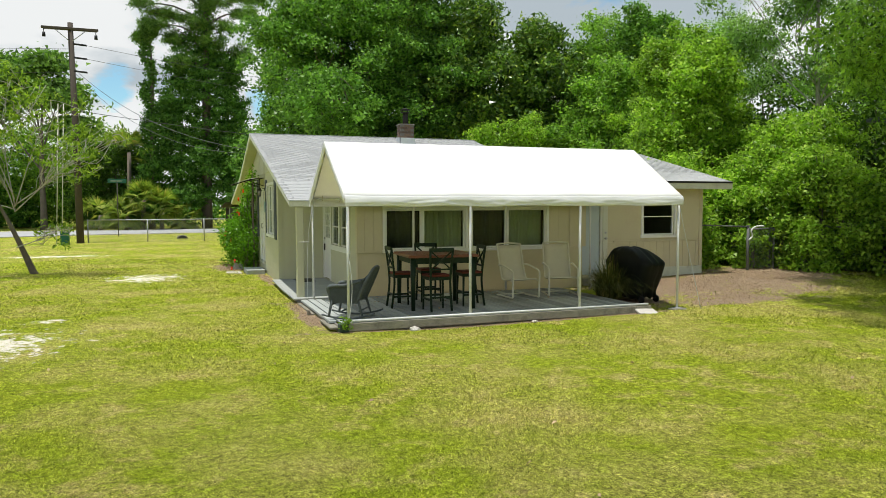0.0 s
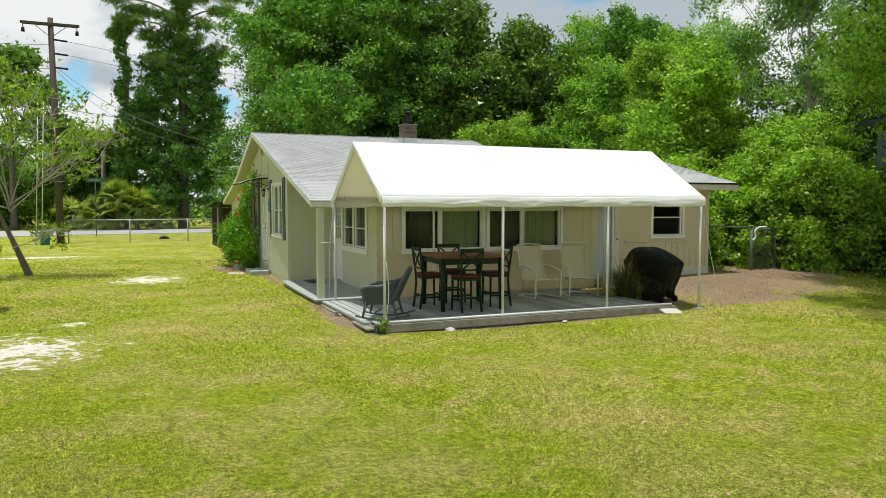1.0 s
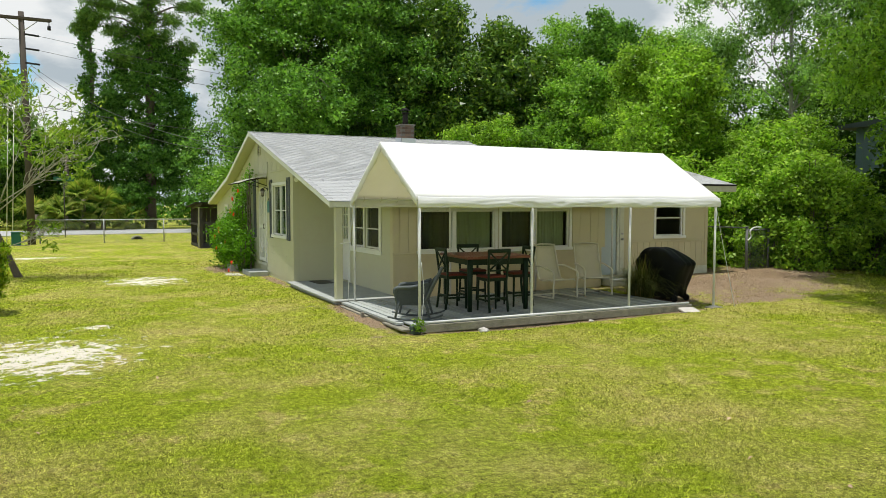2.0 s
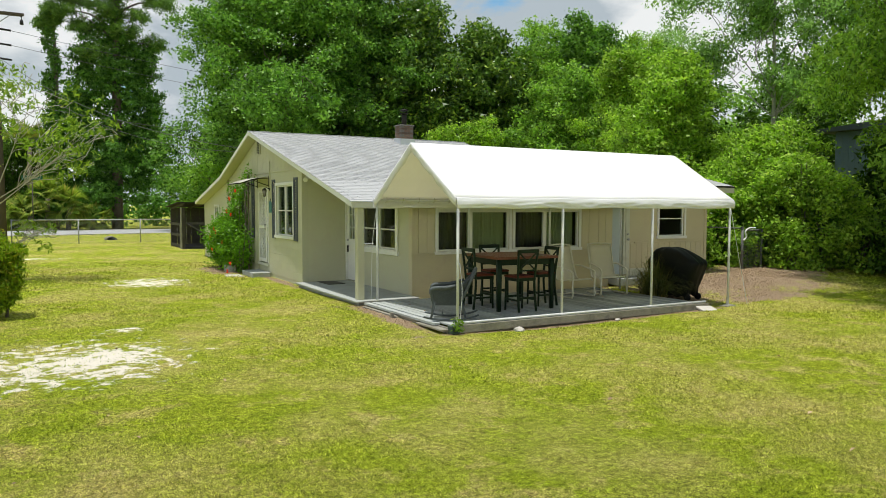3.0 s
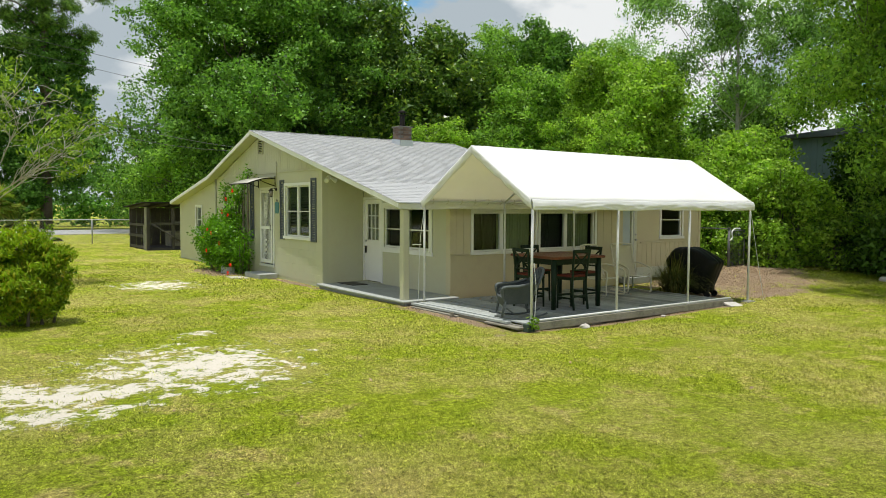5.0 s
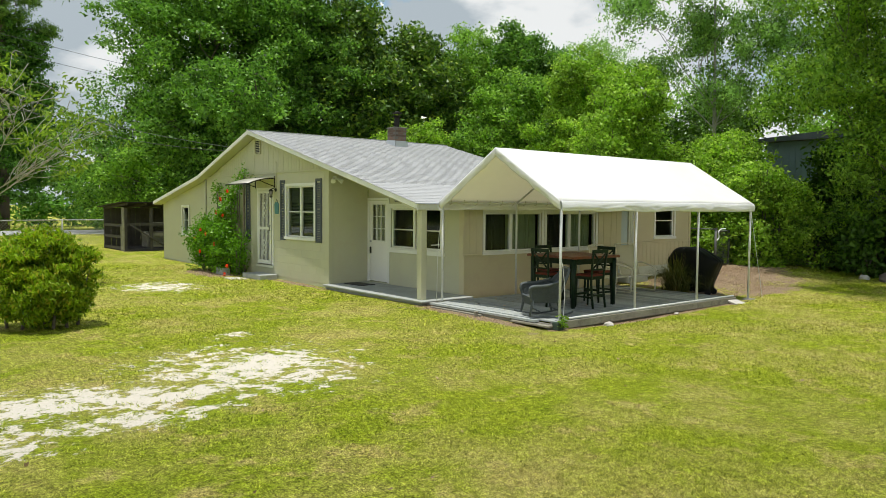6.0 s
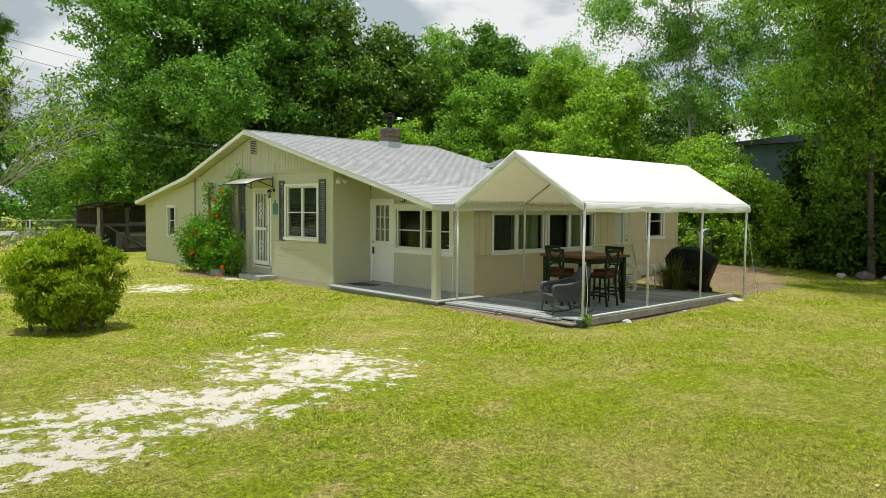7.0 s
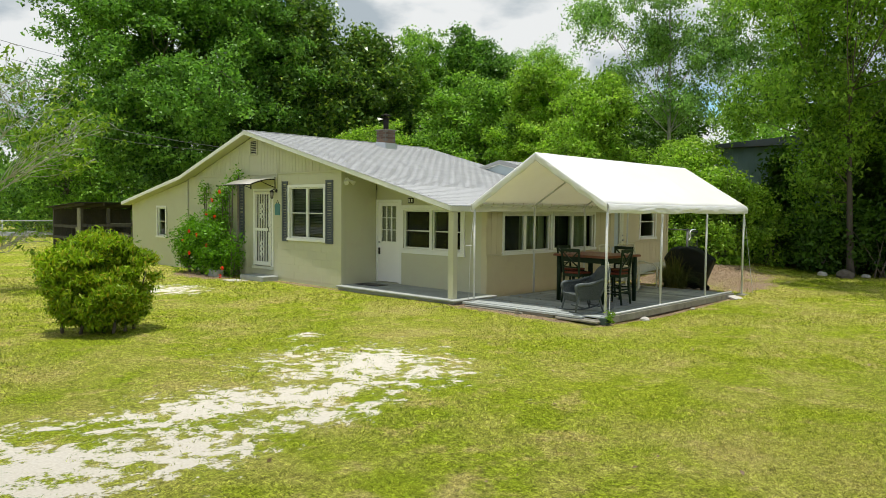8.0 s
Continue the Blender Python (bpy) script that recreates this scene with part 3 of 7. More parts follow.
def wall(name, axis, at, thick, u0, u1, z0, z1, holes, material, label=""):
    """A wall with its openings cut through; thick is signed, away from the outer face."""
    bm = bmesh.new()
    us = sorted({u0, u1, *[h[0] for h in holes], *[h[1] for h in holes]})
    zs = sorted({z0, z1, *[h[2] for h in holes], *[h[3] for h in holes]})
    for a, b in zip(us, us[1:]):
        for c, d in zip(zs, zs[1:]):
            if any(h[0] <= a and b <= h[1] and h[2] <= c and d <= h[3] for h in holes):
                continue
            if axis == "x":
                box(bm, at, a, c, at + thick, b, d)
            else:
                box(bm, a, at, c, b, at + thick, d)
    bmesh.ops.remove_doubles(bm, verts=bm.verts[:], dist=1e-4)
    return part(name, bm, material, house, label)


ENTRY = (22.52, 23.54, 0.50, 2.73)
WEST_WIN = (20.20, 21.73, 1.36, 2.75)
BACK_WIN = (29.03, 29.64, 1.17, 2.16)
PORCH_DOOR = (18.56, 19.42, 0.25, 2.37)
PORCH_WINS = [(17.46, 18.42, 1.18, 2.17), (16.43, 17.40, 1.18, 2.17)]
SOUTH_WINS = [(4.10, 6.02, 1.17, 2.09), (6.17, 8.11, 1.17, 2.09)]
BLUE_DOOR = (9.10, 9.80, 0.42, 2.42)
ADD_WIN = (10.93, 11.89, 1.38, 2.31)

wall_west = wall("wall_west", "x", X_W, 0.16, Y_P, BREAK_Y, 0.1, 3.14, [ENTRY, WEST_WIN], MAT["wall"], "cream painted block wall")
wall("wall_back_wing", "x", X_W + 0.015, 0.15, BREAK_Y, 31.7, 0.1, 2.28, [BACK_WIN], MAT["wall"])
wall("wall_porch", "y", Y_P, 0.16, X_W + 0.16, X_D, 0.1, 3.14, [], MAT["wall"])
wall("wall_door", "x", X_D, 0.16, Y_S + 0.15, Y_P, 0.1, 2.36, [PORCH_DOOR, *PORCH_WINS], MAT["wall"])
wall("wall_south", "y", Y_S, 0.15, X_D, 9.10, 0.1, 2.27, SOUTH_WINS, MAT["wall_tan"], "tan painted wall with a smooth lower part")
wall("wall_addition", "y", Y_A, 0.15, 9.10, 12.76, 0.2, 2.72, [BLUE_DOOR, ADD_WIN], MAT["wall_tan"])
wall("wall_east", "x", 12.76, -0.15, Y_A + 0.15, 23.2, 0.1, 2.72, [], MAT["wall_tan"])
wall("wall_north", "y", 31.7, -0.15, X_W + 0.17, 9.3, 0.1, 2.28, [], MAT["wall"])
wall("wall_back_east", "x", 9.3, -0.15, 23.2, 31.55, 0.1, 2.28, [], MAT["wall"])
wall("wall_inner", "x", 9.22, -0.12, Y_S + 0.15, 23.2, 0.1, 2.3, [], MAT["interior_shade"])
wall("wall_addition_north", "y", 23.2, 0.15, 9.3, 12.76, 0.1, 2.72, [], MAT["wall_tan"])
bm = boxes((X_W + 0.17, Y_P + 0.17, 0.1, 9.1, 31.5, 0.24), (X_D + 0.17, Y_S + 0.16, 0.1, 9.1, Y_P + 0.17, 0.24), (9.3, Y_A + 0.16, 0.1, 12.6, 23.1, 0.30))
part("floor", bm, MAT["interior_shade"], house)
# unseen partitions and a ceiling inside, near-black to stand for unlit rooms
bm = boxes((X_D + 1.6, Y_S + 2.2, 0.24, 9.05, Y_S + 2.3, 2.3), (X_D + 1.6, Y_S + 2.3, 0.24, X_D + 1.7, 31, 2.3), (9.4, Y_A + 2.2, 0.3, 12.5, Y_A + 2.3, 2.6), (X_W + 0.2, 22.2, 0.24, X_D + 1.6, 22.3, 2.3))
part("partition", bm, MAT["interior_shade"], house)
part("ceiling", boxes((X_W + 0.17, Y_P + 0.17, 2.9, 9.1, 27, 2.95), (X_D + 0.17, Y_S + 0.16, 2.2, 9.1, Y_P + 0.1, 2.24), (9.3, Y_A + 0.16, 2.6, 12.6, 23.1, 2.64)), MAT["interior_shade"], house)

# gables above the walls
bm = bmesh.new()
prism(bm, [(X_W + 0.02, Y_P, 3.14), (X_W + 0.02, BREAK_Y, 3.05), (X_W + 0.02, RIDGE_Y, RIDGE_Z - 0.14), (X_W + 0.02, Y_P, roof_z(Y_P) - 0.14)], (0.13, 0, 0))
gable = part("gable", bm, MAT["wall"], house, "cream painted vertical board gable")
for outline, way in (([(X_W + 0.015, BREAK_Y, 2.28), (X_W + 0.015, 31.7, 2.28), (X_W + 0.015, BREAK_Y, roof_z(BREAK_Y) - 0.14)], 0.15),
                     ([(9.15, Y_S + 0.16, 2.27), (9.15, 27, 2.27), (9.15, RIDGE_Y, RIDGE_Z - 0.16), (9.15, Y_S + 0.16, 2.275)], 0.12),
                     ([(X_D + 0.02, EAVE_Y + 0.3, 2.36), (X_D + 0.02, Y_P, 2.36), (X_D + 0.02, Y_P, roof_z(Y_P) - 0.15)], 0.12),
                     ([(12.61, Y_A + 0.15, 2.72), (12.61, 23.2, 2.72), (12.61, 19.4, 3.62)], 0.15)):
    bm = bmesh.new()
    prism(bm, outline, (way, 0, 0))
    part("gable_end", bm, MAT["wall"], house)
bm = bmesh.new()
prism(bm, [(8.60, 16.2, 2.45), (8.60, 20.3, 3.40), (8.60, 20.3, 3.44), (8.60, 19.4, 3.62), (8.60, 16.2, 2.84)], (0.1, 0, 0))
part("addition_gable", bm, MAT["pale_panel"], house, "pale blue panel in the gable of the addition")
for ya, za, yb, zb in ((19.4, 3.70, 20.5, 3.43), (19.4, 3.70, 16.0, 2.87)):
    bm = bmesh.new()
    prism(bm, [(8.53, ya, za), (8.53, yb, zb), (8.53, yb, zb - 0.09), (8.53, ya, za - 0.09)], (0.05, 0, 0))
    part("gable_trim", bm, MAT["white"], house)

# roofs
RX0, RX1 = 2.0, 9.5


def roof_slab(name, x0, x1, ya, za, yb, zb, thick=0.10, material="shingle_joined"):
    bm = bmesh.new()
    prism(bm, [(x0, ya, za), (x0, yb, zb), (x0, yb, zb - thick), (x0, ya, za - thick)], (x1 - x0, 0, 0))
    return part(name, bm, MAT[material], house, "weathered grey shingle roof slope")


roof = roof_slab("roof", RX0, RX1, EAVE_Y, EAVE_Z, RIDGE_Y, RIDGE_Z)
roof_slab("roof_rear", RX0, RX1, RIDGE_Y, RIDGE_Z, BREAK_Y, BREAK_Z)
roof_slab("roof_lean_to", RX0, RX1, BREAK_Y, BREAK_Z, TIP_Y, TIP_Z)
AX0, AX1, AE_Y, AE_Z, AR_Y, AR_Z = 8.50, 13.36, 15.36, 2.75, 19.4, 3.74
addition_roof = roof_slab("addition_roof", AX0, AX1, AE_Y, AE_Z, AR_Y, AR_Z)
roof_slab("addition_roof_rear", AX0, AX1, AR_Y, AR_Z, 23.44, 2.75)

# rake boards, fascias, soffits
def rake_board(x, ya, za, yb, zb, deep=0.105, thick=0.03):
    bm = bmesh.new()
    prism(bm, [(x, ya, za + 0.002), (x, yb, zb + 0.002), (x, yb, zb - deep), (x, ya, za - deep)], (-thick, 0, 0))
    return part("rake_board", bm, MAT["white"], house, "white painted rake board")


rake_board(RX0, EAVE_Y - 0.02, EAVE_Z, RIDGE_Y, RIDGE_Z)
rake_board(RX0, RIDGE_Y, RIDGE_Z, BREAK_Y, BREAK_Z)
rake_board(RX0, BREAK_Y, BREAK_Z, TIP_Y, TIP_Z)
bm = bmesh.new()
for ya, za, yb, zb in ((EAVE_Y, EAVE_Z, RIDGE_Y, RIDGE_Z), (RIDGE_Y, RIDGE_Z, BREAK_Y, BREAK_Z), (BREAK_Y, BREAK_Z, TIP_Y, TIP_Z)):
    prism(bm, [(RX0 + 0.005, ya + 0.02, za - 0.104), (RX0 + 0.005, yb, zb - 0.104), (RX0 + 0.005, yb, zb - 0.122), (RX0 + 0.005, ya + 0.02, za - 0.122)], (0.30, 0, 0))
part("soffit", bm, MAT["wall"], house)
part("fascia", boxes((RX0 - 0.02, EAVE_Y - 0.05, 2.145, 9.25, EAVE_Y - 0.005, 2.262), bevel=0.004), MAT["trim"], house, "weathered off-white fascia board")
part("porch_ceiling", boxes((RX0 + 0.03, EAVE_Y + 0.02, 2.15, X_D - 0.01, EAVE_Y + 0.12, 2.21)), MAT["wall"], house)
part("drip_edge", boxes((RX0 - 0.03, EAVE_Y - 0.07, 2.265, 9.27, EAVE_Y + 0.04, 2.279)), MAT["flashing"], house)
part("addition_fascia", boxes((AX0, AE_Y - 0.035, 2.56, AX1 + 0.02, AE_Y - 0.003, 2.735), bevel=0.004), MAT["trim"], house, "weathered grey fascia board")
# black strip drawn in for the eave's shadow line and its rotted edge
part("roof_edge", boxes((AX0, AE_Y - 0.05, 2.712, AX1 + 0.024, AE_Y - 0.037, 2.752)), MAT["rust"], house, "black strip for the eave shadow and rotted roof edge")
part("addition_soffit", boxes((9.5, AE_Y, 2.60, AX1, Y_A - 0.004, 2.625), (12.77, Y_A - 0.002, 2.60, AX1, 19.4, 2.625)), MAT["trim"], house)
bm = bmesh.new()
prism(bm, [(AX1 + 0.022, AE_Y - 0.03, AE_Z), (AX1 + 0.022, AR_Y, AR_Z), (AX1 + 0.022, AR_Y, AR_Z - 0.17), (AX1 + 0.022, AE_Y - 0.03, AE_Z - 0.19)], (-0.02, 0, 0))
part("addition_rake", bm, MAT["trim"], house)
part("corner_board", boxes((X_W - 0.012, Y_P - 0.012, 0.2, X_W + 0.09, Y_P - 0.001, 3.0)), MAT["wall"], house)
part("belt_trim", boxes((X_W - 0.022, Y_P, 3.12, X_W + 0.018, BREAK_Y, 3.165), bevel=0.004), MAT["wall"], house)
# the addition: ledge, foundation, corner boards
part("ledge", boxes((10.05, Y_A - 0.035, 1.225, 12.72, Y_A - 0.003, 1.26), bevel=0.004), MAT["wall_tan"], house)
part("foundation", boxes((9.9, Y_A - 0.03, 0.25, 12.77, Y_A - 0.003, 0.56), bevel=0.005), MAT["trim"], house)
part("corner_trim", boxes((12.67, Y_A - 0.022, 0.56, 12.775, Y_A - 0.002, 2.6), bevel=0.004), MAT["wall_tan"], house)
part("wall_ledge", boxes((X_D - 0.02, Y_S - 0.03, 1.115, 9.08, Y_S - 0.003, 1.145), bevel=0.004), MAT["wall_tan"], house)
bm = boxes((X_D + 0.02, Y_S - 0.022, 0.2, X_D + 0.0, Y_S - 0.002, 1.1))
part("wall_corner", bm, MAT["wall_tan"], house)


# windows: frame, sill, panes, room things behind
def window(axis, at, side, u0, u1, z0, z1, splits=(), bars=(), casing=0.09, label="white framed window", curtain=None, horn=0.02):
    """side: -1 when the outer face looks to the lower coordinate. splits: upright mullions; bars: level rails."""
    def b(bm, ua, ub, za, zb, d0, d1, bevel=0.004):
        # d: metres out from the wall's face
        if axis == "x":
            box(bm, at + side * d0, ua, za, at + side * d1, ub, zb, bevel=bevel)
        else:
            box(bm, ua, at + side * d0, za, ub, at + side * d1, zb, bevel=bevel)
    bm = bmesh.new()
    c = casing
    b(bm, u0 - c, u0 + 0.01, z0 - c * 0.4, z1 + c, 0.003, 0.028)
    b(bm, u1 - 0.01, u1 + c, z0 - c * 0.4, z1 + c, 0.003, 0.028)
    b(bm, u0 + 0.01, u1 - 0.01, z1 - 0.01, z1 + c, 0.003, 0.028)
    w = part("window", bm, MAT["white"], house, label)
    bm = bmesh.new()
    b(bm, u0 - c - horn, u1 + c + horn, z0 - c, z0 + 0.008, 0.003, 0.05)
    part("window_sill", bm, MAT["white"], w)
    bm = bmesh.new()
    f = 0.045
    b(bm, u0, u0 + f, z0 + 0.008, z1 - 0.012, -0.09, -0.02)
    b(bm, u1 - f, u1, z0 + 0.008, z1 - 0.012, -0.09, -0.02)
    b(bm, u0 + f, u1 - f, z0 + 0.008, z0 + f, -0.09, -0.02)
    b(bm, u0 + f, u1 - f, z1 - f, z1 - 0.012, -0.09, -0.02)
    for s, wd in splits:
        b(bm, s - wd / 2, s + wd / 2, z0 + f, z1 - f, -0.085, -0.012)
    edges = [u0 + f] + [s for s, _ in splits] + [u1 - f]
    for ua, ub in zip(edges, edges[1:]):
        for z in bars:
            b(bm, ua + 0.01, ub - 0.01, z - 0.014, z + 0.014, -0.08, -0.03)
    part("window_frame", bm, MAT["white"], w)
    for ua, ub in zip(edges, edges[1:]):
        bm = bmesh.new()
        b(bm, ua, ub, z0 + f, z1 - f, -0.058, -0.054, 0)
        part("pane", bm, MAT["glass"], w).visible_shadow = False
    if curtain:
        for ua, ub, kind in curtain:
            if kind == "slats":
                bm = bmesh.new()
                z = z0
                while z < z1:
                    d = [(-0.17, z), (-0.13, z + 0.03), (-0.132, z + 0.033), (-0.172, z + 0.003)]
                    pts = [(at + side * q, ua, h) if axis == "x" else (ua, at + side * q, h) for q, h in d]
                    prism(bm, pts, (0, ub - ua, 0) if axis == "x" else (ub - ua, 0, 0))
                    z += 0.042
                part("blind", bm, MAT["slat"], w, "dark grey slatted blind")
                continue
            bm = bmesh.new()
            n = max(8, int((ub - ua) / 0.02))
            rows = []
            for i in range(n + 1):
                u = ua + (ub - ua) * i / n
                d = -0.2 + 0.025 * math.sin(u * 55) + 0.01 * math.sin(u * 131)
                p = [(at + side * d, u) if axis == "x" else (u, at + side * d)][0]
                rows.append((bm.verts.new((*p, z0 - 0.05)), bm.verts.new((*p, z1 + 0.03))))
            for (a0, a1), (b0, b1) in zip(rows, rows[1:]):
                bm.faces.new((a0, b0, b1, a1))
            cu = part("curtain" if kind == "curtain" else "blind", bm, MAT[kind], w)
            cu.modifiers.new("thick", "SOLIDIFY").thickness = 0.004
    return w


window("x", X_W, -1, *WEST_WIN, splits=((20.965, 0.075),), bars=(2.05,), casing=0.07, label="white double-hung window pair with closed blinds", curtain=((20.22, 21.71, "slats"),))
window("x", X_W, -1, *BACK_WIN, bars=(1.68,), casing=0.06)
for i, u in enumerate(PORCH_WINS):
    window("x", X_D, -1, *u, bars=(1.64,), casing=0.028, label="white double-hung porch window", horn=0.0)
part("window_trim", boxes((X_D - 0.026, 16.31, 2.20, X_D - 0.003, 18.50, 2.285), (X_D - 0.026, 18.45, 1.15, X_D - 0.003, 18.50, 2.199), (X_D - 0.026, 16.31, 1.15, X_D - 0.003, 16.40, 2.199), (X_D - 0.04, 16.29, 1.06, X_D - 0.003, 18.50, 1.149), bevel=0.003), MAT["white"], house, "broad white surround of the porch windows")
# dark sheets behind the left panes are added in place of mesh screens
window("y", Y_S, -1, *SOUTH_WINS[0], splits=((4.97, 0.10),), casing=0.06, label="white sliding window with green curtains", curtain=((4.15, 4.92, "blind"), (4.98, 5.98, "curtain")))
window("y", Y_S, -1, *SOUTH_WINS[1], splits=((7.07, 0.10),), casing=0.06, label="white sliding window with green curtains", curtain=((6.2, 7.02, "blind"), (7.1, 8.08, "curtain")))
window("y", Y_A, -1, *ADD_WIN, bars=(1.86,), casing=0.06, label="white double-hung window with dark panes")


def shutter(y0, y1, z0, z1):
    s = part("shutter", boxes((X_W - 0.035, y0, z0, X_W - 0.003, y0 + 0.05, z1), (X_W - 0.035, y1 - 0.05, z0, X_W - 0.003, y1, z1), (X_W - 0.034, y0 + 0.05, z0, X_W - 0.004, y1 - 0.05, z0 + 0.07), (X_W - 0.034, y0 + 0.05, z1 - 0.07, X_W - 0.004, y1 - 0.05, z1), (X_W - 0.034, y0 + 0.05, (z0 + z1) / 2 - 0.03, X_W - 0.004, y1 - 0.05, (z0 + z1) / 2 + 0.03), bevel=0.003), MAT["shutter"], house, "dark grey louvred shutter")
    z = z0 + 0.09
    while z < z1 - 0.09:
        if abs(z - (z0 + z1) / 2) > 0.05:
            bm = bmesh.new()
            prism(bm, [(X_W - 0.030, y0 + 0.05, z - 0.014), (X_W - 0.008, y0 + 0.05, z + 0.016), (X_W - 0.012, y0 + 0.05, z + 0.02), (X_W - 0.034, y0 + 0.05, z - 0.010)], (0, y1 - y0 - 0.1, 0))
            part("slat", bm, MAT["shutter"], s)
        z += 0.045


shutter(19.80, 20.10, 1.26, 2.92)
shutter(21.80, 22.07, 1.26, 2.92)
shutter(24.02, 24.30, 1.20, 3.0)

# entry door with its barred storm door
y0, y1, z0, z1 = ENTRY
door = part("door", boxes((X_W - 0.02, y0, z0, X_W + 0.05, y0 + 0.08, z1), (X_W - 0.02, y1 - 0.08, z0, X_W + 0.05, y1, z1), (X_W - 0.02, y0 + 0.08, z1 - 0.08, X_W + 0.05, y1 - 0.08, z1), (X_W + 0.06, y0, z0, X_W + 0.1, y1, z1), bevel=0.004), MAT["white"], house, "white entry door behind a barred storm door")
part("storm_frame", boxes((X_W - 0.045, y0 + 0.09, z0 + 0.03, X_W - 0.022, y0 + 0.16, z1 - 0.09), (X_W - 0.045, y1 - 0.16, z0 + 0.03, X_W - 0.022, y1 - 0.09, z1 - 0.09), (X_W - 0.044, y0 + 0.16, z0 + 0.03, X_W - 0.023, y1 - 0.16, z0 + 0.14), (X_W - 0.044, y0 + 0.16, z1 - 0.16, X_W - 0.023, y1 - 0.16, z1 - 0.09), (X_W - 0.044, y0 + 0.16, 1.52, X_W - 0.023, y1 - 0.16, 1.60), bevel=0.003), MAT["white"], door)
for i in range(8):
    y = y0 + 0.16 + (y1 - y0 - 0.32) * (i + 0.5) / 8
    part("bar", boxes((X_W - 0.042, y - 0.011, z0 + 0.13, X_W - 0.027, y + 0.011, z1 - 0.15)), MAT["white"], door)
bm = bmesh.new()
ym = (y0 + y1) / 2
for zc in (0.88, 1.03, 1.18, 1.96, 2.11, 2.26):
    for s in (-1, 1):
        tube(bm, bend([(X_W - 0.045, ym, zc - 0.10), (X_W - 0.045, ym + s * 0.085, zc - 0.05), (X_W - 0.045, ym + s * 0.05, zc + 0.045), (X_W - 0.045, ym, zc)], 4), 0.012, 5)
part("scroll", bm, MAT["white"], door)
part("screen", boxes((X_W + 0.03, y0 + 0.09, z0 + 0.03, X_W + 0.034, y1 - 0.09, z1 - 0.09)), MAT["blind"], door)
part("door_handle", tubes(([(X_W - 0.05, y0 + 0.12, 1.50), (X_W - 0.08, y0 + 0.12, 1.50), (X_W - 0.08, y0 + 0.12, 1.64), (X_W - 0.05, y0 + 0.12, 1.64)], 0.010)), MAT["black"], door)
part("threshold", boxes((X_W - 0.05, y0 - 0.02, 0.42, X_W - 0.002, y1 + 0.02, 0.497), bevel=0.006), MAT["trim"], door)

# porch door with nine lights
y0, y1, z0, z1 = PORCH_DOOR
pdoor = part("porch_door", boxes((X_D - 0.015, y0 - 0.07, z0, X_D + 0.03, y0 + 0.005, z1 + 0.06), (X_D - 0.015, y1 - 0.005, z0, X_D + 0.03, y1 + 0.05, z1 + 0.06), (X_D - 0.014, y0, z1, X_D + 0.03, y1, z1 + 0.06), bevel=0.003), MAT["white"], house, "white porch door with nine panes")
gy0, gy1, gz0, gz1 = y0 + 0.14, y1 - 0.14, 1.32, 2.27
part("door_leaf", boxes((X_D + 0.02, y0 + 0.008, z0 + 0.02, X_D + 0.06, gy0, z1 - 0.008), (X_D + 0.02, gy1, z0 + 0.02, X_D + 0.06, y1 - 0.008, z1 - 0.008), (X_D + 0.021, gy0, z0 + 0.02, X_D + 0.059, gy1, gz0), (X_D + 0.021, gy0, gz1, X_D + 0.059, gy1, z1 - 0.008)), MAT["door"], pdoor)
for i in range(3):
    for k in range(3):
        a, c = gy0 + (gy1 - gy0) * i / 3, gz0 + (gz1 - gz0) * k / 3
        part("pane", boxes((X_D + 0.036, a + 0.014, c + 0.014, X_D + 0.04, a + (gy1 - gy0) / 3 - 0.014, c + (gz1 - gz0) / 3 - 0.014)), MAT["glass"], pdoor).visible_shadow = False
for i in range(4):
    a = gy0 + (gy1 - gy0) * i / 3
    part("glazing_bar", boxes((X_D + 0.012, a - 0.012, gz0 - 0.012, X_D + 0.05, a + 0.012, gz1 + 0.012)), MAT["white"], pdoor)
    c = gz0 + (gz1 - gz0) * i / 3
    part("glazing_bar", boxes((X_D + 0.013, gy0, c - 0.012, X_D + 0.049, gy1, c + 0.012)), MAT["white"], pdoor)
part("door_shade", boxes((X_D + 0.09, gy0 - 0.03, gz0 - 0.03, X_D + 0.095, gy1 + 0.03, gz1 + 0.03)), MAT["sling"], pdoor)
part("door_lock", boxes((X_D - 0.012, y1 - 0.10, 0.98, X_D + 0.019, y1 - 0.04, 1.16), bevel=0.01), MAT["black"], pdoor, "black keypad lock")
part("deadbolt", tubes(([(X_D + 0.02, y1 - 0.07, 1.30), (X_D - 0.01, y1 - 0.07, 1.30)], 0.028)), MAT["steel"], pdoor)
plate = part("number_plate", boxes((X_D - 0.02, 18.05, 2.335, X_D - 0.003, 18.25, 2.47), bevel=0.004), MAT["black"], house, "small dark plaque with light bars")
part("plaque_bar", boxes((X_D - 0.024, 18.17, 2.36, X_D - 0.0205, 18.22, 2.445), (X_D - 0.024, 18.08, 2.36, X_D - 0.0205, 18.13, 2.445)), MAT["white"], plate)
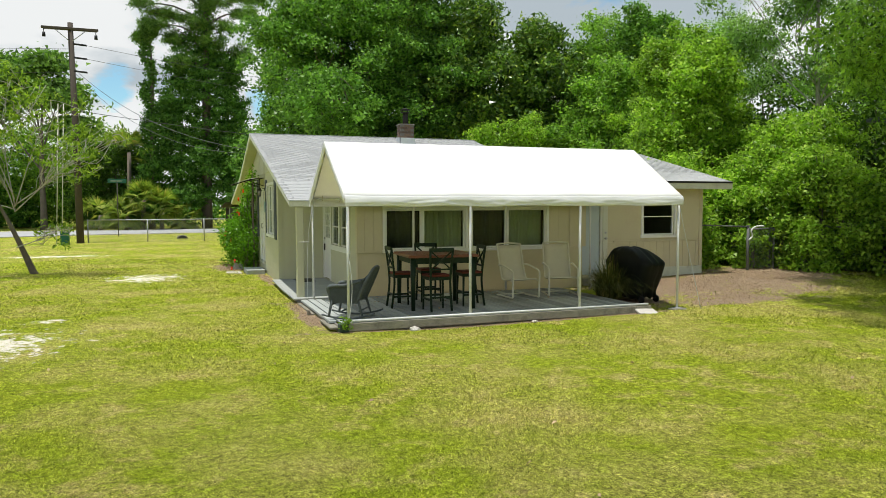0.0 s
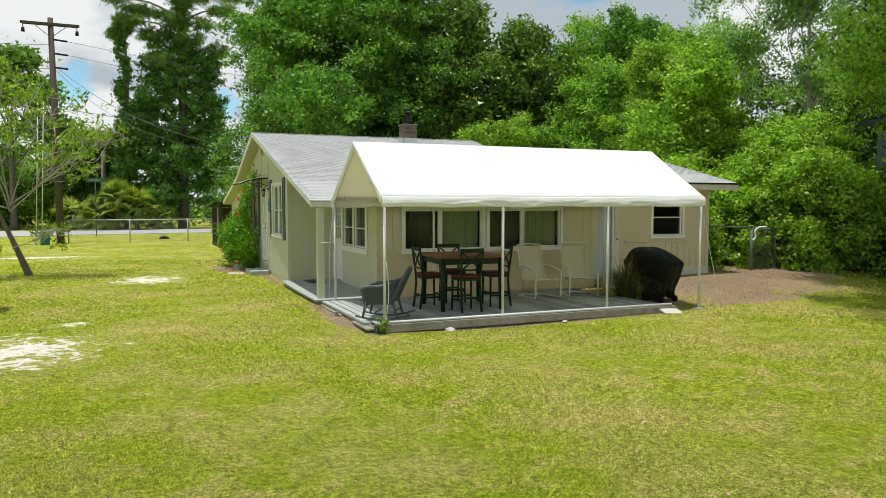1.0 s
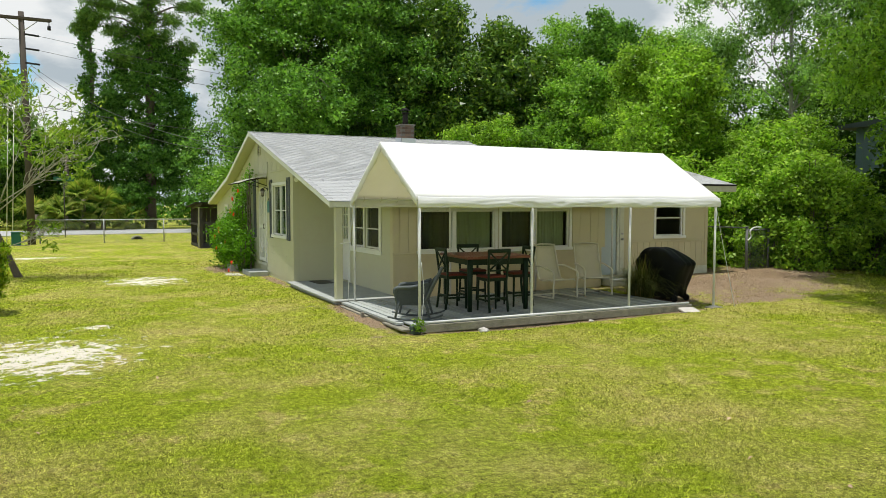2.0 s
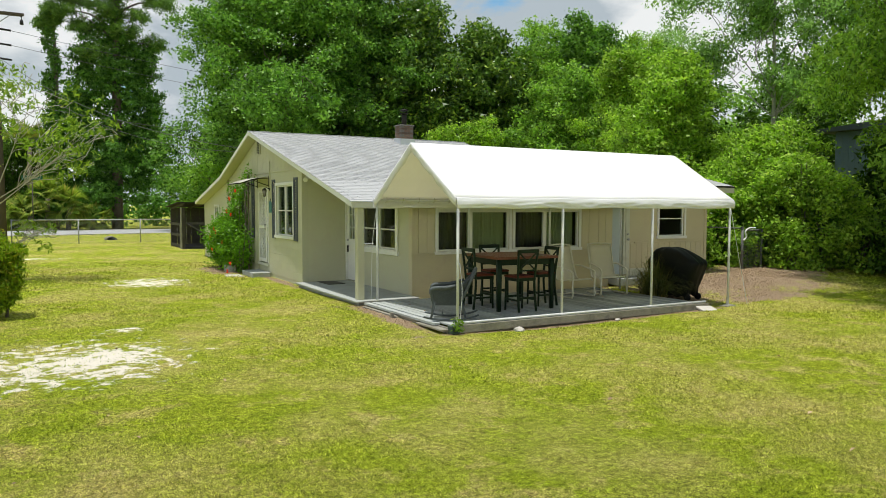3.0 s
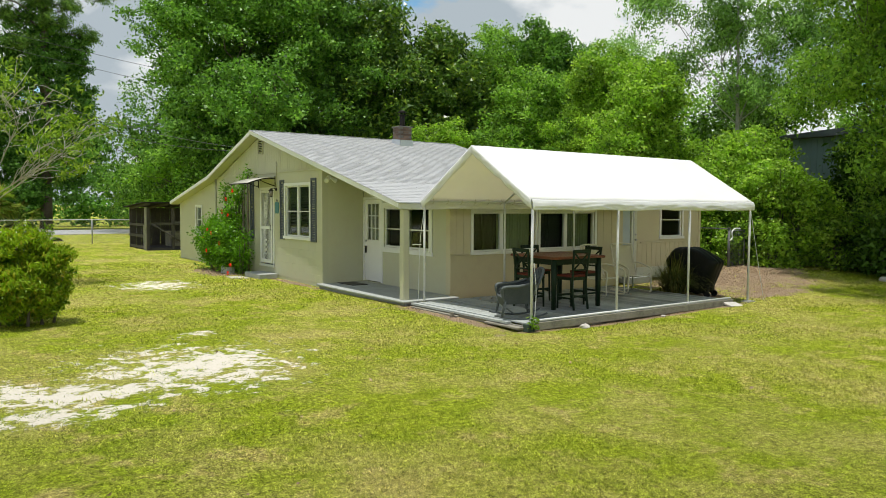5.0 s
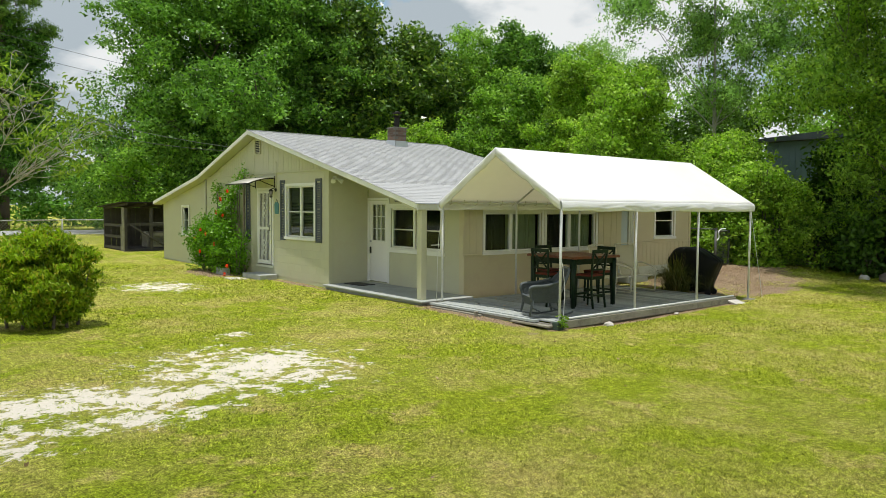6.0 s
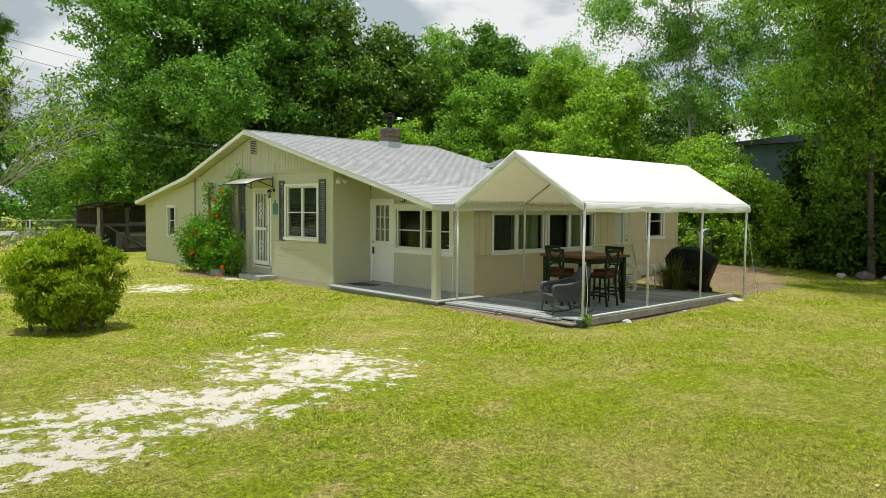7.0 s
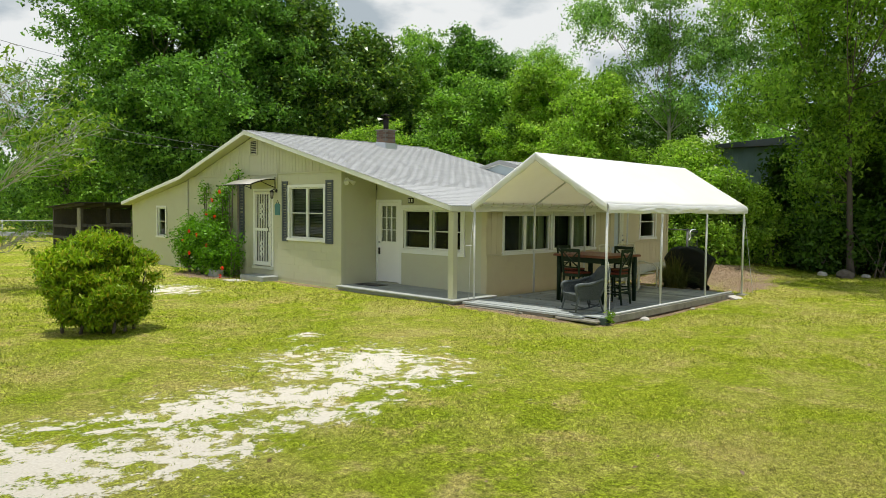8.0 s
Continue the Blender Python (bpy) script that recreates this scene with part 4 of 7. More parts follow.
# side door of the addition
y = Y_A + 0.03
bdoor = part("side_door", boxes((BLUE_DOOR[0] + 0.01, y, 0.43, BLUE_DOOR[1] - 0.14, y + 0.045, 2.41), bevel=0.004), MAT["blue_door"], house, "pale blue-grey side door")
part("door_jamb", boxes((BLUE_DOOR[1] - 0.135, Y_A - 0.02, 0.42, BLUE_DOOR[1] - 0.07, Y_A + 0.1, 2.42), (BLUE_DOOR[1] - 0.065, Y_A - 0.03, 0.42, BLUE_DOOR[1] + 0.07, Y_A - 0.002, 2.42), bevel=0.003), MAT["trim"], bdoor)
part("door_knob", tubes(([(BLUE_DOOR[1], Y_A - 0.035, 1.33), (BLUE_DOOR[1], Y_A - 0.09, 1.33)], 0.03), ([(BLUE_DOOR[1], Y_A - 0.035, 1.47), (BLUE_DOOR[1], Y_A - 0.06, 1.47)], 0.025)), MAT["steel"], bdoor)
part("door_step", boxes((9.15, Y_A - 0.45, 0.18, 10.0, Y_A - 0.035, 0.36), bevel=0.01), MAT["concrete"], house)

# gable vent, conduit, meter pipe
vent = part("gable_vent", boxes((X_W - 0.02, 23.33, 3.71, X_W + 0.016, 23.36, 4.14), (X_W - 0.02, 23.68, 3.71, X_W + 0.016, 23.71, 4.14), (X_W - 0.02, 23.36, 3.71, X_W + 0.016, 23.68, 3.74), (X_W - 0.02, 23.36, 4.11, X_W + 0.016, 23.68, 4.14)), MAT["wall"], house, "cream louvred gable vent")
# dark backing: the shade behind the louvres is put into its colour
part("vent_back", boxes((X_W + 0.010, 23.36, 3.74, X_W + 0.017, 23.68, 4.11)), MAT["interior_shade"], vent)
for i in range(7):
    z = 3.77 + 0.05 * i
    bm = bmesh.new()
    prism(bm, [(X_W - 0.018, 23.36, z - 0.016), (X_W + 0.004, 23.36, z + 0.004), (X_W + 0.004, 23.36, z + 0.010), (X_W - 0.018, 23.36, z - 0.009)], (0, 0.32, 0))
    part("slat", bm, MAT["wall"], vent)
part("conduit", tubes(([(X_W - 0.03, 22.30, 2.7), (X_W - 0.03, 22.30, 3.45)], 0.014)), MAT["wall"], house)
part("downpipe", tubes(([(X_W - 0.03, BREAK_Y - 0.03, 0.2), (X_W - 0.03, BREAK_Y - 0.03, 3.12)], 0.03)), MAT["wall"], house)

# chimney
CHX, CHY, CHS = 6.80, 22.78, 0.23
chimney = part("chimney", boxes((CHX - CHS + 0.012, CHY - CHS + 0.012, 3.9, CHX + CHS - 0.012, CHY + CHS - 0.012, 4.74)), MAT["mortar"], house, "old brick chimney with a rusty flue pipe")
bm = bmesh.new()
prism(bm, [(CHX - CHS - 0.02, CHY - CHS - 0.03, 4.12), (CHX + CHS + 0.02, CHY - CHS - 0.03, 4.12), (CHX + CHS + 0.02, CHY - CHS - 0.03, 4.33), (CHX - CHS - 0.02, CHY - CHS - 0.03, 4.33)], (0, 0.025, 0))
prism(bm, [(CHX - CHS - 0.022, CHY - CHS - 0.03, 4.12), (CHX - CHS - 0.022, CHY + CHS, 4.24), (CHX - CHS - 0.022, CHY + CHS, 4.38), (CHX - CHS - 0.022, CHY - CHS - 0.03, 4.33)], (0.018, 0, 0))
part("flashing", bm, MAT["flashing"], chimney)
bm = tubes(([(CHX, CHY, 4.7), (CHX, CHY, 5.14)], 0.085), ([(CHX, CHY, 5.14), (CHX, CHY, 5.16)], 0.14), ([(CHX, CHY, 5.24), (CHX, CHY, 5.30)], [0.17, 0.04]), ([(CHX - 0.08, CHY, 5.15), (CHX - 0.08, CHY, 5.26)], 0.012), ([(CHX + 0.08, CHY, 5.15), (CHX + 0.08, CHY, 5.26)], 0.012), sides=12)
part("flue", bm, MAT["rust"], chimney)

# ---- porch slab, post, deck ----
bm = bmesh.new()
prism(bm, [(2.02, 15.30, 0.192), (X_D, 15.30, 0.192), (X_D, Y_P, 0.192), (2.10, Y_P, 0.192), (2.04, 17.5, 0.192)], (0, 0, 0.043))
bmesh.ops.bevel(bm, geom=bm.edges[:], offset=0.010, segments=1, affect="EDGES")
prism(bm, [(2.12, 15.40, 0.05), (X_D, 15.40, 0.05), (X_D, Y_P, 0.05), (2.18, Y_P, 0.05), (2.13, 17.5, 0.05)], (0, 0, 0.14))
tagged(part("porch_slab", bm, MAT["concrete"]), "worn grey concrete porch slab with an undercut edge", "porch", kind="structure")
post = thing("porch_post", "cream painted square porch post", "post")
part("post_shaft", boxes((2.125, 15.47, 0.235, 2.275, 15.62, 2.145), bevel=0.008), MAT["wall"], post)

deck = thing("deck", "weathered grey wooden deck with plank floor", "deck", kind="structure")
DX0, DX1, DY0, DY1, DZ = 2.28, 8.34, 11.88, 15.16, 0.225
part("front_beam", boxes((DX0, DY0 - 0.075, 0.085, DX1 - 0.35, DY0 - 0.04, DZ - 0.006), (DX1 - 0.34, DY0 - 0.07, 0.09, DX1, DY0 - 0.04, DZ - 0.008), bevel=0.006), MAT["beam"], deck, "grey weathered edge beam")
part("side_beam", boxes((DX0 - 0.045, DY0, 0.04, DX0 - 0.005, DY1 - 1.2, DZ - 0.05), (DX0 - 0.10, DY0 + 1.0, 0.06, DX0 - 0.05, DY1, DZ - 0.03), bevel=0.006), MAT["beam"], deck)
part("joists", boxes((DX0, DY0 + 0.05, 0.03, DX1, DY0 + 0.10, DZ - 0.032), (DX0, DY0 + 1.0, 0.03, DX1, DY0 + 1.05, DZ - 0.032), (DX0, DY1 - 0.08, 0.03, DX1, DY1 - 0.03, DZ - 0.032), (DX1 - 0.05, DY0 + 0.03, 0.03, DX1 - 0.005, DY1 - 0.09, DZ - 0.032)), MAT["beam"], deck)
part("edge_board", boxes((DX0 - 0.13, DY0 + 0.35, DZ - 0.05, DX0 - 0.012, DY1 + 0.05, DZ - 0.012)), MAT["plank"], deck)
part("lower_board", boxes((DX0 - 0.20, DY0 + 1.7, DZ - 0.115, DX0 - 0.135, DY1 - 0.05, DZ - 0.07), (DX0 - 0.19, DY0 - 0.02, DZ - 0.10, DX0 - 0.05, DY0 + 0.9, DZ - 0.065), bevel=0.006), MAT["beam"], deck)
part("stub_post", boxes((DX0 - 0.26, DY0 + 1.75, 0.08, DX0 - 0.205, DY0 + 1.82, DZ - 0.01), bevel=0.005), MAT["beam"], deck)

# ---- canopy ----
CX0, CX1, CYF, CYB, CEZ, CRZ = 2.40, 8.99, 11.87, 15.10, 2.30, 3.31
LEGS = (2.40, 4.58, 6.78, 8.98)
canopy = thing("canopy_tent", "white steel-tube canopy with a white sheet cover", "canopy")
CYM = (CYF + CYB) / 2


def sheet_slope(y_edge, seed):
    """One slope of the cover, its creased hanging hem, and the folded rims at the gable ends."""
    x0, x1 = CX0 - 0.06, CX1 + 0.06
    way = 1 if y_edge > CYM else -1
    nx, nv = 264, 14

    def sheet(rows_of, name, label, smooth=True, material="sheet"):
        bm = bmesh.new()
        rows = [[bm.verts.new(p) for p in r] for r in rows_of]
        for a, b in zip(rows, rows[1:]):
            for i in range(len(a) - 1):
                bm.faces.new((a[i], a[i + 1], b[i + 1], b[i])).smooth = smooth
        bmesh.ops.recalc_face_normals(bm, faces=bm.faces[:])
        ob = part(name, bm, MAT[material], canopy, label)
        ob.modifiers.new("thick", "SOLIDIFY").thickness = 0.002

    def top(x, t):
        span = (x - LEGS[0]) % 2.2 / 2.2
        z = CRZ + 0.03 + (CEZ - CRZ) * t - 0.03 * math.sin(math.pi * span) * math.sin(math.pi * t) - 0.012 * math.sin(math.pi * span) * t
        return Vector((x, CYM + (y_edge + way * 0.03 - CYM) * t, z + 0.006 * noise.noise((x * 2, t * 4, seed))))

    xs = [x0 + (x1 - x0) * i / nx for i in range(nx + 1)]
    sheet([[top(x, j / nv) for x in xs] for j in range(nv + 1)], "cover", "white sheet cover")
    hem = []
    for j in range(11):
        t = j / 10
        row = []
        for x in xs:
            p = top(x, 1.0)
            span = (x - LEGS[0]) % 2.2 / 2.2
            wave = 0.008 * math.sin(x * 6.3 + 2.2 * math.sin(x * 1.7 + seed)) + 0.05 * (0.5 - abs(noise.noise((x * 1.3 + t * 1.5, t * 2.6 - x * 0.3, seed)))) + 0.022 * (0.4 - abs(noise.noise((x * 3.2 - t * 1.6, t * 3.2, seed)))) + 0.005 * noise.noise((x * 9, t * 5, seed))
            row.append((x, p.y + way * (0.012 + t * wave + 0.02 * math.sin(math.pi * t)), p.z - 0.175 * t + 0.02 * t * (-math.cos(2 * math.pi * span) * 0.5 + noise.noise((x * 1.3, seed, 9)))))
        hem.append(row)
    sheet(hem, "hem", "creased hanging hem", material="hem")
    for x, sgn in ((x0, -1), (x1, 1)):
        rim = []
        for k in range(7):
            q = k / 6
            rim.append([top(x, j / 60) + Vector((sgn * (0.02 * q + 0.06 * q * (0.45 - abs(noise.noise((j * 0.10 + q * 1.5, q * 2.0, seed + sgn)))) + 0.008 * q * noise.noise((j * 0.4, q * 4, seed))) + (0.06 * q * q) * -sgn, 0, -0.17 * q - 0.02 * q * noise.noise((j * 0.12, seed, 2)))) for j in range(61)])
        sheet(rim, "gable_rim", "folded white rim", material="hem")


sheet_slope(CYF, 1.0)
sheet_slope(CYB, 5.0)
for i, x in enumerate(LEGS):
    foot = 0.13 if i == 3 else DZ
    part("leg", tubes(([(x, CYF, foot), (x, CYF, CEZ)], 0.024), sides=10), MAT["pipe"], canopy)
    part("leg", tubes(([(x, CYB, foot + 0.02), (x, CYB, CEZ)], 0.024), sides=10), MAT["pipe"], canopy)
    part("rafter", tubes(([(x, CYF, CEZ), (x, CYM, CRZ), (x, CYB, CEZ)], 0.022), sides=8), MAT["pipe"], canopy)
    part("foot_plate", boxes((x - 0.06, CYF - 0.06, foot - 0.002, x + 0.06, CYF + 0.06, foot + 0.012)), MAT["steel"], canopy)
for y, z in ((CYF, CEZ), (CYB, CEZ), (CYM, CRZ)):
    part("rail", tubes(([(CX0, y, z), (CX1, y, z)], 0.022), sides=8), MAT["pipe"], canopy)
part("foot_rail", tubes(([(CX0 + 0.03, CYF - 0.02, DZ + 0.025), (LEGS[2] + 1.5, CYF - 0.02, DZ + 0.02)], 0.022), sides=8), MAT["pipe"], canopy, "white tube along the deck edge")
bm = bmesh.new()
for k in range(18):
    x = CX0 + 0.2 + k * 0.37
    tube(bm, bend([(x, CYB - 0.03, CEZ + 0.06), (x, CYB - 0.05, CEZ - 0.01), (x, CYB + 0.03, CEZ - 0.05)], 3), 0.006, 5)
part("tie", bm, MAT["sling"], canopy)
# guy ropes
def rope(*pts):
    part("guy_rope", tubes((bend(pts, 5), 0.006), sides=5), MAT["pipe"], canopy)


rope((CX1, CYF, 2.2), (CX1 + 0.22, CYF - 0.05, 1.2), (CX1 + 0.48, CYF - 0.1, ground_z(9.4, 11.8)))
rope((CX0 + 0.02, CYF - 0.03, 1.25), (CX0 + 0.05, CYF - 0.06, 0.75), (CX0 - 0.03, CYF - 0.1, 0.12))
rope((CX0 - 0.02, CYB, 2.1), (CX0 - 0.10, CYB + 0.02, 1.4), (CX0 - 0.13, CYB + 0.03, 0.24))
part("rope_cleat", tubes(([(CX0 - 0.30, CYB, 1.42), (CX0 - 0.08, CYB, 1.42)], 0.008), sides=5), MAT["pipe"], canopy)


# ---- furniture on the deck ----
def counter_chair():
    """A counter chair, facing +y, with an X back and a red seat."""
    ob = thing("counter_chair", "dark green wooden counter chair with an X back and red seat", "chair", "chairs round the table")
    sw, sz = 0.21, 0.64
    for s in (-1, 1):
        part("leg", tubes(([(s * 0.20, 0.19, 0), (s * 0.19, 0.18, sz - 0.03)], [0.019, 0.025]), sides=4), MAT["green_wood"], ob)
        part("back_leg", tubes((bend([(s * 0.20, -0.24, 0), (s * 0.195, -0.19, sz * 0.6), (s * 0.195, -0.19, sz), (s * 0.225, -0.25, 1.16)], 3), 0.024), sides=4), MAT["green_wood"], ob)
        part("stretcher", boxes((s * 0.2 - 0.012, -0.2, 0.20, s * 0.2 + 0.012, 0.18, 0.235)), MAT["green_wood"], ob)
        part("cross_bar", tubes(([(-s * 0.17, -0.208, 0.79), (0, -0.226, 0.93), (s * 0.19, -0.242, 1.09)], 0.017), sides=4), MAT["green_wood"], ob)
    part("foot_rest", boxes((-0.19, 0.165, 0.24, 0.19, 0.195, 0.28)), MAT["green_wood"], ob)
    part("rear_stretcher", boxes((-0.19, -0.215, 0.24, 0.19, -0.195, 0.275)), MAT["green_wood"], ob)
    part("seat_frame", boxes((-sw, -0.19, sz - 0.07, sw, 0.205, sz - 0.012), bevel=0.006), MAT["green_wood"], ob)
    part("seat", boxes((-sw - 0.012, -0.185, sz - 0.012, sw + 0.012, 0.215, sz + 0.03), bevel=0.014), MAT["cushion"], ob, "dark red seat")
    part("top_rail", boxes((-0.235, -0.268, 1.095, 0.235, -0.238, 1.165), bevel=0.008), MAT["green_wood"], ob)
    part("back_rail", tubes((bend([(-0.19, -0.205, 0.77), (0, -0.215, 0.77), (0.19, -0.205, 0.77)], 3), 0.02), sides=4), MAT["green_wood"], ob)
    return ob


chair = counter_chair()
chair.matrix_world = pose(4.26, 12.72, DZ, 0, 0, 2)
copy_thing(chair, pose(3.78, 13.40, DZ, 0, 0, -92))
copy_thing(chair, pose(4.55, 14.02, DZ, 0, 0, 176))
copy_thing(chair, pose(5.10, 13.18, DZ, 0, 0, 86))

table = thing("counter_table", "tall square table with red-brown top and dark green legs", "table", at=pose(4.43, 13.30, DZ, 0, 0, -4))
for k in range(7):
    part("top_board", boxes((-0.66, -0.66 + 1.32 * k / 7 + 0.002, 0.99, 0.66, -0.66 + 1.32 * (k + 1) / 7 - 0.002, 1.025), bevel=0.004), MAT["red_wood"], table)
part("top_edge", boxes((-0.675, -0.675, 0.975, 0.675, -0.645, 1.018), (-0.675, 0.645, 0.975, 0.675, 0.675, 1.018), (-0.675, -0.645, 0.975, -0.645, 0.645, 1.018), (0.645, -0.645, 0.975, 0.675, 0.645, 1.018), bevel=0.005), MAT["red_wood"], table)
for s in (-1, 1):
    part("apron", boxes((-0.55, s * 0.575 - 0.012, 0.86, 0.55, s * 0.575 + 0.012, 0.986)), MAT["green_wood"], table)
    part("apron", boxes((s * 0.575 - 0.012, -0.55, 0.86, s * 0.575 + 0.012, 0.55, 0.986)), MAT["green_wood"], table)
    for r in (-1, 1):
        part("leg", tubes(([(s * 0.58, r * 0.58, 0), (s * 0.575, r * 0.575, 0.99)], [0.046, 0.062]), sides=4), MAT["green_wood"], table)


def sling_chair(label, at):
    """A cream tube armchair with a sling seat, facing -y."""
    ob = thing("sling_chair", label, "chair", "sling chairs", at=at)
    for s in (-1, 1):
        x = s * 0.31
        part("side_frame", tubes((bend([(x, 0.27, 0.66), (x, 0.10, 0.665), (x, -0.16, 0.62), (x, -0.34, 0.575), (x, -0.385, 0.50), (x, -0.37, 0.25), (x, -0.37, 0.05), (x, -0.28, 0.022), (x, 0.1, 0.022), (x, 0.34, 0.022)], 5), 0.019), sides=8), MAT["tube"], ob, "cream tube side frame")
        part("back_tube", tubes((bend([(x * 0.92, -0.30, 0.40), (x * 0.92, 0.10, 0.36), (x * 0.92, 0.22, 0.50), (x * 0.92, 0.42, 1.10)], 5), 0.016), sides=8), MAT["tube"], ob)
        part("seat_strut", tubes(([(x, -0.30, 0.36), (x * 0.92, -0.26, 0.39)], 0.014), ([(x, 0.27, 0.66), (x * 0.92, 0.275, 0.66)], 0.014)), MAT["tube"], ob)
    part("cross_tube", tubes(([(-0.31, 0.34, 0.022), (0.31, 0.34, 0.022)], 0.016)), MAT["tube"], ob)
    part("front_tube", tubes(([(-0.29, -0.30, 0.395), (0.29, -0.30, 0.395)], 0.016)), MAT["tube"], ob)
    part("top_tube", tubes((bend([(-0.285, 0.42, 1.10), (0, 0.43, 1.12), (0.285, 0.42, 1.10)], 4), 0.016)), MAT["tube"], ob)
    line = bend([(0, -0.30, 0.41), (0, -0.1, 0.365), (0, 0.12, 0.375), (0, 0.24, 0.54), (0, 0.42, 1.09)], 6)
    bm = bmesh.new()
    rows = [[bm.verts.new((0.275 * u, p.y + 0.012 * (1 - u * u), p.z - 0.015 * (1 - u * u))) for u in (-1, -0.5, 0, 0.5, 1)] for p in line]
    for a, b in zip(rows, rows[1:]):
        for i in range(4):
            bm.faces.new((a[i], a[i + 1], b[i + 1], b[i])).smooth = True
    sl = part("sling", bm, MAT["sling"], ob, "beige mesh sling")
    sl.modifiers.new("thick", "SOLIDIFY").thickness = 0.006
    return ob


sling_chair("cream tube armchair with a beige sling seat", pose(6.52, 13.95, DZ, 0, 0, 2))
sling_chair("cream tube armchair with a beige sling, beside the grill", pose(7.55, 14.00, DZ, 0, 0, -16))


def wicker_panel(a, b, c, d, rows, cols, r=0.008):
    """Weave between the edge a-b and the edge d-c."""
    bm = bmesh.new()
    a, b, c, d = (Vector(p) for p in (a, b, c, d))
    n = (b - a).cross(d - a).normalized()
    at = lambda u, v: a.lerp(b, u).lerp(d.lerp(c, u), v)
    for j in range(rows + 1):
        v = j / rows
        tube(bm, [at(i / cols, v) + n * 0.008 * (1 if (i + j) % 2 else -1) for i in range(cols + 1)], r, 4)
    for i in range(cols + 1):
        tube(bm, [at(i / cols, v) for v in (0, 0.5, 1)], r * 0.8, 4)
    return bm


rock = thing("rocking_chair", "dark grey wicker rocking chair", "chair", at=pose(2.58, 12.46, DZ, 0, 0, 150))
for s in (-1, 1):
    y = s * 0.28
    part("rocker", tubes((bend([(0.44, y, 0.075), (0.2, y, 0.03), (-0.1, y, 0.022), (-0.38, y, 0.07), (-0.50, y, 0.115)], 5), 0.016), sides=6), MAT["wicker"], rock)
    part("front_leg", tubes(([(0.31, y * 1.02, 0.045), (0.25, y, 0.34)], [0.02, 0.026])), MAT["wicker"], rock)
    part("rear_leg", tubes(([(-0.28, y * 0.95, 0.045), (-0.19, y * 0.9, 0.36)], [0.018, 0.024])), MAT["wicker"], rock)
    part("arm", tubes((bend([(0.27, y, 0.30), (0.31, y * 1.05, 0.48), (0.27, y * 1.08, 0.565), (0.0, y * 1.1, 0.585), (-0.26, y * 1.0, 0.66)], 5), [0.022] * 5 + [0.034] * 12 + [0.026] * 4), sides=8), MAT["wicker"], rock)
    part("arm_panel", wicker_panel((0.28, y, 0.28), (-0.20, y, 0.28), (-0.26, y * 1.04, 0.62), (0.29, y * 1.04, 0.56), 22, 18, 0.009), MAT["wicker"], rock)
    part("wing", wicker_panel((-0.20, y, 0.56), (-0.20, y * 0.95, 0.34), (-0.40, y * 0.80, 0.78), (-0.30, y * 1.02, 0.68), 16, 12, 0.009), MAT["wicker"], rock)
part("seat", wicker_panel((0.29, -0.28, 0.37), (0.29, 0.28, 0.37), (-0.22, 0.26, 0.33), (-0.22, -0.26, 0.33), 26, 22, 0.010), MAT["wicker"], rock)
part("seat_apron", wicker_panel((0.27, -0.28, 0.24), (0.27, 0.28, 0.24), (0.29, 0.28, 0.37), (0.29, -0.28, 0.37), 10, 24, 0.009), MAT["wicker"], rock)
part("backrest", wicker_panel((-0.20, -0.26, 0.32), (-0.20, 0.26, 0.32), (-0.44, 0.20, 0.85), (-0.44, -0.20, 0.85), 34, 22, 0.009), MAT["wicker"], rock)
part("back_frame", tubes((bend([(-0.19, -0.28, 0.32), (-0.33, -0.29, 0.62), (-0.44, -0.20, 0.84), (-0.46, 0, 0.885), (-0.44, 0.20, 0.84), (-0.33, 0.29, 0.62), (-0.19, 0.28, 0.32)], 5), 0.025), sides=8), MAT["wicker"], rock)
part("stretcher", tubes(([(0.12, -0.27, 0.12), (0.12, 0.27, 0.12)], 0.013), ([(-0.22, -0.25, 0.14), (-0.22, 0.25, 0.14)], 0.013)), MAT["wicker"], rock)

# covered grill
grill = thing("covered_grill", "barbecue grill under a black cover", "grill", at=pose(8.92, 13.26, ground_z(8.9, 13.2), 0, 0, -78))


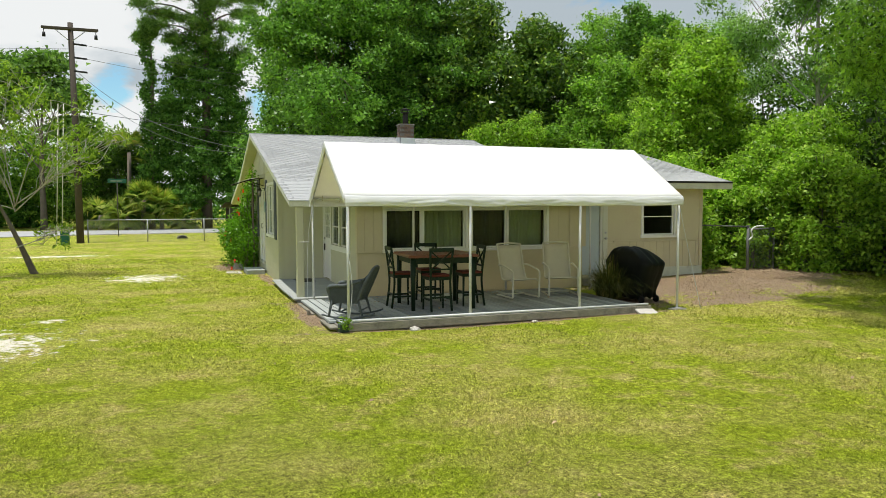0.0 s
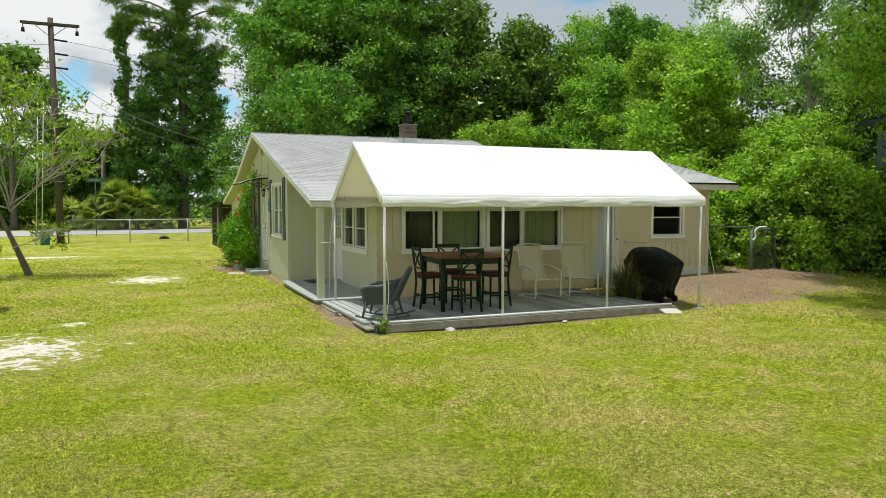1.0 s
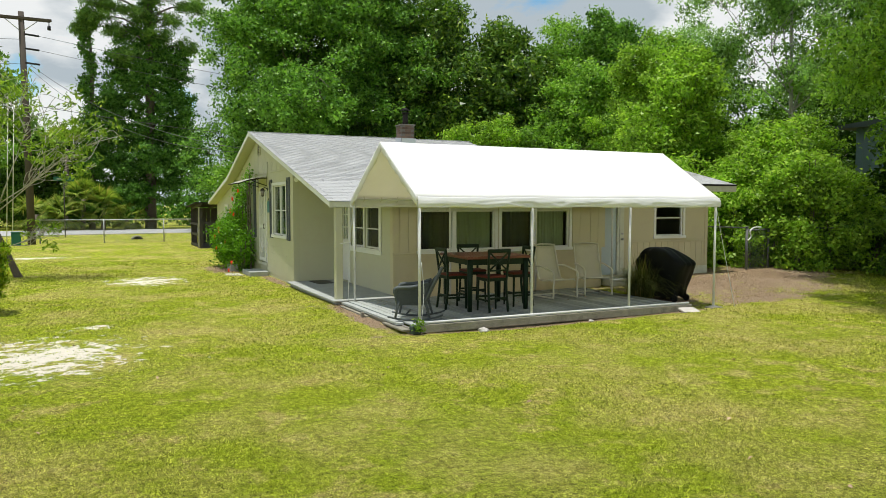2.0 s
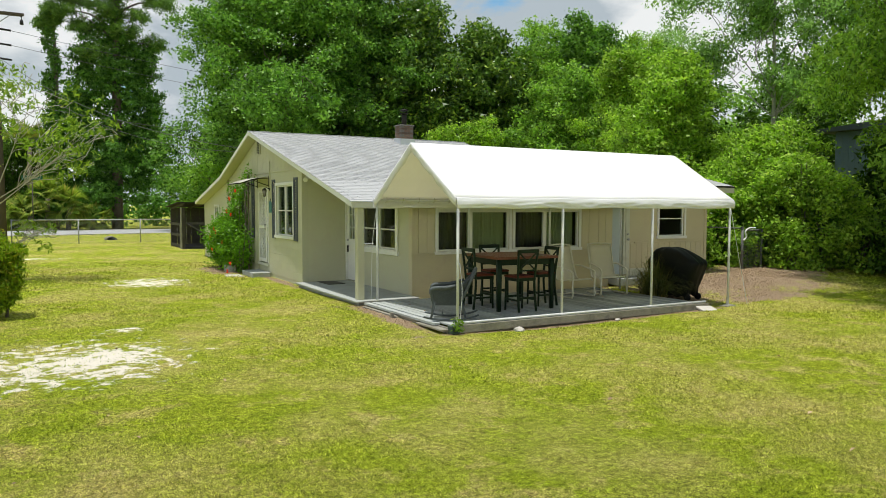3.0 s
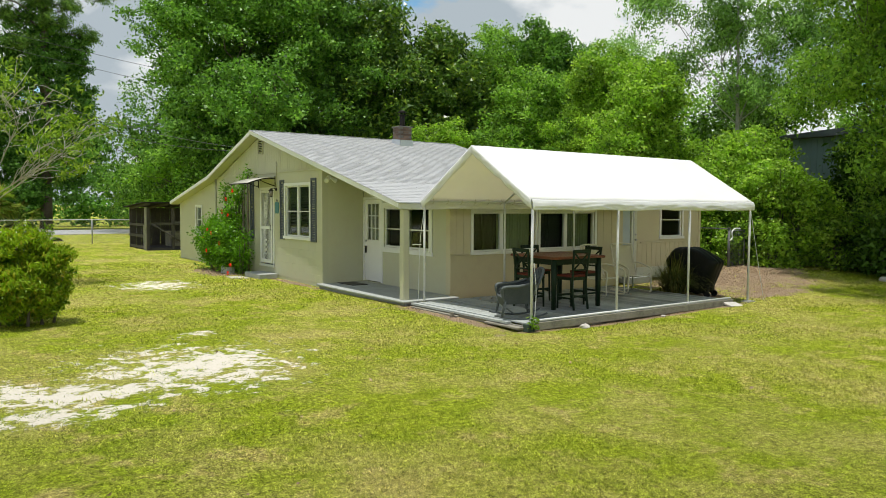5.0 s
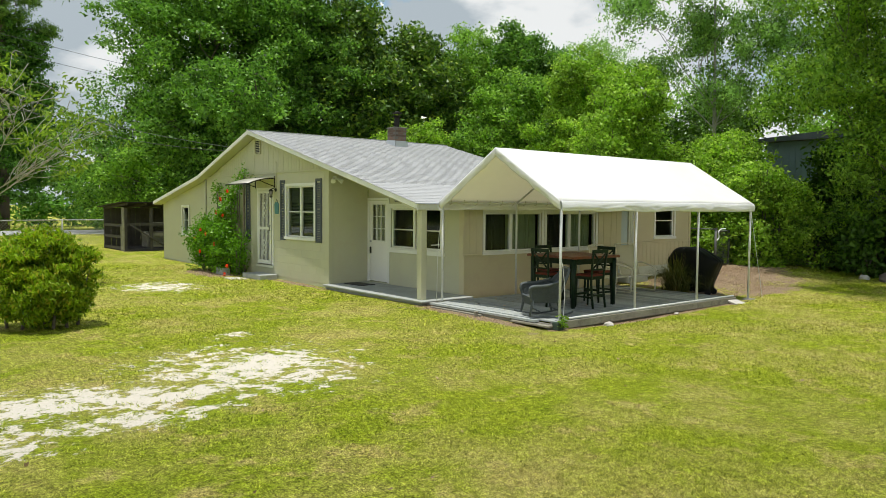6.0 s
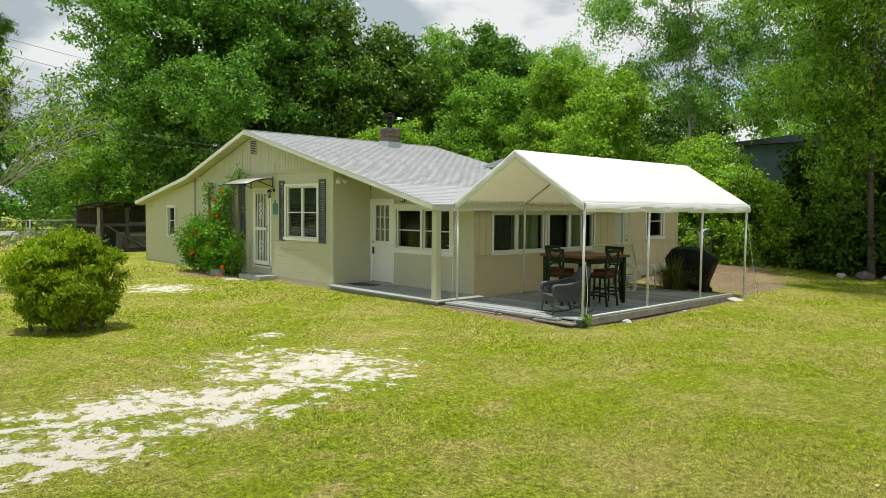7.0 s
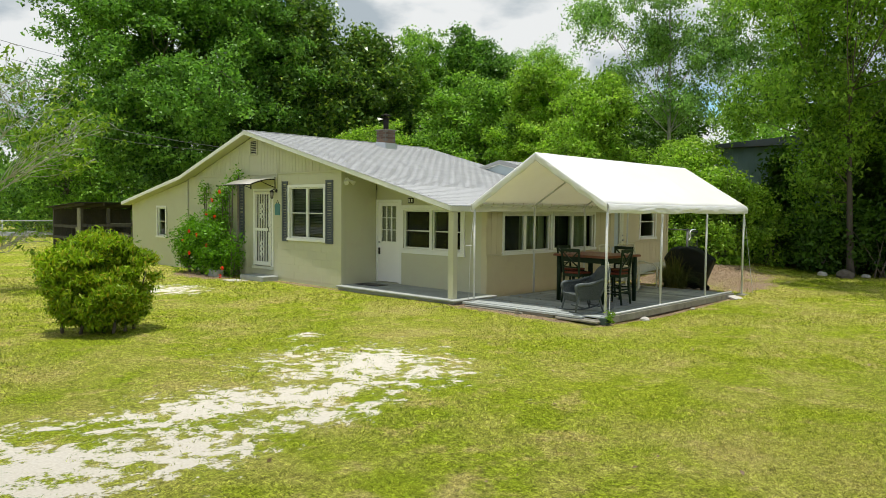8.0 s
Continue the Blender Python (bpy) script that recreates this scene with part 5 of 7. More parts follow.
def cover_mesh():
    """The cover hangs from a box with side shelves: shoulders out, skirt drawn in, sharp creases."""
    bm = bmesh.new()
    rings = []
    prof = [(0.09, 0.44, 0.29, 0.0), (0.28, 0.47, 0.31, 0.01), (0.46, 0.52, 0.33, 0.02), (0.62, 0.57, 0.34, 0.03), (0.76, 0.61, 0.35, 0.04), (0.83, 0.63, 0.35, 0.04), (0.88, 0.60, 0.345, 0.03), (0.96, 0.51, 0.33, 0.0), (1.04, 0.42, 0.30, -0.05), (1.10, 0.33, 0.25, -0.08), (1.135, 0.22, 0.17, -0.10), (1.145, 0.10, 0.08, -0.10)]
    n = 56
    for z, w, d, off in prof:
        ring = []
        for k in range(n):
            a = 2 * math.pi * k / n
            c, s = math.cos(a), math.sin(a)
            q = (abs(c) ** 4.5 + abs(s) ** 4.5) ** (-1 / 4.5)
            crease = 0.5 - abs(noise.noise((c * 2.6 + z, s * 2.6, z * 1.2)))
            fold = 1 + 0.10 * (crease - 0.25) + 0.03 * noise.noise((c * 6, s * 6, z * 3)) + 0.03 * math.sin(a * 6 + z * 5) * max(0.0, 0.8 - z)
            hem = 0.11 * noise.noise((c * 3, s * 3, 7)) if z < 0.2 else 0
            ring.append(bm.verts.new((off + w * c * q * fold, d * s * q * fold, z + hem + 0.03 * noise.noise((c * 3, s * 3, z * 4)))))
        rings.append(ring)
    for a, b in zip(rings, rings[1:]):
        for k in range(n):
            bm.faces.new((a[k], a[(k + 1) % n], b[(k + 1) % n], b[k])).smooth = True
    bm.faces.new(rings[-1])
    return bm


cv = part("cover", cover_mesh(), MAT["cover"], grill, "creased black cover")
cv.modifiers.new("thick", "SOLIDIFY").thickness = 0.006
for s in (-1, 1):
    part("wheel", tubes(([(0.44, s * 0.22 - 0.02, 0.075), (0.44, s * 0.22 + 0.02, 0.075)], 0.075), sides=14), MAT["black"], grill)
    part("leg", tubes(([(-0.40, s * 0.22, 0.0), (-0.38, s * 0.22, 0.5)], 0.02), ([(0.44, s * 0.2, 0.07), (0.42, s * 0.2, 0.5)], 0.02)), MAT["black"], grill)

# dry ornamental grass in front of the grill
rng = np.random.default_rng(8)
clump = thing("ornamental_grass", "clump of long arching dry grass by the deck", "plant")
n = 1250
root = np.stack([8.42 + rng.normal(size=n) * 0.09, 13.42 + rng.normal(size=n) * 0.10, np.full(n, 0.18)], 1)
ang, tall, far = rng.uniform(0, 2 * math.pi, n), rng.uniform(0.4, 1.15, n), rng.uniform(0.05, 1.0, n) ** 0.8
way = np.stack([np.cos(ang), np.sin(ang), 0 * ang], 1)
sidev = np.stack([-np.sin(ang), np.cos(ang), 0 * ang], 1) * 0.008
segs = []
for t in (0, 0.3, 0.6, 0.85, 1.0):
    lift = tall * (t - 0.62 * far * 1.3 * t ** 3)
    mid = root + way * (far * t ** 1.6)[:, None] + np.stack([0 * lift, 0 * lift, lift], 1)
    w = sidev * (1 - 0.85 * t)
    segs.append((mid - w, mid + w))
v = np.stack([p for ab in segs for p in ab], 1).reshape(-1, 3)
f = np.concatenate([np.arange(n)[:, None] * 10 + np.array([[2 * k, 2 * k + 1, 2 * k + 3, 2 * k + 2]]) for k in range(4)])
array_mesh("blades", v, f, MAT["straw"], clump)

# small things round the deck
weed = thing("weed_tuft", "small green weed at the deck corner", "weed")
rng = np.random.default_rng(31)
wp = np.stack([2.32 + rng.normal(size=70) * 0.06, 11.72 + rng.normal(size=70) * 0.04, 0.14 + np.abs(rng.normal(size=70)) * 0.10], 1)
leaves("leaf", wp, unit(rng.normal(size=(70, 3))), 0.07, MAT["lime"], weed, rng, slim=0.45)
paver = thing("paver", "pale concrete paver leaning by the deck corner", "paver", at=pose(8.15, 11.70, 0.12, 14, 3, -8))
part("slab", boxes((-0.2, -0.13, -0.02, 0.2, 0.13, 0.02), bevel=0.006), MAT["stone"], paver)
blk = thing("footing_block", "grey concrete block under the canopy leg", "block", at=pose(LEGS[3], CYF, 0.06, 0, 0, 6))
part("block_body", boxes((-0.15, -0.1, -0.02, 0.17, 0.1, 0.068), (0.05, -0.14, -0.02, 0.22, -0.101, 0.05), bevel=0.012), MAT["beam"], blk)
blk2 = thing("footing_block", "mossy green block at the deck corner", "block", at=pose(2.30, CYF - 0.05, 0.10, 0, 0, 4))
part("block_body", boxes((-0.08, -0.07, -0.02, 0.08, 0.07, 0.12), bevel=0.01), MAT["moss"], blk2)


def stone(name, label, x, y, r, seed, mat="stone", flat=0.6):
    bm = bmesh.new()
    bmesh.ops.create_icosphere(bm, subdivisions=2, radius=r)
    for v in bm.verts:
        v.co *= 1 + 0.35 * noise.noise(v.co * (1.6 / r) + Vector((seed, 0, 0)))
        v.co.z *= flat
    ob = part(name, bm, MAT[mat])
    ob.location = (x, y, ground_z(x, y) + r * flat * 0.4)
    return tagged(ob, label, "stone")


stone("stone", "pale limestone on the lawn's edge", 3.47, 11.62, 0.09, 1)
stone("stone", "small pale stone by the deck", 5.75, 11.68, 0.05, 2)
stone("stone", "pale rock under the trees", 16.1, 12.0, 0.16, 3)
stone("stump", "old tree stump among the leaves", 16.0, 11.3, 0.26, 4, "bark", 0.7)
stone("stone", "pale rock under the trees", 16.8, 10.9, 0.14, 5)

# ---- entry ----
step = thing("entry_step", "dark grey concrete entry step", "step")
part("tread", boxes((1.70, 22.20, 0.10, X_W - 0.052, 23.36, 0.27), bevel=0.012), MAT["concrete"], step)
bm = bmesh.new()
prism(bm, [(1.15, 22.9, 0.10), (1.6, 22.7, 0.10), (1.62, 23.4, 0.10), (1.2, 23.5, 0.10)], (0, 0, 0.04))
tagged(part("stepping_stone", bm, MAT["stone"]), "flat pale stepping stone before the entry", "stone")
mat_ = thing("door_mat", "dark door mat on the porch slab", "mat", at=pose(2.85, 18.95, 0.236, 0, 0, 2))
part("mat_body", boxes((-0.22, -0.38, 0.0, 0.22, 0.38, 0.014), bevel=0.004), MAT["black"], mat_)

awning = thing("door_awning", "curved smoked awning on black brackets over the entry", "awning")
rows = []
bm = bmesh.new()
for i in range(9):
    t = i / 8
    x = X_W - 0.02 - 0.86 * t
    z = 3.02 - 0.03 * t - 0.17 * t * t
    rows.append((bm.verts.new((x, 22.38, z)), bm.verts.new((x, 23.72, z))))
for (a, b), (c, d) in zip(rows, rows[1:]):
    bm.faces.new((a, b, d, c)).smooth = True
sh = part("sheet", bm, MAT["awning"], awning)
sh.modifiers.new("thick", "SOLIDIFY").thickness = 0.01
for y in (22.42, 23.66):
    part("bracket", tubes((bend([(X_W - 0.02, y, 2.98), (X_W - 0.4, y, 2.95), (X_W - 0.86, y, 2.80)], 5), 0.014), ([(X_W - 0.012, y, 2.72), (X_W - 0.012, y, 3.05)], 0.016), (bend([(X_W - 0.02, y, 2.76), (X_W - 0.22, y, 2.82), (X_W - 0.5, y, 2.93)], 5), 0.012), sides=6), MAT["black"], awning)
part("front_bar", tubes(([(X_W - 0.88, 22.38, 2.815), (X_W - 0.88, 23.72, 2.815)], 0.016)), MAT["black"], awning)

lant = thing("wall_lantern", "black wall lantern beside the entry", "lantern")
part("arm", tubes((bend([(X_W - 0.01, 22.36, 2.66), (X_W - 0.10, 22.36, 2.70), (X_W - 0.16, 22.36, 2.66)], 4), 0.012), ([(X_W - 0.002, 22.36, 2.66), (X_W - 0.02, 22.36, 2.66)], 0.05)), MAT["black"], lant)
part("glass", tubes(([(X_W - 0.16, 22.36, 2.47), (X_W - 0.16, 22.36, 2.62)], [0.04, 0.06]), sides=6), MAT["bulb"], lant)
part("cap", tubes(([(X_W - 0.16, 22.36, 2.62), (X_W - 0.16, 22.36, 2.69)], [0.08, 0.015]), sides=6), MAT["black"], lant)
part("finial", tubes(([(X_W - 0.16, 22.36, 2.44), (X_W - 0.16, 22.36, 2.47)], [0.02, 0.05]), sides=6), MAT["black"], lant)

sign = thing("hanging_sign", "small teal wooden sign hung on the wall", "sign")
bm = bmesh.new()
prism(bm, [(X_W - 0.022, 22.19, 1.98), (X_W - 0.022, 22.41, 1.98), (X_W - 0.022, 22.43, 2.26), (X_W - 0.022, 22.36, 2.31), (X_W - 0.022, 22.24, 2.31), (X_W - 0.022, 22.17, 2.26)], (0.018, 0, 0))
part("board", bm, MAT["teal"], sign)
part("hanger", tubes(([(X_W - 0.012, 22.24, 2.31), (X_W - 0.012, 22.30, 2.40), (X_W - 0.012, 22.36, 2.31)], 0.006), sides=5), MAT["old_wood"], sign)
orn = thing("wall_ornament", "small grey metal ornament on the wall", "ornament")
part("ornament_body", tubes((bend([(X_W - 0.01, 21.86, 2.52), (X_W - 0.03, 21.90, 2.60), (X_W - 0.03, 21.84, 2.68), (X_W - 0.01, 21.88, 2.76)], 4), 0.014), sides=6), MAT["steel"], orn)
fl = thing("flood_light", "pair of white flood lamps under the eave", "lamp")
part("base", tubes(([(2.45, Y_P - 0.003, 2.92), (2.45, Y_P - 0.03, 2.92)], 0.06), sides=10), MAT["white"], fl)
for s in (-1, 1):
    part("lamp_head", tubes(([(2.45 + s * 0.04, Y_P - 0.03, 2.92), (2.45 + s * 0.10, Y_P - 0.09, 2.87), (2.45 + s * 0.13, Y_P - 0.15, 2.83)], [0.02, 0.045, 0.06]), sides=10), MAT["white"], fl)
pl = thing("planter_block", "grey concrete block planter by the hibiscus", "planter", at=pose(1.62, 24.55, ground_z(1.6, 24.5), 0, 0, 5))
part("block_body", boxes((-0.12, -0.22, 0, 0.12, 0.22, 0.04), (-0.12, -0.22, 0.04, -0.09, 0.22, 0.20), (0.09, -0.22, 0.04, 0.12, 0.22, 0.20), (-0.09, -0.22, 0.04, 0.09, -0.19, 0.20), (-0.09, 0.19, 0.04, 0.09, 0.22, 0.20), bevel=0.004), MAT["concrete"], pl)

# ---- fences ----
def chain_link(name, label, a, b, height, posts, spacing=0.11, r=0.0035, top=True, metal="steel"):
    """A chain-link fence from a to b (x, y): posts, a top rail and the woven wire."""
    ob = thing(name, label, "fence")
    ax, ay, bx, by = *a, *b
    length = math.hypot(bx - ax, by - ay)
    at = lambda d, h: (ax + (bx - ax) * d / length, ay + (by - ay) * d / length, ground_z(ax + (bx - ax) * d / length, ay + (by - ay) * d / length) + h)
    for i in range(posts + 1):
        d = length * i / posts
        part("post", tubes(([at(d, -0.1), at(d, height + 0.04)], 0.032), sides=7), MAT[metal], ob)
    if top:
        part("top_rail", tubes(([at(d, height) for d in np.linspace(0, length, posts * 2 + 1)], 0.024), sides=6), MAT[metal], ob)
    bm = bmesh.new()
    k = -height
    while k < length:
        for s in (0, 1):
            d0, d1 = max(0, k), min(length, k + height)
            if d1 - d0 > 0.05:
                h0, h1 = (d0 - k, d1 - k) if s == 0 else (height - (d0 - k), height - (d1 - k))
                tube(bm, [at(d0, h0), at(d1, h1)], r, 3, cap=False)
        k += spacing
    mesh = part("wire_mesh", bm, MAT[metal], ob)
    mesh["kind"] = "stuff"
    return ob


chain_link("chain_link_fence", "galvanised chain-link fence along the road", (-4.65, 43.3), (22.0, 43.6), 1.22, 9, 0.14, 0.004)
chain_link("chain_link_fence", "chain-link fence overgrown with shrubs", (15.4, 16.1), (19.6, 12.4), 1.2, 2, 0.1, 0.003, metal="dull_steel")
gate = chain_link("chain_link_gate", "low chain-link gate beside the house", (14.38, 15.82), (15.35, 15.9), 1.12, 1, 0.075, 0.003, metal="dull_steel")
tagged(gate, category="gate")
part("latch_post", tubes(([(14.36, 15.80, 0.3), (14.36, 15.80, 1.58)], 0.04), ([(14.36, 15.80, 1.58), (14.36, 15.80, 1.60)], 0.05), sides=10), MAT["dull_steel"], gate)
part("hinge_pipe", tubes((bend([(14.33, 15.74, 1.20), (14.45, 15.74, 1.30), (14.42, 15.74, 1.46), (14.56, 15.74, 1.56), (14.85, 15.74, 1.57)], 5), 0.022), sides=7), MAT["white"], gate, "white bent pipe")
part("house_rail", tubes(([(12.80, 15.86, 1.62), (14.34, 15.82, 1.56)], 0.018)), MAT["dull_steel"], gate)

# ---- utility pole, wires, roadside ----
pole = thing("utility_pole", "weathered wooden utility pole with a crossarm", "pole")
part("shaft", tubes(([(-5.0, 43.1, 0.0), (-5.06, 43.1, 6), (-5.16, 43.1, 11.75)], [0.19, 0.165, 0.13]), sides=12), MAT["pole_wood"], pole)
part("crossarm", boxes((-6.50, 42.90, 11.36, -3.82, 43.02, 11.48), (-6.45, 43.18, 11.38, -3.9, 43.28, 11.49), bevel=0.01), MAT["pole_wood"], pole)
for s in (-1, 1):
    part("brace", tubes(([(-5.14 + s * 0.08, 42.98, 10.8), (-5.14 + s * 0.75, 42.95, 11.36)], 0.02)), MAT["steel"], pole)
    part("insulator", tubes(([(-5.16 + s * 1.22, 42.96, 11.36), (-5.16 + s * 1.22, 42.96, 11.14)], [0.02, 0.02]), ([(-5.16 + s * 1.22, 42.96, 11.16), (-5.16 + s * 1.22, 42.96, 10.94)], [0.07, 0.09]), sides=8), MAT["black"], pole)
for x in (-6.05, -5.80):
    part("guy_wire", tubes(([(x, 42.4, 0.1), (x + 0.25, 42.7, 7.5)], 0.022), sides=6), MAT["tube"], pole, "pale guarded guy wire")
for z in (10.65, 9.95, 9.25):
    part("insulator", tubes(([(-5.02, 43.0, z), (-4.40, 42.98, z - 0.05)], 0.05), sides=7), MAT["black"], pole)


def wire(name, label, a, b, sag, r=0.012):
    a, b = Vector(a), Vector(b)
    pts = [a.lerp(b, t) - Vector((0, 0, 4 * sag * t * (1 - t))) for t in np.linspace(0, 1, 13)]
    return tagged(part(name, tubes((pts, r), sides=4), MAT["wire"]), label, "wire", "overhead wires")


wire("service_wire", "black service wire from the pole to the house", (-4.9, 43.0, 9.25), (2.22, 24.9, 3.98), 0.7, 0.011)
wire("service_wire", "black service wire from the pole to the house", (-4.95, 43.0, 9.1), (2.22, 25.2, 3.9), 1.0, 0.009)
wire("power_wire", "thin overhead power line", (-4.4, 42.98, 10.6), (40, 52, 10.2), 1.2)
wire("power_wire", "thin overhead power line", (-4.4, 42.98, 9.9), (40, 52, 9.4), 1.3)
wire("power_wire", "thin overhead power line", (-5.0, 43.0, 7.2), (40, 51, 6.9), 1.2, 0.018)
wire("power_wire", "thin overhead power line", (-5.2, 43.1, 10.4), (-45, 36, 10.4), 1.0)
wire("power_wire", "thin overhead power line", (-5.2, 43.1, 9.2), (-45, 36, 9.2), 1.0)

ped = thing("cable_pedestal", "green plastic cable pedestal beside the pole", "pedestal", at=pose(-5.6, 42.0, ground_z(-5.6, 42)))
part("housing", boxes((-0.2, -0.15, 0, 0.2, 0.15, 0.62), (-0.22, -0.17, 0.62, 0.22, 0.17, 0.70), bevel=0.02), MAT["green_plastic"], ped)
ss = thing("street_sign", "green street sign on a thin post", "sign", at=pose(-3.7, 51.5, ground_z(-3.7, 51.5)))
part("sign_post", tubes(([(0, 0, 0), (0, 0, 3.6)], 0.03)), MAT["old_wood"], ss)
part("sign_plate", boxes((-0.55, -0.02, 3.45, 0.55, 0.0, 3.72), bevel=0.004), MAT["green_plastic"], ss)
part("letter_bar", boxes((-0.38, -0.026, 3.56, 0.30, -0.0205, 3.61)), MAT["steel"], ss)
cul = thing("culvert_pipe", "concrete culvert pipe under the verge", "pipe", at=pose(0.15, 47.4, ground_z(0.15, 47.4) - 0.04, 0, 0, 0))
bm = bmesh.new()
n = 14
rings = []
for y, r in ((-0.6, 0.33), (0.5, 0.33), (0.5, 0.27), (-0.6, 0.27)):
    rings.append([bm.verts.new((r * math.cos(2 * math.pi * k / n), y, r * 0.75 * math.sin(2 * math.pi * k / n))) for k in range(n)])
for a, b in zip(rings, rings[1:] + rings[:1]):
    for k in range(n):
        bm.faces.new((a[k], a[(k + 1) % n], b[(k + 1) % n], b[k]))
part("pipe_body", bm, MAT["beam"], cul)
# black disc in the pipe stands for the shade inside it
part("pipe_mouth", tubes(([(0, -0.3, -0.02), (0, -0.28, -0.02)], 0.265), sides=14), MAT["black"], cul)
mb = thing("mailbox", "pale mailbox on a post across the road", "mailbox", at=pose(-3.3, 70.0, ground_z(-3.3, 70)))
part("mailbox_post", boxes((-0.05, -0.05, 0, 0.05, 0.05, 1.0)), MAT["old_wood"], mb)
part("mailbox_body", boxes((-0.25, -0.12, 1.0, 0.25, 0.12, 1.28), bevel=0.05), MAT["steel"], mb)

# ---- open wooden shed behind the house ----
shed = thing("wooden_shed", "old open-fronted grey wooden shed", "shed")
SX0, SX1, SY0, SY1 = 2.3, 5.6, 36.6, 39.6
for x in (SX0, SX0 + 1.1, SX0 + 2.2, SX1):
    for y in (SY0, SY1):
        part("shed_post", boxes((x - 0.06, y - 0.06, 0.05, x + 0.06, y + 0.06, 2.08)), MAT["old_wood"], shed)
bm = bmesh.new()
prism(bm, [(SX0 - 0.3, SY0 - 0.4, 2.34), (SX0 - 0.3, SY1 + 0.3, 2.12), (SX0 - 0.3, SY1 + 0.3, 2.09), (SX0 - 0.3, SY0 - 0.4, 2.31)], (SX1 - SX0 + 0.6, 0, 0))
part("shed_roof", bm, MAT["rust"], shed, "rusty sheet roof")
for k in range(5):
    x = SX0 + (SX1 - SX0) * k / 4
    bm = bmesh.new()
    prism(bm, [(x - 0.03, SY0 - 0.3, 2.305), (x - 0.03, SY1 + 0.2, 2.09), (x - 0.03, SY1 + 0.2, 1.99), (x - 0.03, SY0 - 0.3, 2.205)], (0.06, 0, 0))
    part("rafter", bm, MAT["old_wood"], shed)
for k in range(15):
    x = SX0 + 0.22 * k
    part("back_board", boxes((x + 0.005, SY1 - 0.095, 0.14 + 0.02 * (k % 3), x + 0.213, SY1 - 0.065, 2.06)), MAT["old_wood"], shed)
for z in (0.25, 0.75, 1.25):
    part("rail_board", boxes((SX0 - 0.09, SY0, z, SX0 - 0.065, SY1, z + 0.12)), MAT["old_wood"], shed)
    part("rail_board", boxes((SX0 + 1.1, SY0 + 0.07, z + 0.1, SX0 + 2.2, SY0 + 0.095, z + 0.2)), MAT["beam"], shed)
part("end_board", boxes((SX0 - 0.10, SY0 - 0.12, 0.1, SX0 - 0.06, SY0 + 0.16, 2.1), (SX0 - 0.10, SY0 + 0.2, 0.1, SX0 - 0.06, SY0 + 0.34, 1.3)), MAT["beam"], shed, "pale grey upright boards")
part("front_rail", boxes((SX0, SY0 - 0.09, 1.30, SX1, SY0 - 0.065, 1.42)), MAT["old_wood"], shed)
part("brace", tubes(([(SX0 + 0.2, SY0 - 0.1, 1.35), (SX0 + 1.7, SY0 - 0.1, 0.35)], 0.05), sides=4), MAT["old_wood"], shed)
part("shed_floor", boxes((SX0, SY0, 0.1, SX1, SY1, 0.28)), MAT["old_wood"], shed)
bin_ = thing("storage_crate", "grey wooden crate inside the shed", "crate", at=pose(4.2, 38.2, 0.28))
part("crate_body", boxes((-0.6, -0.4, 0, 0.6, 0.4, 0.7), bevel=0.01), MAT["beam"], bin_)
frame_ = thing("lawn_chair", "white metal lawn chair in the shed", "chair", at=pose(5.2, 36.2, 0.28, 0, 0, 20))
part("chair_frame", tubes((bend([(-0.25, 0.2, 0), (-0.25, -0.2, 0.4), (-0.25, 0.25, 0.9)], 4), 0.02), (bend([(0.25, 0.2, 0), (0.25, -0.2, 0.4), (0.25, 0.25, 0.9)], 4), 0.02), ([(-0.25, 0.25, 0.9), (0.25, 0.25, 0.9)], 0.02), ([(-0.25, -0.2, 0.4), (0.25, -0.2, 0.4)], 0.02)), MAT["white"], frame_)

# ---- neighbour's building behind the trees ----
nb = thing("neighbour_building", "blue-grey metal-sided building behind the trees", "building")
NX0, NX1, NY0, NY1, NH = 22.9, 33.0, 6.6, 18.5, 5.0
part("wall", boxes((NX0, NY0, 0, NX1, NY1, NH)), MAT["siding_blue"], nb)
for k in range(49):
    y = NY0 + 0.12 + 0.24 * k
    part("rib", boxes((NX0 - 0.02, y - 0.02, 0.1, NX0 - 0.001, y + 0.02, NH - 0.05)), MAT["siding_blue"], nb)
bm = bmesh.new()
prism(bm, [(NX0 - 0.5, NY0 - 0.4, NH), (NX0 - 0.5, NY1 + 0.5, NH), (NX0 - 0.5, NY1 + 0.5, NH + 0.12), (NX0 - 0.5, (NY0 + NY1) / 2, NH + 0.5), (NX0 - 0.5, NY0 - 0.4, NH + 0.12)], (NX1 - NX0 + 1, 0, 0))
part("roof", bm, MAT["shutter"], nb, "dark metal roof")


# ---- trees and shrubs ----
G = ground_z
tree("oak_tree", "large spreading oak with dense green leaves", (9, 43, G(9, 43)), 13, 0.42, [(8.2, 40.5, 9.2, 4.4, 4.5, 4.5), (11.5, 42, 12.5, 5.3, 5, 5), (8.6, 45, 12.5, 4.2, 4.5, 4.5), (13, 40.5, 8.2, 3.6, 3.6, 4.0), (6.6, 34.6, 7.0, 2.1, 2.0, 1.7), (6.2, 40, 6.0, 2.0, 3, 2.8), (9.5, 40, 5.5, 4.5, 3.5, 3.5), (12, 46, 16, 4.5, 4, 3), (8.6, 46, 16, 4, 4, 3)], 215000, 0.175, "oak", seed=3, grain=0.13, slim=0.72)
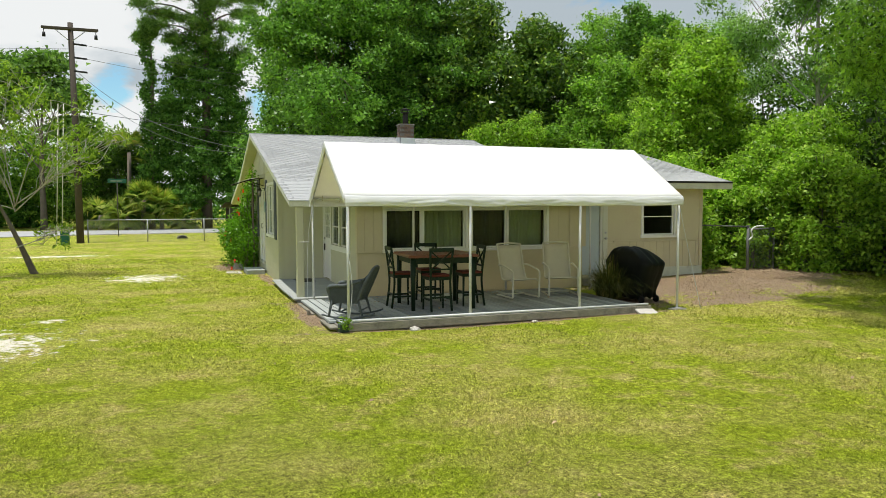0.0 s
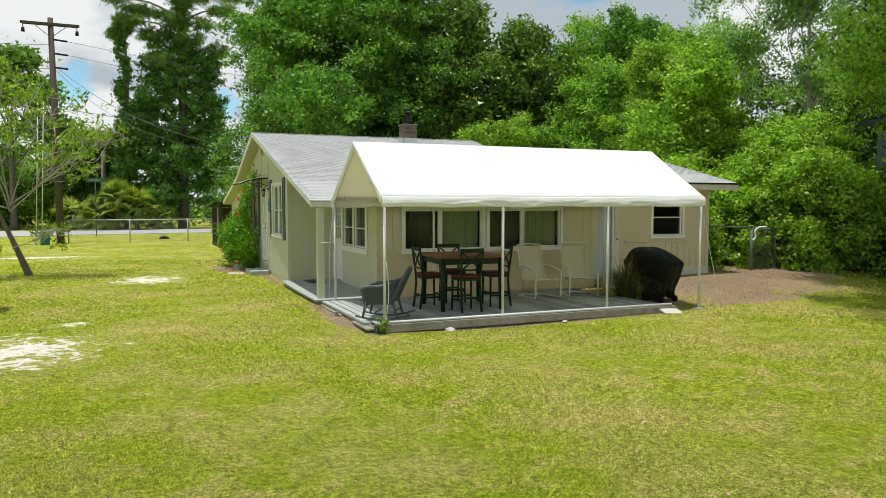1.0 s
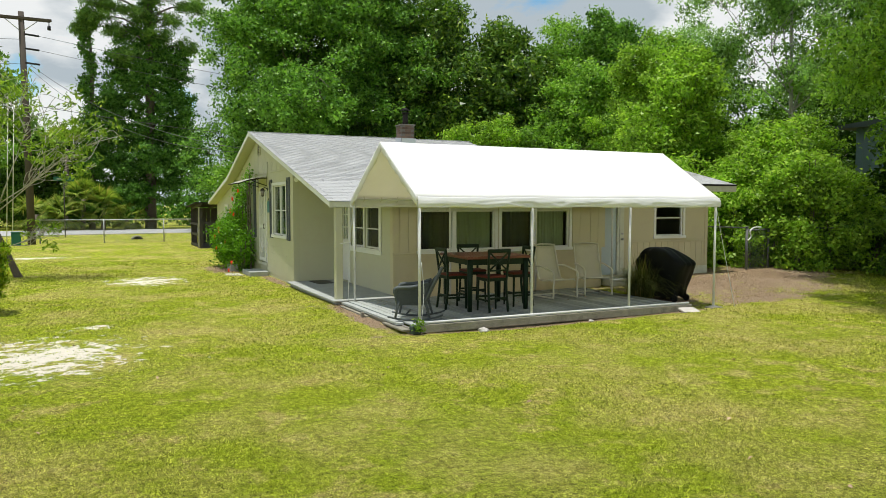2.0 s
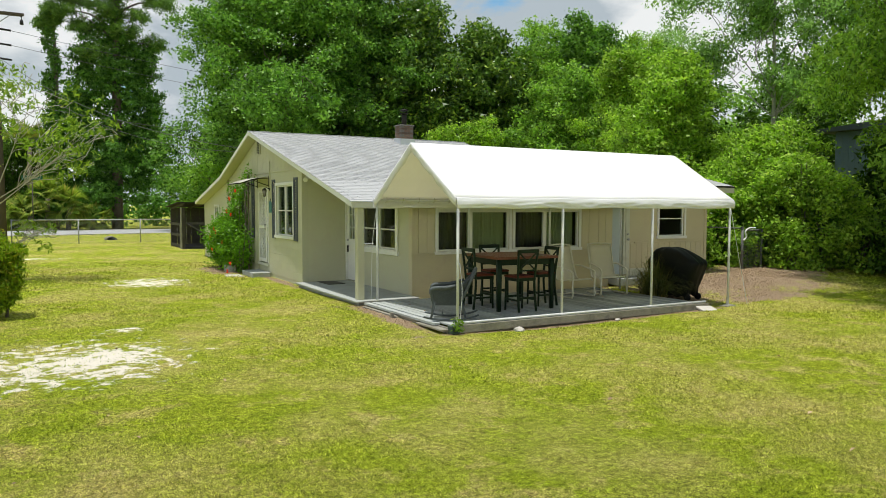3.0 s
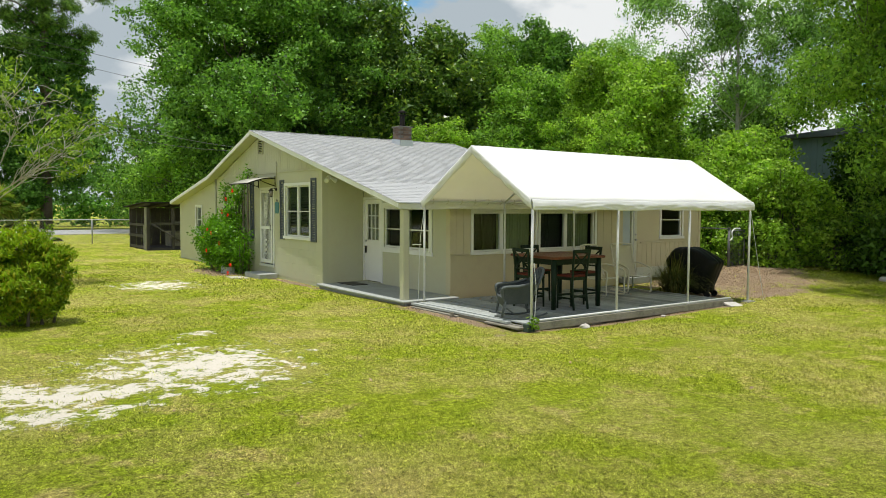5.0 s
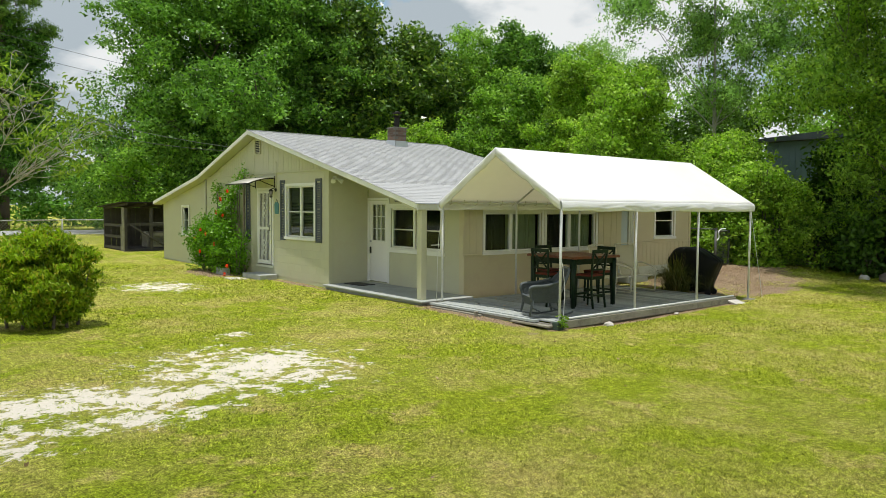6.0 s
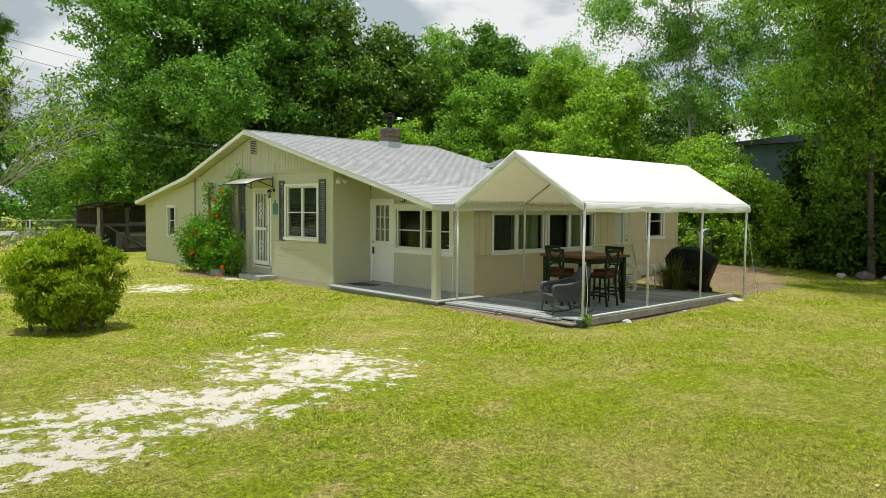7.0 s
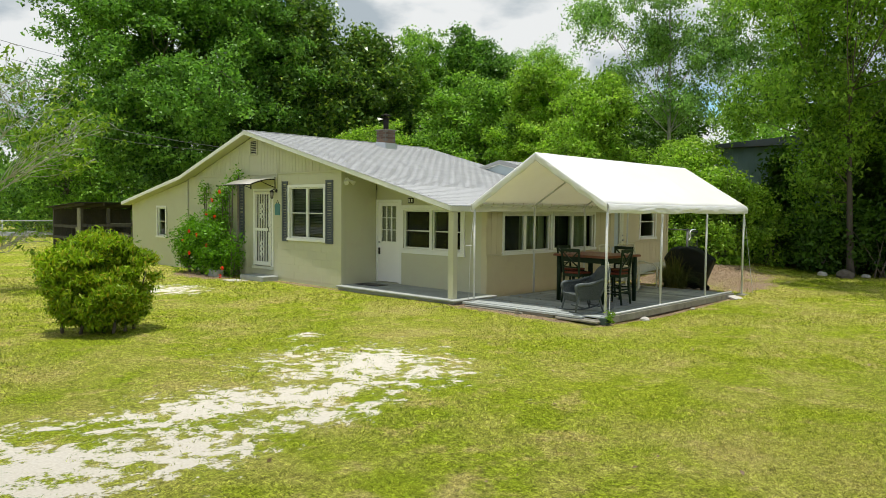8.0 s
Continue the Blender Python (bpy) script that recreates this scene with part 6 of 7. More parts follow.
tree("magnolia_tree", "dark glossy-leaved magnolia tree", (18, 41, G(18, 41)), 11, 0.3, [(17.5, 40, 8.8, 3.6, 3.4, 3.6), (14.8, 40, 7, 3.0, 3, 3.6), (20.6, 39.0, 8.2, 2.6, 2.6, 3.4), (16.2, 40.5, 12.2, 2.2, 2.2, 2.0), (20.4, 39.8, 11.2, 1.7, 1.8, 1.9), (18, 38.5, 4.8, 4.0, 3, 3.0), (13.5, 41.5, 11.5, 2.2, 2, 2.6)], 88000, 0.27, "magnolia", seed=5, slim=0.6, grain=0.14)
tree("lime_shrub", "tall yellow-green shrub behind the house", (15, 33.5, G(15, 33.5)), 4.5, 0.12, [(14.6, 33, 4.9, 1.5, 1.4, 1.4), (16.3, 33, 5.1, 1.3, 1.3, 1.3), (17.4, 33.4, 4.0, 1.5, 1.4, 1.6), (15.4, 33, 3.4, 1.8, 1.6, 1.6), (19.2, 33.5, 4.2, 1.6, 1.5, 1.5)], 40000, 0.135, "lime", seed=7, category="shrub", grain=0.19, slim=0.7)
tree("feathery_tree", "tall pale green feathery tree at the wood's edge", (24.6, 39.6, G(24.6, 39.6)), 13, 0.16, [(25.0, 39.6, 12.2, 1.8, 1.8, 1.7), (23.6, 39.2, 10.4, 2.0, 2.0, 2.2), (26.6, 39, 9.8, 2.2, 2.2, 2.4), (24.4, 38.6, 6.8, 3.0, 2.6, 3.0), (22.6, 38.5, 7.2, 2.0, 2.2, 2.8)], 58000, 0.18, "mid", seed=9, grain=0.16, slim=0.55, fill=0.3)
tree("tall_tree", "tall dark green tree with a thin leading shoot", (25.4, 34.8, G(25.4, 34.8)), 11.6, 0.16, [(25.6, 34.8, 11.0, 1.8, 1.8, 1.5), (24.1, 34.8, 11.2, 1.1, 1.2, 1.0), (25.0, 34.8, 9.2, 2.0, 2.0, 2.0), (23.9, 34.8, 12.3, 0.6, 0.6, 0.9), (27.0, 34.6, 10.2, 1.4, 1.4, 1.6)], 43000, 0.18, "oak", seed=15, grain=0.15, slim=0.6)
tree("airy_tree", "thin tree with a sparse airy crown", (28.0, 31.8, G(28.0, 31.8)), 12, 0.10, [(28.1, 31.7, 11.4, 1.9, 1.9, 1.2), (29.4, 30.8, 10.6, 1.3, 1.3, 0.9), (26.9, 32.4, 10.0, 1.4, 1.4, 1.4), (28.4, 31.2, 8.6, 1.8, 1.8, 1.6)], 15000, 0.12, "airy", bark="pale_bark", seed=16, grain=0.14, slim=0.5, fill=0.1, ragged=0.5)
tree("wood_edge_tree", "bright green tree behind the house", (21, 30, G(21, 30)), 8, 0.18, [(19.8, 30.5, 6.8, 2.0, 2.0, 2.0), (21.8, 29, 7.4, 1.9, 1.9, 1.8), (22.5, 31, 5.8, 2.4, 2.4, 2.6), (20.4, 29, 4.6, 2.6, 2.4, 2.4), (18.4, 31.5, 4.4, 2.0, 2.0, 2.2), (23.8, 28.8, 8.4, 1.7, 1.7, 2.0)], 75000, 0.172, "mid", seed=10, grain=0.15, slim=0.65)
tree("yard_tree", "yellow-green leafy tree beside the addition", (17.2, 21.4, G(17.2, 21.4)), 6, 0.12, [(16.9, 20.8, 6.5, 1.3, 1.3, 1.1), (16.2, 21.4, 4.7, 1.5, 1.5, 1.1), (18.4, 22.2, 4.9, 1.6, 1.6, 1.4), (15.6, 21.4, 3.2, 1.6, 1.5, 1.5), (17.6, 20.8, 3.2, 1.8, 1.5, 1.6), (19.8, 25.6, 7.3, 1.9, 1.9, 1.8), (19.6, 25, 4.6, 2.2, 2.2, 2.2)], 106000, 0.132, "lime", seed=11, grain=0.15, slim=0.68)
tree("slender_tree", "tall slender tree with narrow airy leaves", (21.1, 19.9, G(21.1, 19.9)), 14, 0.12, [(21.0, 20.2, 9.4, 1.7, 1.7, 2.2), (19.2, 22.4, 10.6, 1.3, 1.3, 1.5), (22.6, 18.4, 9.0, 1.6, 1.6, 2.2), (20.6, 20.6, 12.6, 2.1, 2.1, 1.9), (23.3, 17.5, 11.8, 1.8, 1.8, 2.2), (21.6, 19.5, 6.8, 1.4, 1.4, 1.0), (19.7, 21.6, 7.7, 1.0, 1.0, 1.2), (24.2, 16.6, 8.6, 1.4, 1.4, 1.8)], 52000, 0.148, "airy", bark="pale_bark", seed=13, slim=0.45, hang=0.5, grain=0.15, fill=0.15, ragged=0.4, limb=0.26)
tree("shade_tree", "tall leafy tree shading the yard's edge", (16.6, 11.3, G(16.6, 11.3)), 11, 0.12, [(16.6, 11.8, 8.6, 2.3, 2.4, 2.0), (18.4, 8.2, 7.4, 3.0, 3.2, 2.8), (15.7, 12.8, 6.0, 1.5, 1.5, 1.0), (18.2, 12.9, 7.2, 1.6, 1.6, 1.5), (17.6, 10.2, 11.2, 3.0, 3.2, 2.4), (19.0, 13.0, 10.4, 1.8, 1.8, 2.2), (18.4, 5.5, 9.0, 3.0, 2.6, 3.4), (18.4, 15.1, 6.4, 1.4, 1.3, 1.0), (19.4, 16.3, 5.8, 1.0, 1.0, 0.6), (17.0, 11.9, 4.6, 1.1, 1.1, 1.3), (17.6, 12.6, 2.7, 1.0, 1.0, 1.3), (13.6, 10.0, 9.8, 1.9, 2.2, 1.2), (15.0, 13.2, 8.8, 1.7, 1.7, 0.9), (12.2, 10.6, 10.2, 1.5, 1.6, 0.8), (10.8, 8.4, 10.4, 1.6, 1.8, 0.8), (16.4, 12.6, 3.9, 0.8, 0.8, 1.3), (19.2, 11.4, 5.6, 1.7, 1.7, 1.8)], 128000, 0.148, "shade_crown", seed=17, slim=0.5, hang=0.4, grain=0.14, limb=0.2, twigs=4, trunk_bark="pole_wood", lean=(0.9, 0.7))
tree("leaning_tree", "small leaning tree with pale bare twigs and sparse leaves", (-4.25, 24.9, G(-4.25, 24.9)), 3.0, 0.115, [(-5.6, 24.2, 4.0, 1.5, 1.3, 1.0), (-3.7, 24.0, 4.5, 1.4, 1.3, 1.1), (-4.7, 24.4, 5.6, 1.5, 1.4, 0.8), (-6.6, 24.4, 3.2, 1.2, 1.1, 0.8), (-3.0, 23.7, 3.3, 0.9, 0.9, 0.7), (-6.0, 23.6, 5.2, 1.2, 1.2, 0.8), (-3.5, 24.3, 1.3, 0.65, 0.6, 0.45), (-2.3, 24.2, 4.0, 1.1, 1.0, 0.8)], 4000, 0.15, "leaning", bark="pale_bark", seed=19, lean=(-1.1, -0.5), slim=0.34, hang=0.3, grain=0.11, limb=0.17, twigs=16, trunk_bark="bark", tri=False, each=9, sprig=0.085)


def shrub(name, label, lobes, count, size, leaf, seed, stems=4, bark="bark", category="shrub", **shape):
    """A shrub: some stems from the ground and leaves to the ground."""
    rng = np.random.default_rng(seed)
    ob = thing(name, label, category)
    for l in lobes:
        base = Vector((l[0], l[1], G(l[0], l[1]) - 0.05))
        for _ in range(stems):
            end = Vector((l[0] + rng.uniform(-0.7, 0.7) * l[3], l[1] + rng.uniform(-0.7, 0.7) * l[4], l[2] + rng.uniform(0.0, 0.8) * l[5]))
            start = base + Vector((rng.uniform(-0.2, 0.2) * l[3], rng.uniform(-0.2, 0.2) * l[4], 0))
            bm = bmesh.new()
            tube(bm, bend([start, start.lerp(end, 0.5) + Vector((0, 0, 0.1)), end], 3), [0.03 - 0.0035 * i for i in range(7)], 5)
            part("stem", bm, MAT[bark], ob)
    keys = {k: shape.pop(k) for k in ("slim", "up", "hang", "spread", "tri") if k in shape}
    spots, outs = clumps(lobes, count, rng, **{"sprig": size * 1.2, **shape})
    floor = np.array([G(px, py) for px, py in spots[:, :2]]) + 0.02
    keep = spots[:, 2] > floor
    leaves("foliage", spots[keep], outs[keep], size, MAT[leaf], ob, rng, **keys)
    return ob


shrub("round_bush", "rounded green bush on the lawn", [(-4.70, 17.15, 1.12, 0.66, 0.66, 0.60), (-4.25, 17.0, 1.05, 0.42, 0.46, 0.50), (-5.12, 17.3, 1.05, 0.42, 0.46, 0.50), (-4.70, 16.85, 0.78, 0.60, 0.50, 0.40), (-4.62, 17.3, 1.46, 0.46, 0.46, 0.34), (-4.36, 16.9, 0.58, 0.36, 0.36, 0.28), (-5.0, 17.1, 0.58, 0.36, 0.36, 0.28), (-4.70, 17.0, 0.42, 0.52, 0.44, 0.26)], 50000, 0.085, "bush", 21, stems=1, slim=0.30, hang=0.7, grain=0.2, fill=0.72, ragged=0.10, sprig=0.05)
hib = shrub("hibiscus_shrub", "tall hibiscus with red flowers against the wall", [(1.75, 25.3, 0.95, 0.5, 1.1, 0.8), (1.7, 26.2, 0.95, 0.45, 0.7, 0.7), (1.85, 24.7, 0.75, 0.42, 0.6, 0.55), (1.95, 25.0, 1.8, 0.24, 0.46, 0.5), (2.05, 24.9, 2.45, 0.14, 0.28, 0.35), (2.1, 24.5, 2.85, 0.08, 0.2, 0.15), (2.1, 24.1, 3.1, 0.06, 0.16, 0.12), (2.1, 26.0, 2.6, 0.06, 0.10, 0.35), (1.9, 26.3, 1.55, 0.2, 0.35, 0.3), (1.85, 24.0, 0.75, 0.22, 0.22, 0.55)], 14500, 0.085, "hibiscus", 23, stems=3, slim=0.5, grain=0.16, ragged=0.45)
rng = np.random.default_rng(4)
for p in ((1.72, 24.9, 2.4), (1.7, 25.2, 2.0), (1.86, 24.7, 2.65), (1.32, 25.1, 1.35), (1.34, 26.0, 1.15), (1.45, 24.75, 1.05), (1.4, 25.7, 1.45), (1.72, 24.75, 1.9), (1.5, 23.95, 0.42), (1.4, 23.9, 0.20), (1.3, 25.5, 0.8)):
    n = 9
    a = np.arange(n) * 2 * math.pi / n
    sp = np.array(p) + 0.042 * np.stack([-0.35 + 0 * a, np.cos(a), np.sin(a)], 1)
    leaves("flower", sp, np.stack([-np.ones(n), np.cos(a) * 0.5, np.sin(a) * 0.5], 1), 0.066, MAT["petal"], hib, rng, slim=0.85, up=0.2)

hedge_lobes = [(14.95, 16.25, 0.75, 0.45, 0.35, 0.75), (15.9, 15.3, 0.8, 0.55, 0.5, 0.8), (13.6, 17.2, 1.1, 0.7, 0.8, 1.1), (13.9, 18.6, 1.9, 1.0, 1.0, 1.8), (15.6, 17.4, 1.5, 1.1, 1.2, 1.5), (15.4, 19.2, 1.9, 1.2, 1.3, 1.8), (16.3, 16.2, 1.6, 1.1, 1.1, 1.6), (16.9, 14.9, 1.7, 1.2, 1.1, 1.5), (17.0, 17.4, 2.7, 1.5, 1.5, 1.3), (17.4, 16.3, 2.7, 1.2, 1.2, 1.3), (14.6, 21, 1.7, 1.1, 1.2, 1.6), (17.5, 14.2, 1.1, 0.9, 0.8, 1.0), (16.6, 15.4, 2.9, 0.9, 0.9, 0.8), (18.6, 17.6, 4.1, 1.1, 1.1, 1.0), (17.4, 17.8, 4.0, 0.9, 0.9, 0.7), (20.0, 16.6, 1.7, 1.0, 1.0, 1.1)]
shrub("hedge_shrub", "dense green shrubs along the fence", hedge_lobes, 112000, 0.118, "lime", 25, stems=5, grain=0.15, slim=0.66, tri=True)
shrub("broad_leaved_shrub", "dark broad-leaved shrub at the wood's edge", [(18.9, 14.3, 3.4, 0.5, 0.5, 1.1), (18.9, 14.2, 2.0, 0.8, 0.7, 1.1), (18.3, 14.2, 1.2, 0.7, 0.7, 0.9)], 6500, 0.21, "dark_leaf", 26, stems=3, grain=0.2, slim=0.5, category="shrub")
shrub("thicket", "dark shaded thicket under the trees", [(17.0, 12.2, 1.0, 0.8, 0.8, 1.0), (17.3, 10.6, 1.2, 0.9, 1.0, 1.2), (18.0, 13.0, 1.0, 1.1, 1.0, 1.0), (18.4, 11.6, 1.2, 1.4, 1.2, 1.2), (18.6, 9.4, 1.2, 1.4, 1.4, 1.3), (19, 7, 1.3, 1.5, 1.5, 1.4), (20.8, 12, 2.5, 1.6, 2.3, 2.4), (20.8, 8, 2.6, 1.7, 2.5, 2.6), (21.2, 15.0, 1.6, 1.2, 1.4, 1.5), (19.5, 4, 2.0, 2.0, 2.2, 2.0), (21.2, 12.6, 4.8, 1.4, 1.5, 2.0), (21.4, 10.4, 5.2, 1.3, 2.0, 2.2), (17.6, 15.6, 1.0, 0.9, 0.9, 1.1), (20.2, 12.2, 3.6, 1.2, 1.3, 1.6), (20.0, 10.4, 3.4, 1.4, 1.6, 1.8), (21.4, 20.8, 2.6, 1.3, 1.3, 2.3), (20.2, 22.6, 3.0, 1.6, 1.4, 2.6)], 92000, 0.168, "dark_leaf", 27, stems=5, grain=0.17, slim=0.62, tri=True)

# pines wrapped in vines by the road
def pine(label, x, y, h, girth, tops, vines, seed, vine_count, vine_size=0.24):
    rng = np.random.default_rng(seed)
    ob = thing("pine_tree", label, "tree")
    z = G(x, y)
    bm = bmesh.new()
    tube(bm, [(x, y, z - 0.1), (x + 0.1, y, z + h * 0.3), (x + 0.25, y, z + h * 0.65), (x + 0.2, y, z + h)], [girth * 1.2, girth, girth * 0.75, girth * 0.2], 9)
    part("trunk", bm, MAT["bark"], ob)
    for cx, cy, cz, rx, ry, rz in tops:
        bm = bmesh.new()
        a = Vector((x + 0.2, y, cz - 0.8))
        b = Vector((cx, cy, cz))
        tube(bm, bend([a, a.lerp(b, 0.5) + Vector((0, 0, 0.5)), b], 3), [0.10, 0.085, 0.07, 0.06, 0.05, 0.03, 0.015], 5)
        for _ in range(3):
            c = b + Vector((rng.uniform(-1, 1) * rx, rng.uniform(-1, 1) * ry, rng.uniform(-0.3, 0.8) * rz))
            tube(bm, [a.lerp(b, rng.uniform(0.4, 0.9)), c], [0.04, 0.012], 4)
        part("branch", bm, MAT["bark"], ob)
    s, o = clumps(tops, 42000 if len(tops) > 6 else 9000, rng, grain=0.2, fill=0.15, flat=0.5, ragged=0.4, sprig=0.16, each=9)
    leaves("crown", s, o, 0.34, MAT["pine"], ob, rng, slim=0.15, up=0.3, tri=True)
    s, o = clumps(vines, vine_count, rng, grain=0.18, fill=0.35, ragged=0.35, sprig=0.15)
    s = s[s[:, 2] > z]
    leaves("vines", s, o[: len(s)], vine_size, MAT["vine"], ob, rng, slim=0.75, hang=0.3, tri=True)
    return ob


pine("slim pine wrapped in green vines", -1.9, 60, 15.5, 0.2, [(-1.8, 60, 15.2, 0.55, 0.5, 0.8), (-2.3, 60, 14.6, 0.5, 0.5, 0.4)], [(-1.9 + 0.15 * (-1) ** i, 60, 3 + 1.5 * i, 0.66 - 0.05 * i, 0.5, 1.0) for i in range(8)] + [(-2.0, 60, 2, 1.4, 1.2, 2.0), (-0.9, 60, 7.8, 1.1, 1.0, 2.2), (-1.0, 60, 4.6, 1.4, 1.2, 2.4)], 31, 28000, 0.175)
pine("tall pine hung with green vines", 2.1, 60, 23, 0.35, [(0.2, 59, 18.0, 1.7, 1.4, 0.6), (4.4, 59.5, 18.2, 1.8, 1.4, 0.7), (5.0, 60, 13.8, 1.0, 1.0, 0.8), (5.4, 59, 16.6, 1.3, 1.2, 0.6), (-0.7, 60, 16.4, 1.5, 1.3, 0.6), (1.2, 59, 19.6, 1.5, 1.4, 0.7), (3.4, 61, 19.8, 1.6, 1.4, 0.8), (0.0, 60, 14.6, 1.2, 1.1, 0.6), (-1.4, 59, 17.9, 1.2, 1.0, 0.6), (-2.3, 59, 16.9, 1.0, 1.0, 0.5), (-1.2, 59, 15.4, 0.9, 0.9, 0.5), (3.6, 59.2, 15.6, 1.1, 1.0, 0.5), (0.6, 59.2, 12.8, 0.9, 0.9, 0.5), (2.0, 60, 22, 2.2, 1.8, 1.4), (2.6, 59.4, 17.2, 1.2, 1.0, 0.7), (1.4, 59.2, 15.9, 1.1, 1.0, 0.6), (3.0, 59.2, 14.4, 1.2, 1.0, 0.6), (-3.2, 59.2, 18.4, 1.2, 1.0, 0.6), (5.9, 59.4, 18.0, 1.0, 1.0, 0.5)], [(2.1, 60, 10.5, 2.0, 1.6, 2.4), (3.2, 60, 12.2, 1.4, 1.2, 2.0), (0.6, 60, 9.0, 1.5, 1.3, 2.4), (4.4, 60, 8.5, 1.4, 1.3, 2.2), (4.6, 60, 4.5, 1.8, 1.5, 2.4), (2.6, 60, 7.5, 2.0, 1.6, 2.2), (2.6, 59.5, 4.2, 2.6, 2.0, 2.4), (1.2, 60, 5.4, 1.6, 1.4, 2.2), (3.8, 60, 6.5, 1.4, 1.2, 2.4), (2.3, 60, 13.8, 1.1, 0.9, 1.6), (0.9, 60, 12.0, 1.2, 1.0, 1.8), (3.9, 60, 10.4, 1.3, 1.1, 1.8), (2.3, 60, 16.5, 0.7, 0.7, 1.8), (4.2, 60, 12.4, 1.0, 1.0, 1.6), (5.0, 60, 6.6, 1.0, 1.0, 2.4), (1.4, 60, 14.6, 0.8, 0.8, 1.2), (-0.3, 60, 9.6, 1.0, 1.0, 2.0), (0.2, 60, 12.6, 0.9, 0.9, 1.6), (-0.2, 60, 6.8, 1.2, 1.1, 2.2), (0.4, 59.5, 2.6, 2.0, 1.6, 2.0)], 33, 82000, 0.175)


def far_tree(label, x, y, h, lobes, leaf, seed, count=9000, size=0.34, bark="bark", group=""):
    """A tree across the road: lobes given about its foot."""
    ob = tree("roadside_tree", label, (x, y, G(x, y)), h * 0.8, 0.02 * h, [(x + a, y + b, c, d, e, f) for a, b, c, d, e, f in lobes], count, size, leaf, bark=bark, seed=seed, grain=0.18, slim=0.7)
    return tagged(ob, group=group)


far_tree("flat-topped pine across the road", -9.5, 62, 14, [(-2.2, 0, 11.8, 2.2, 2, 1.0), (1.2, 0, 10.2, 2.2, 2, 0.9), (-3.4, 0, 9.4, 1.8, 1.6, 0.8), (0, 0, 12.6, 1.6, 1.4, 0.7), (2.4, 0, 7.8, 1.6, 1.6, 0.8)], "pine", 41, 20000, 0.32)
far_tree("flat-topped pine across the road", -14.5, 66, 15, [(-1.8, 0, 13.4, 2.2, 2, 1.0), (2.0, 0, 12.0, 2.2, 2, 0.9), (0.4, 0, 10.0, 2.2, 2, 1.2), (-2.4, 0, 9.0, 1.8, 1.6, 1.0)], "pine", 43, 20000, 0.32)
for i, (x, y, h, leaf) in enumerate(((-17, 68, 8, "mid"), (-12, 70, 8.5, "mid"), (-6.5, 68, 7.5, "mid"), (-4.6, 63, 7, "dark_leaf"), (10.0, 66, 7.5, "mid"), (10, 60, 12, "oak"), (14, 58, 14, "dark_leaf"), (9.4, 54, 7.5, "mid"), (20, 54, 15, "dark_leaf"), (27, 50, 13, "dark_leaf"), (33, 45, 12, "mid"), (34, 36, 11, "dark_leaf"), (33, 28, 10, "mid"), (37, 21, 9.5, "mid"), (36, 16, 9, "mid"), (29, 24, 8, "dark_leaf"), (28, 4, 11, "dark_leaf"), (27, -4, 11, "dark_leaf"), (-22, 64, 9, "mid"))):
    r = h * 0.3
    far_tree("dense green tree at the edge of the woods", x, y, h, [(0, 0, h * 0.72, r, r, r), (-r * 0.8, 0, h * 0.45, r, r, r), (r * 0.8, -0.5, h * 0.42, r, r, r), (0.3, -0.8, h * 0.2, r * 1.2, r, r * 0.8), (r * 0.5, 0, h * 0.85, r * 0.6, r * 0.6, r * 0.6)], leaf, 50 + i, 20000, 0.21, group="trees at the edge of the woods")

verge = np.random.default_rng(71)
shrub("verge_thicket", "low green undergrowth beyond the road", [(x + verge.uniform(-1, 1), 77 + verge.uniform(-2, 2), 1.4 + verge.uniform(-0.3, 0.6), 2.4, 1.8, 1.7 + verge.uniform(-0.4, 0.6)) for x in range(-46, 26, 3)], 26000, 0.34, "vine", 72, stems=1, slim=0.8, tri=True)

# far woods, closing the horizon
rng = np.random.default_rng(77)
woods = []
for k in range(150):
    a = rng.uniform(-0.62, 2.25)
    d = rng.uniform(78, 120)
    x, y = d * math.sin(a) - 3, d * math.cos(a) + 3
    h = rng.uniform(7, 13)
    woods += [(x, y, h * 0.62, 4.2, 4.2, h * 0.4), (x + 2, y - 2, h * 0.25, 4.2, 3.5, h * 0.3)]
s, o = clumps(woods, 75000, rng, grain=0.3)
s = s[s[:, 2] > 0.1]
wood = thing("far_woods", "far line of green woods", "woods", kind="stuff")
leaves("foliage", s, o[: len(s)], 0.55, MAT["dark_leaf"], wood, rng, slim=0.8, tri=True)


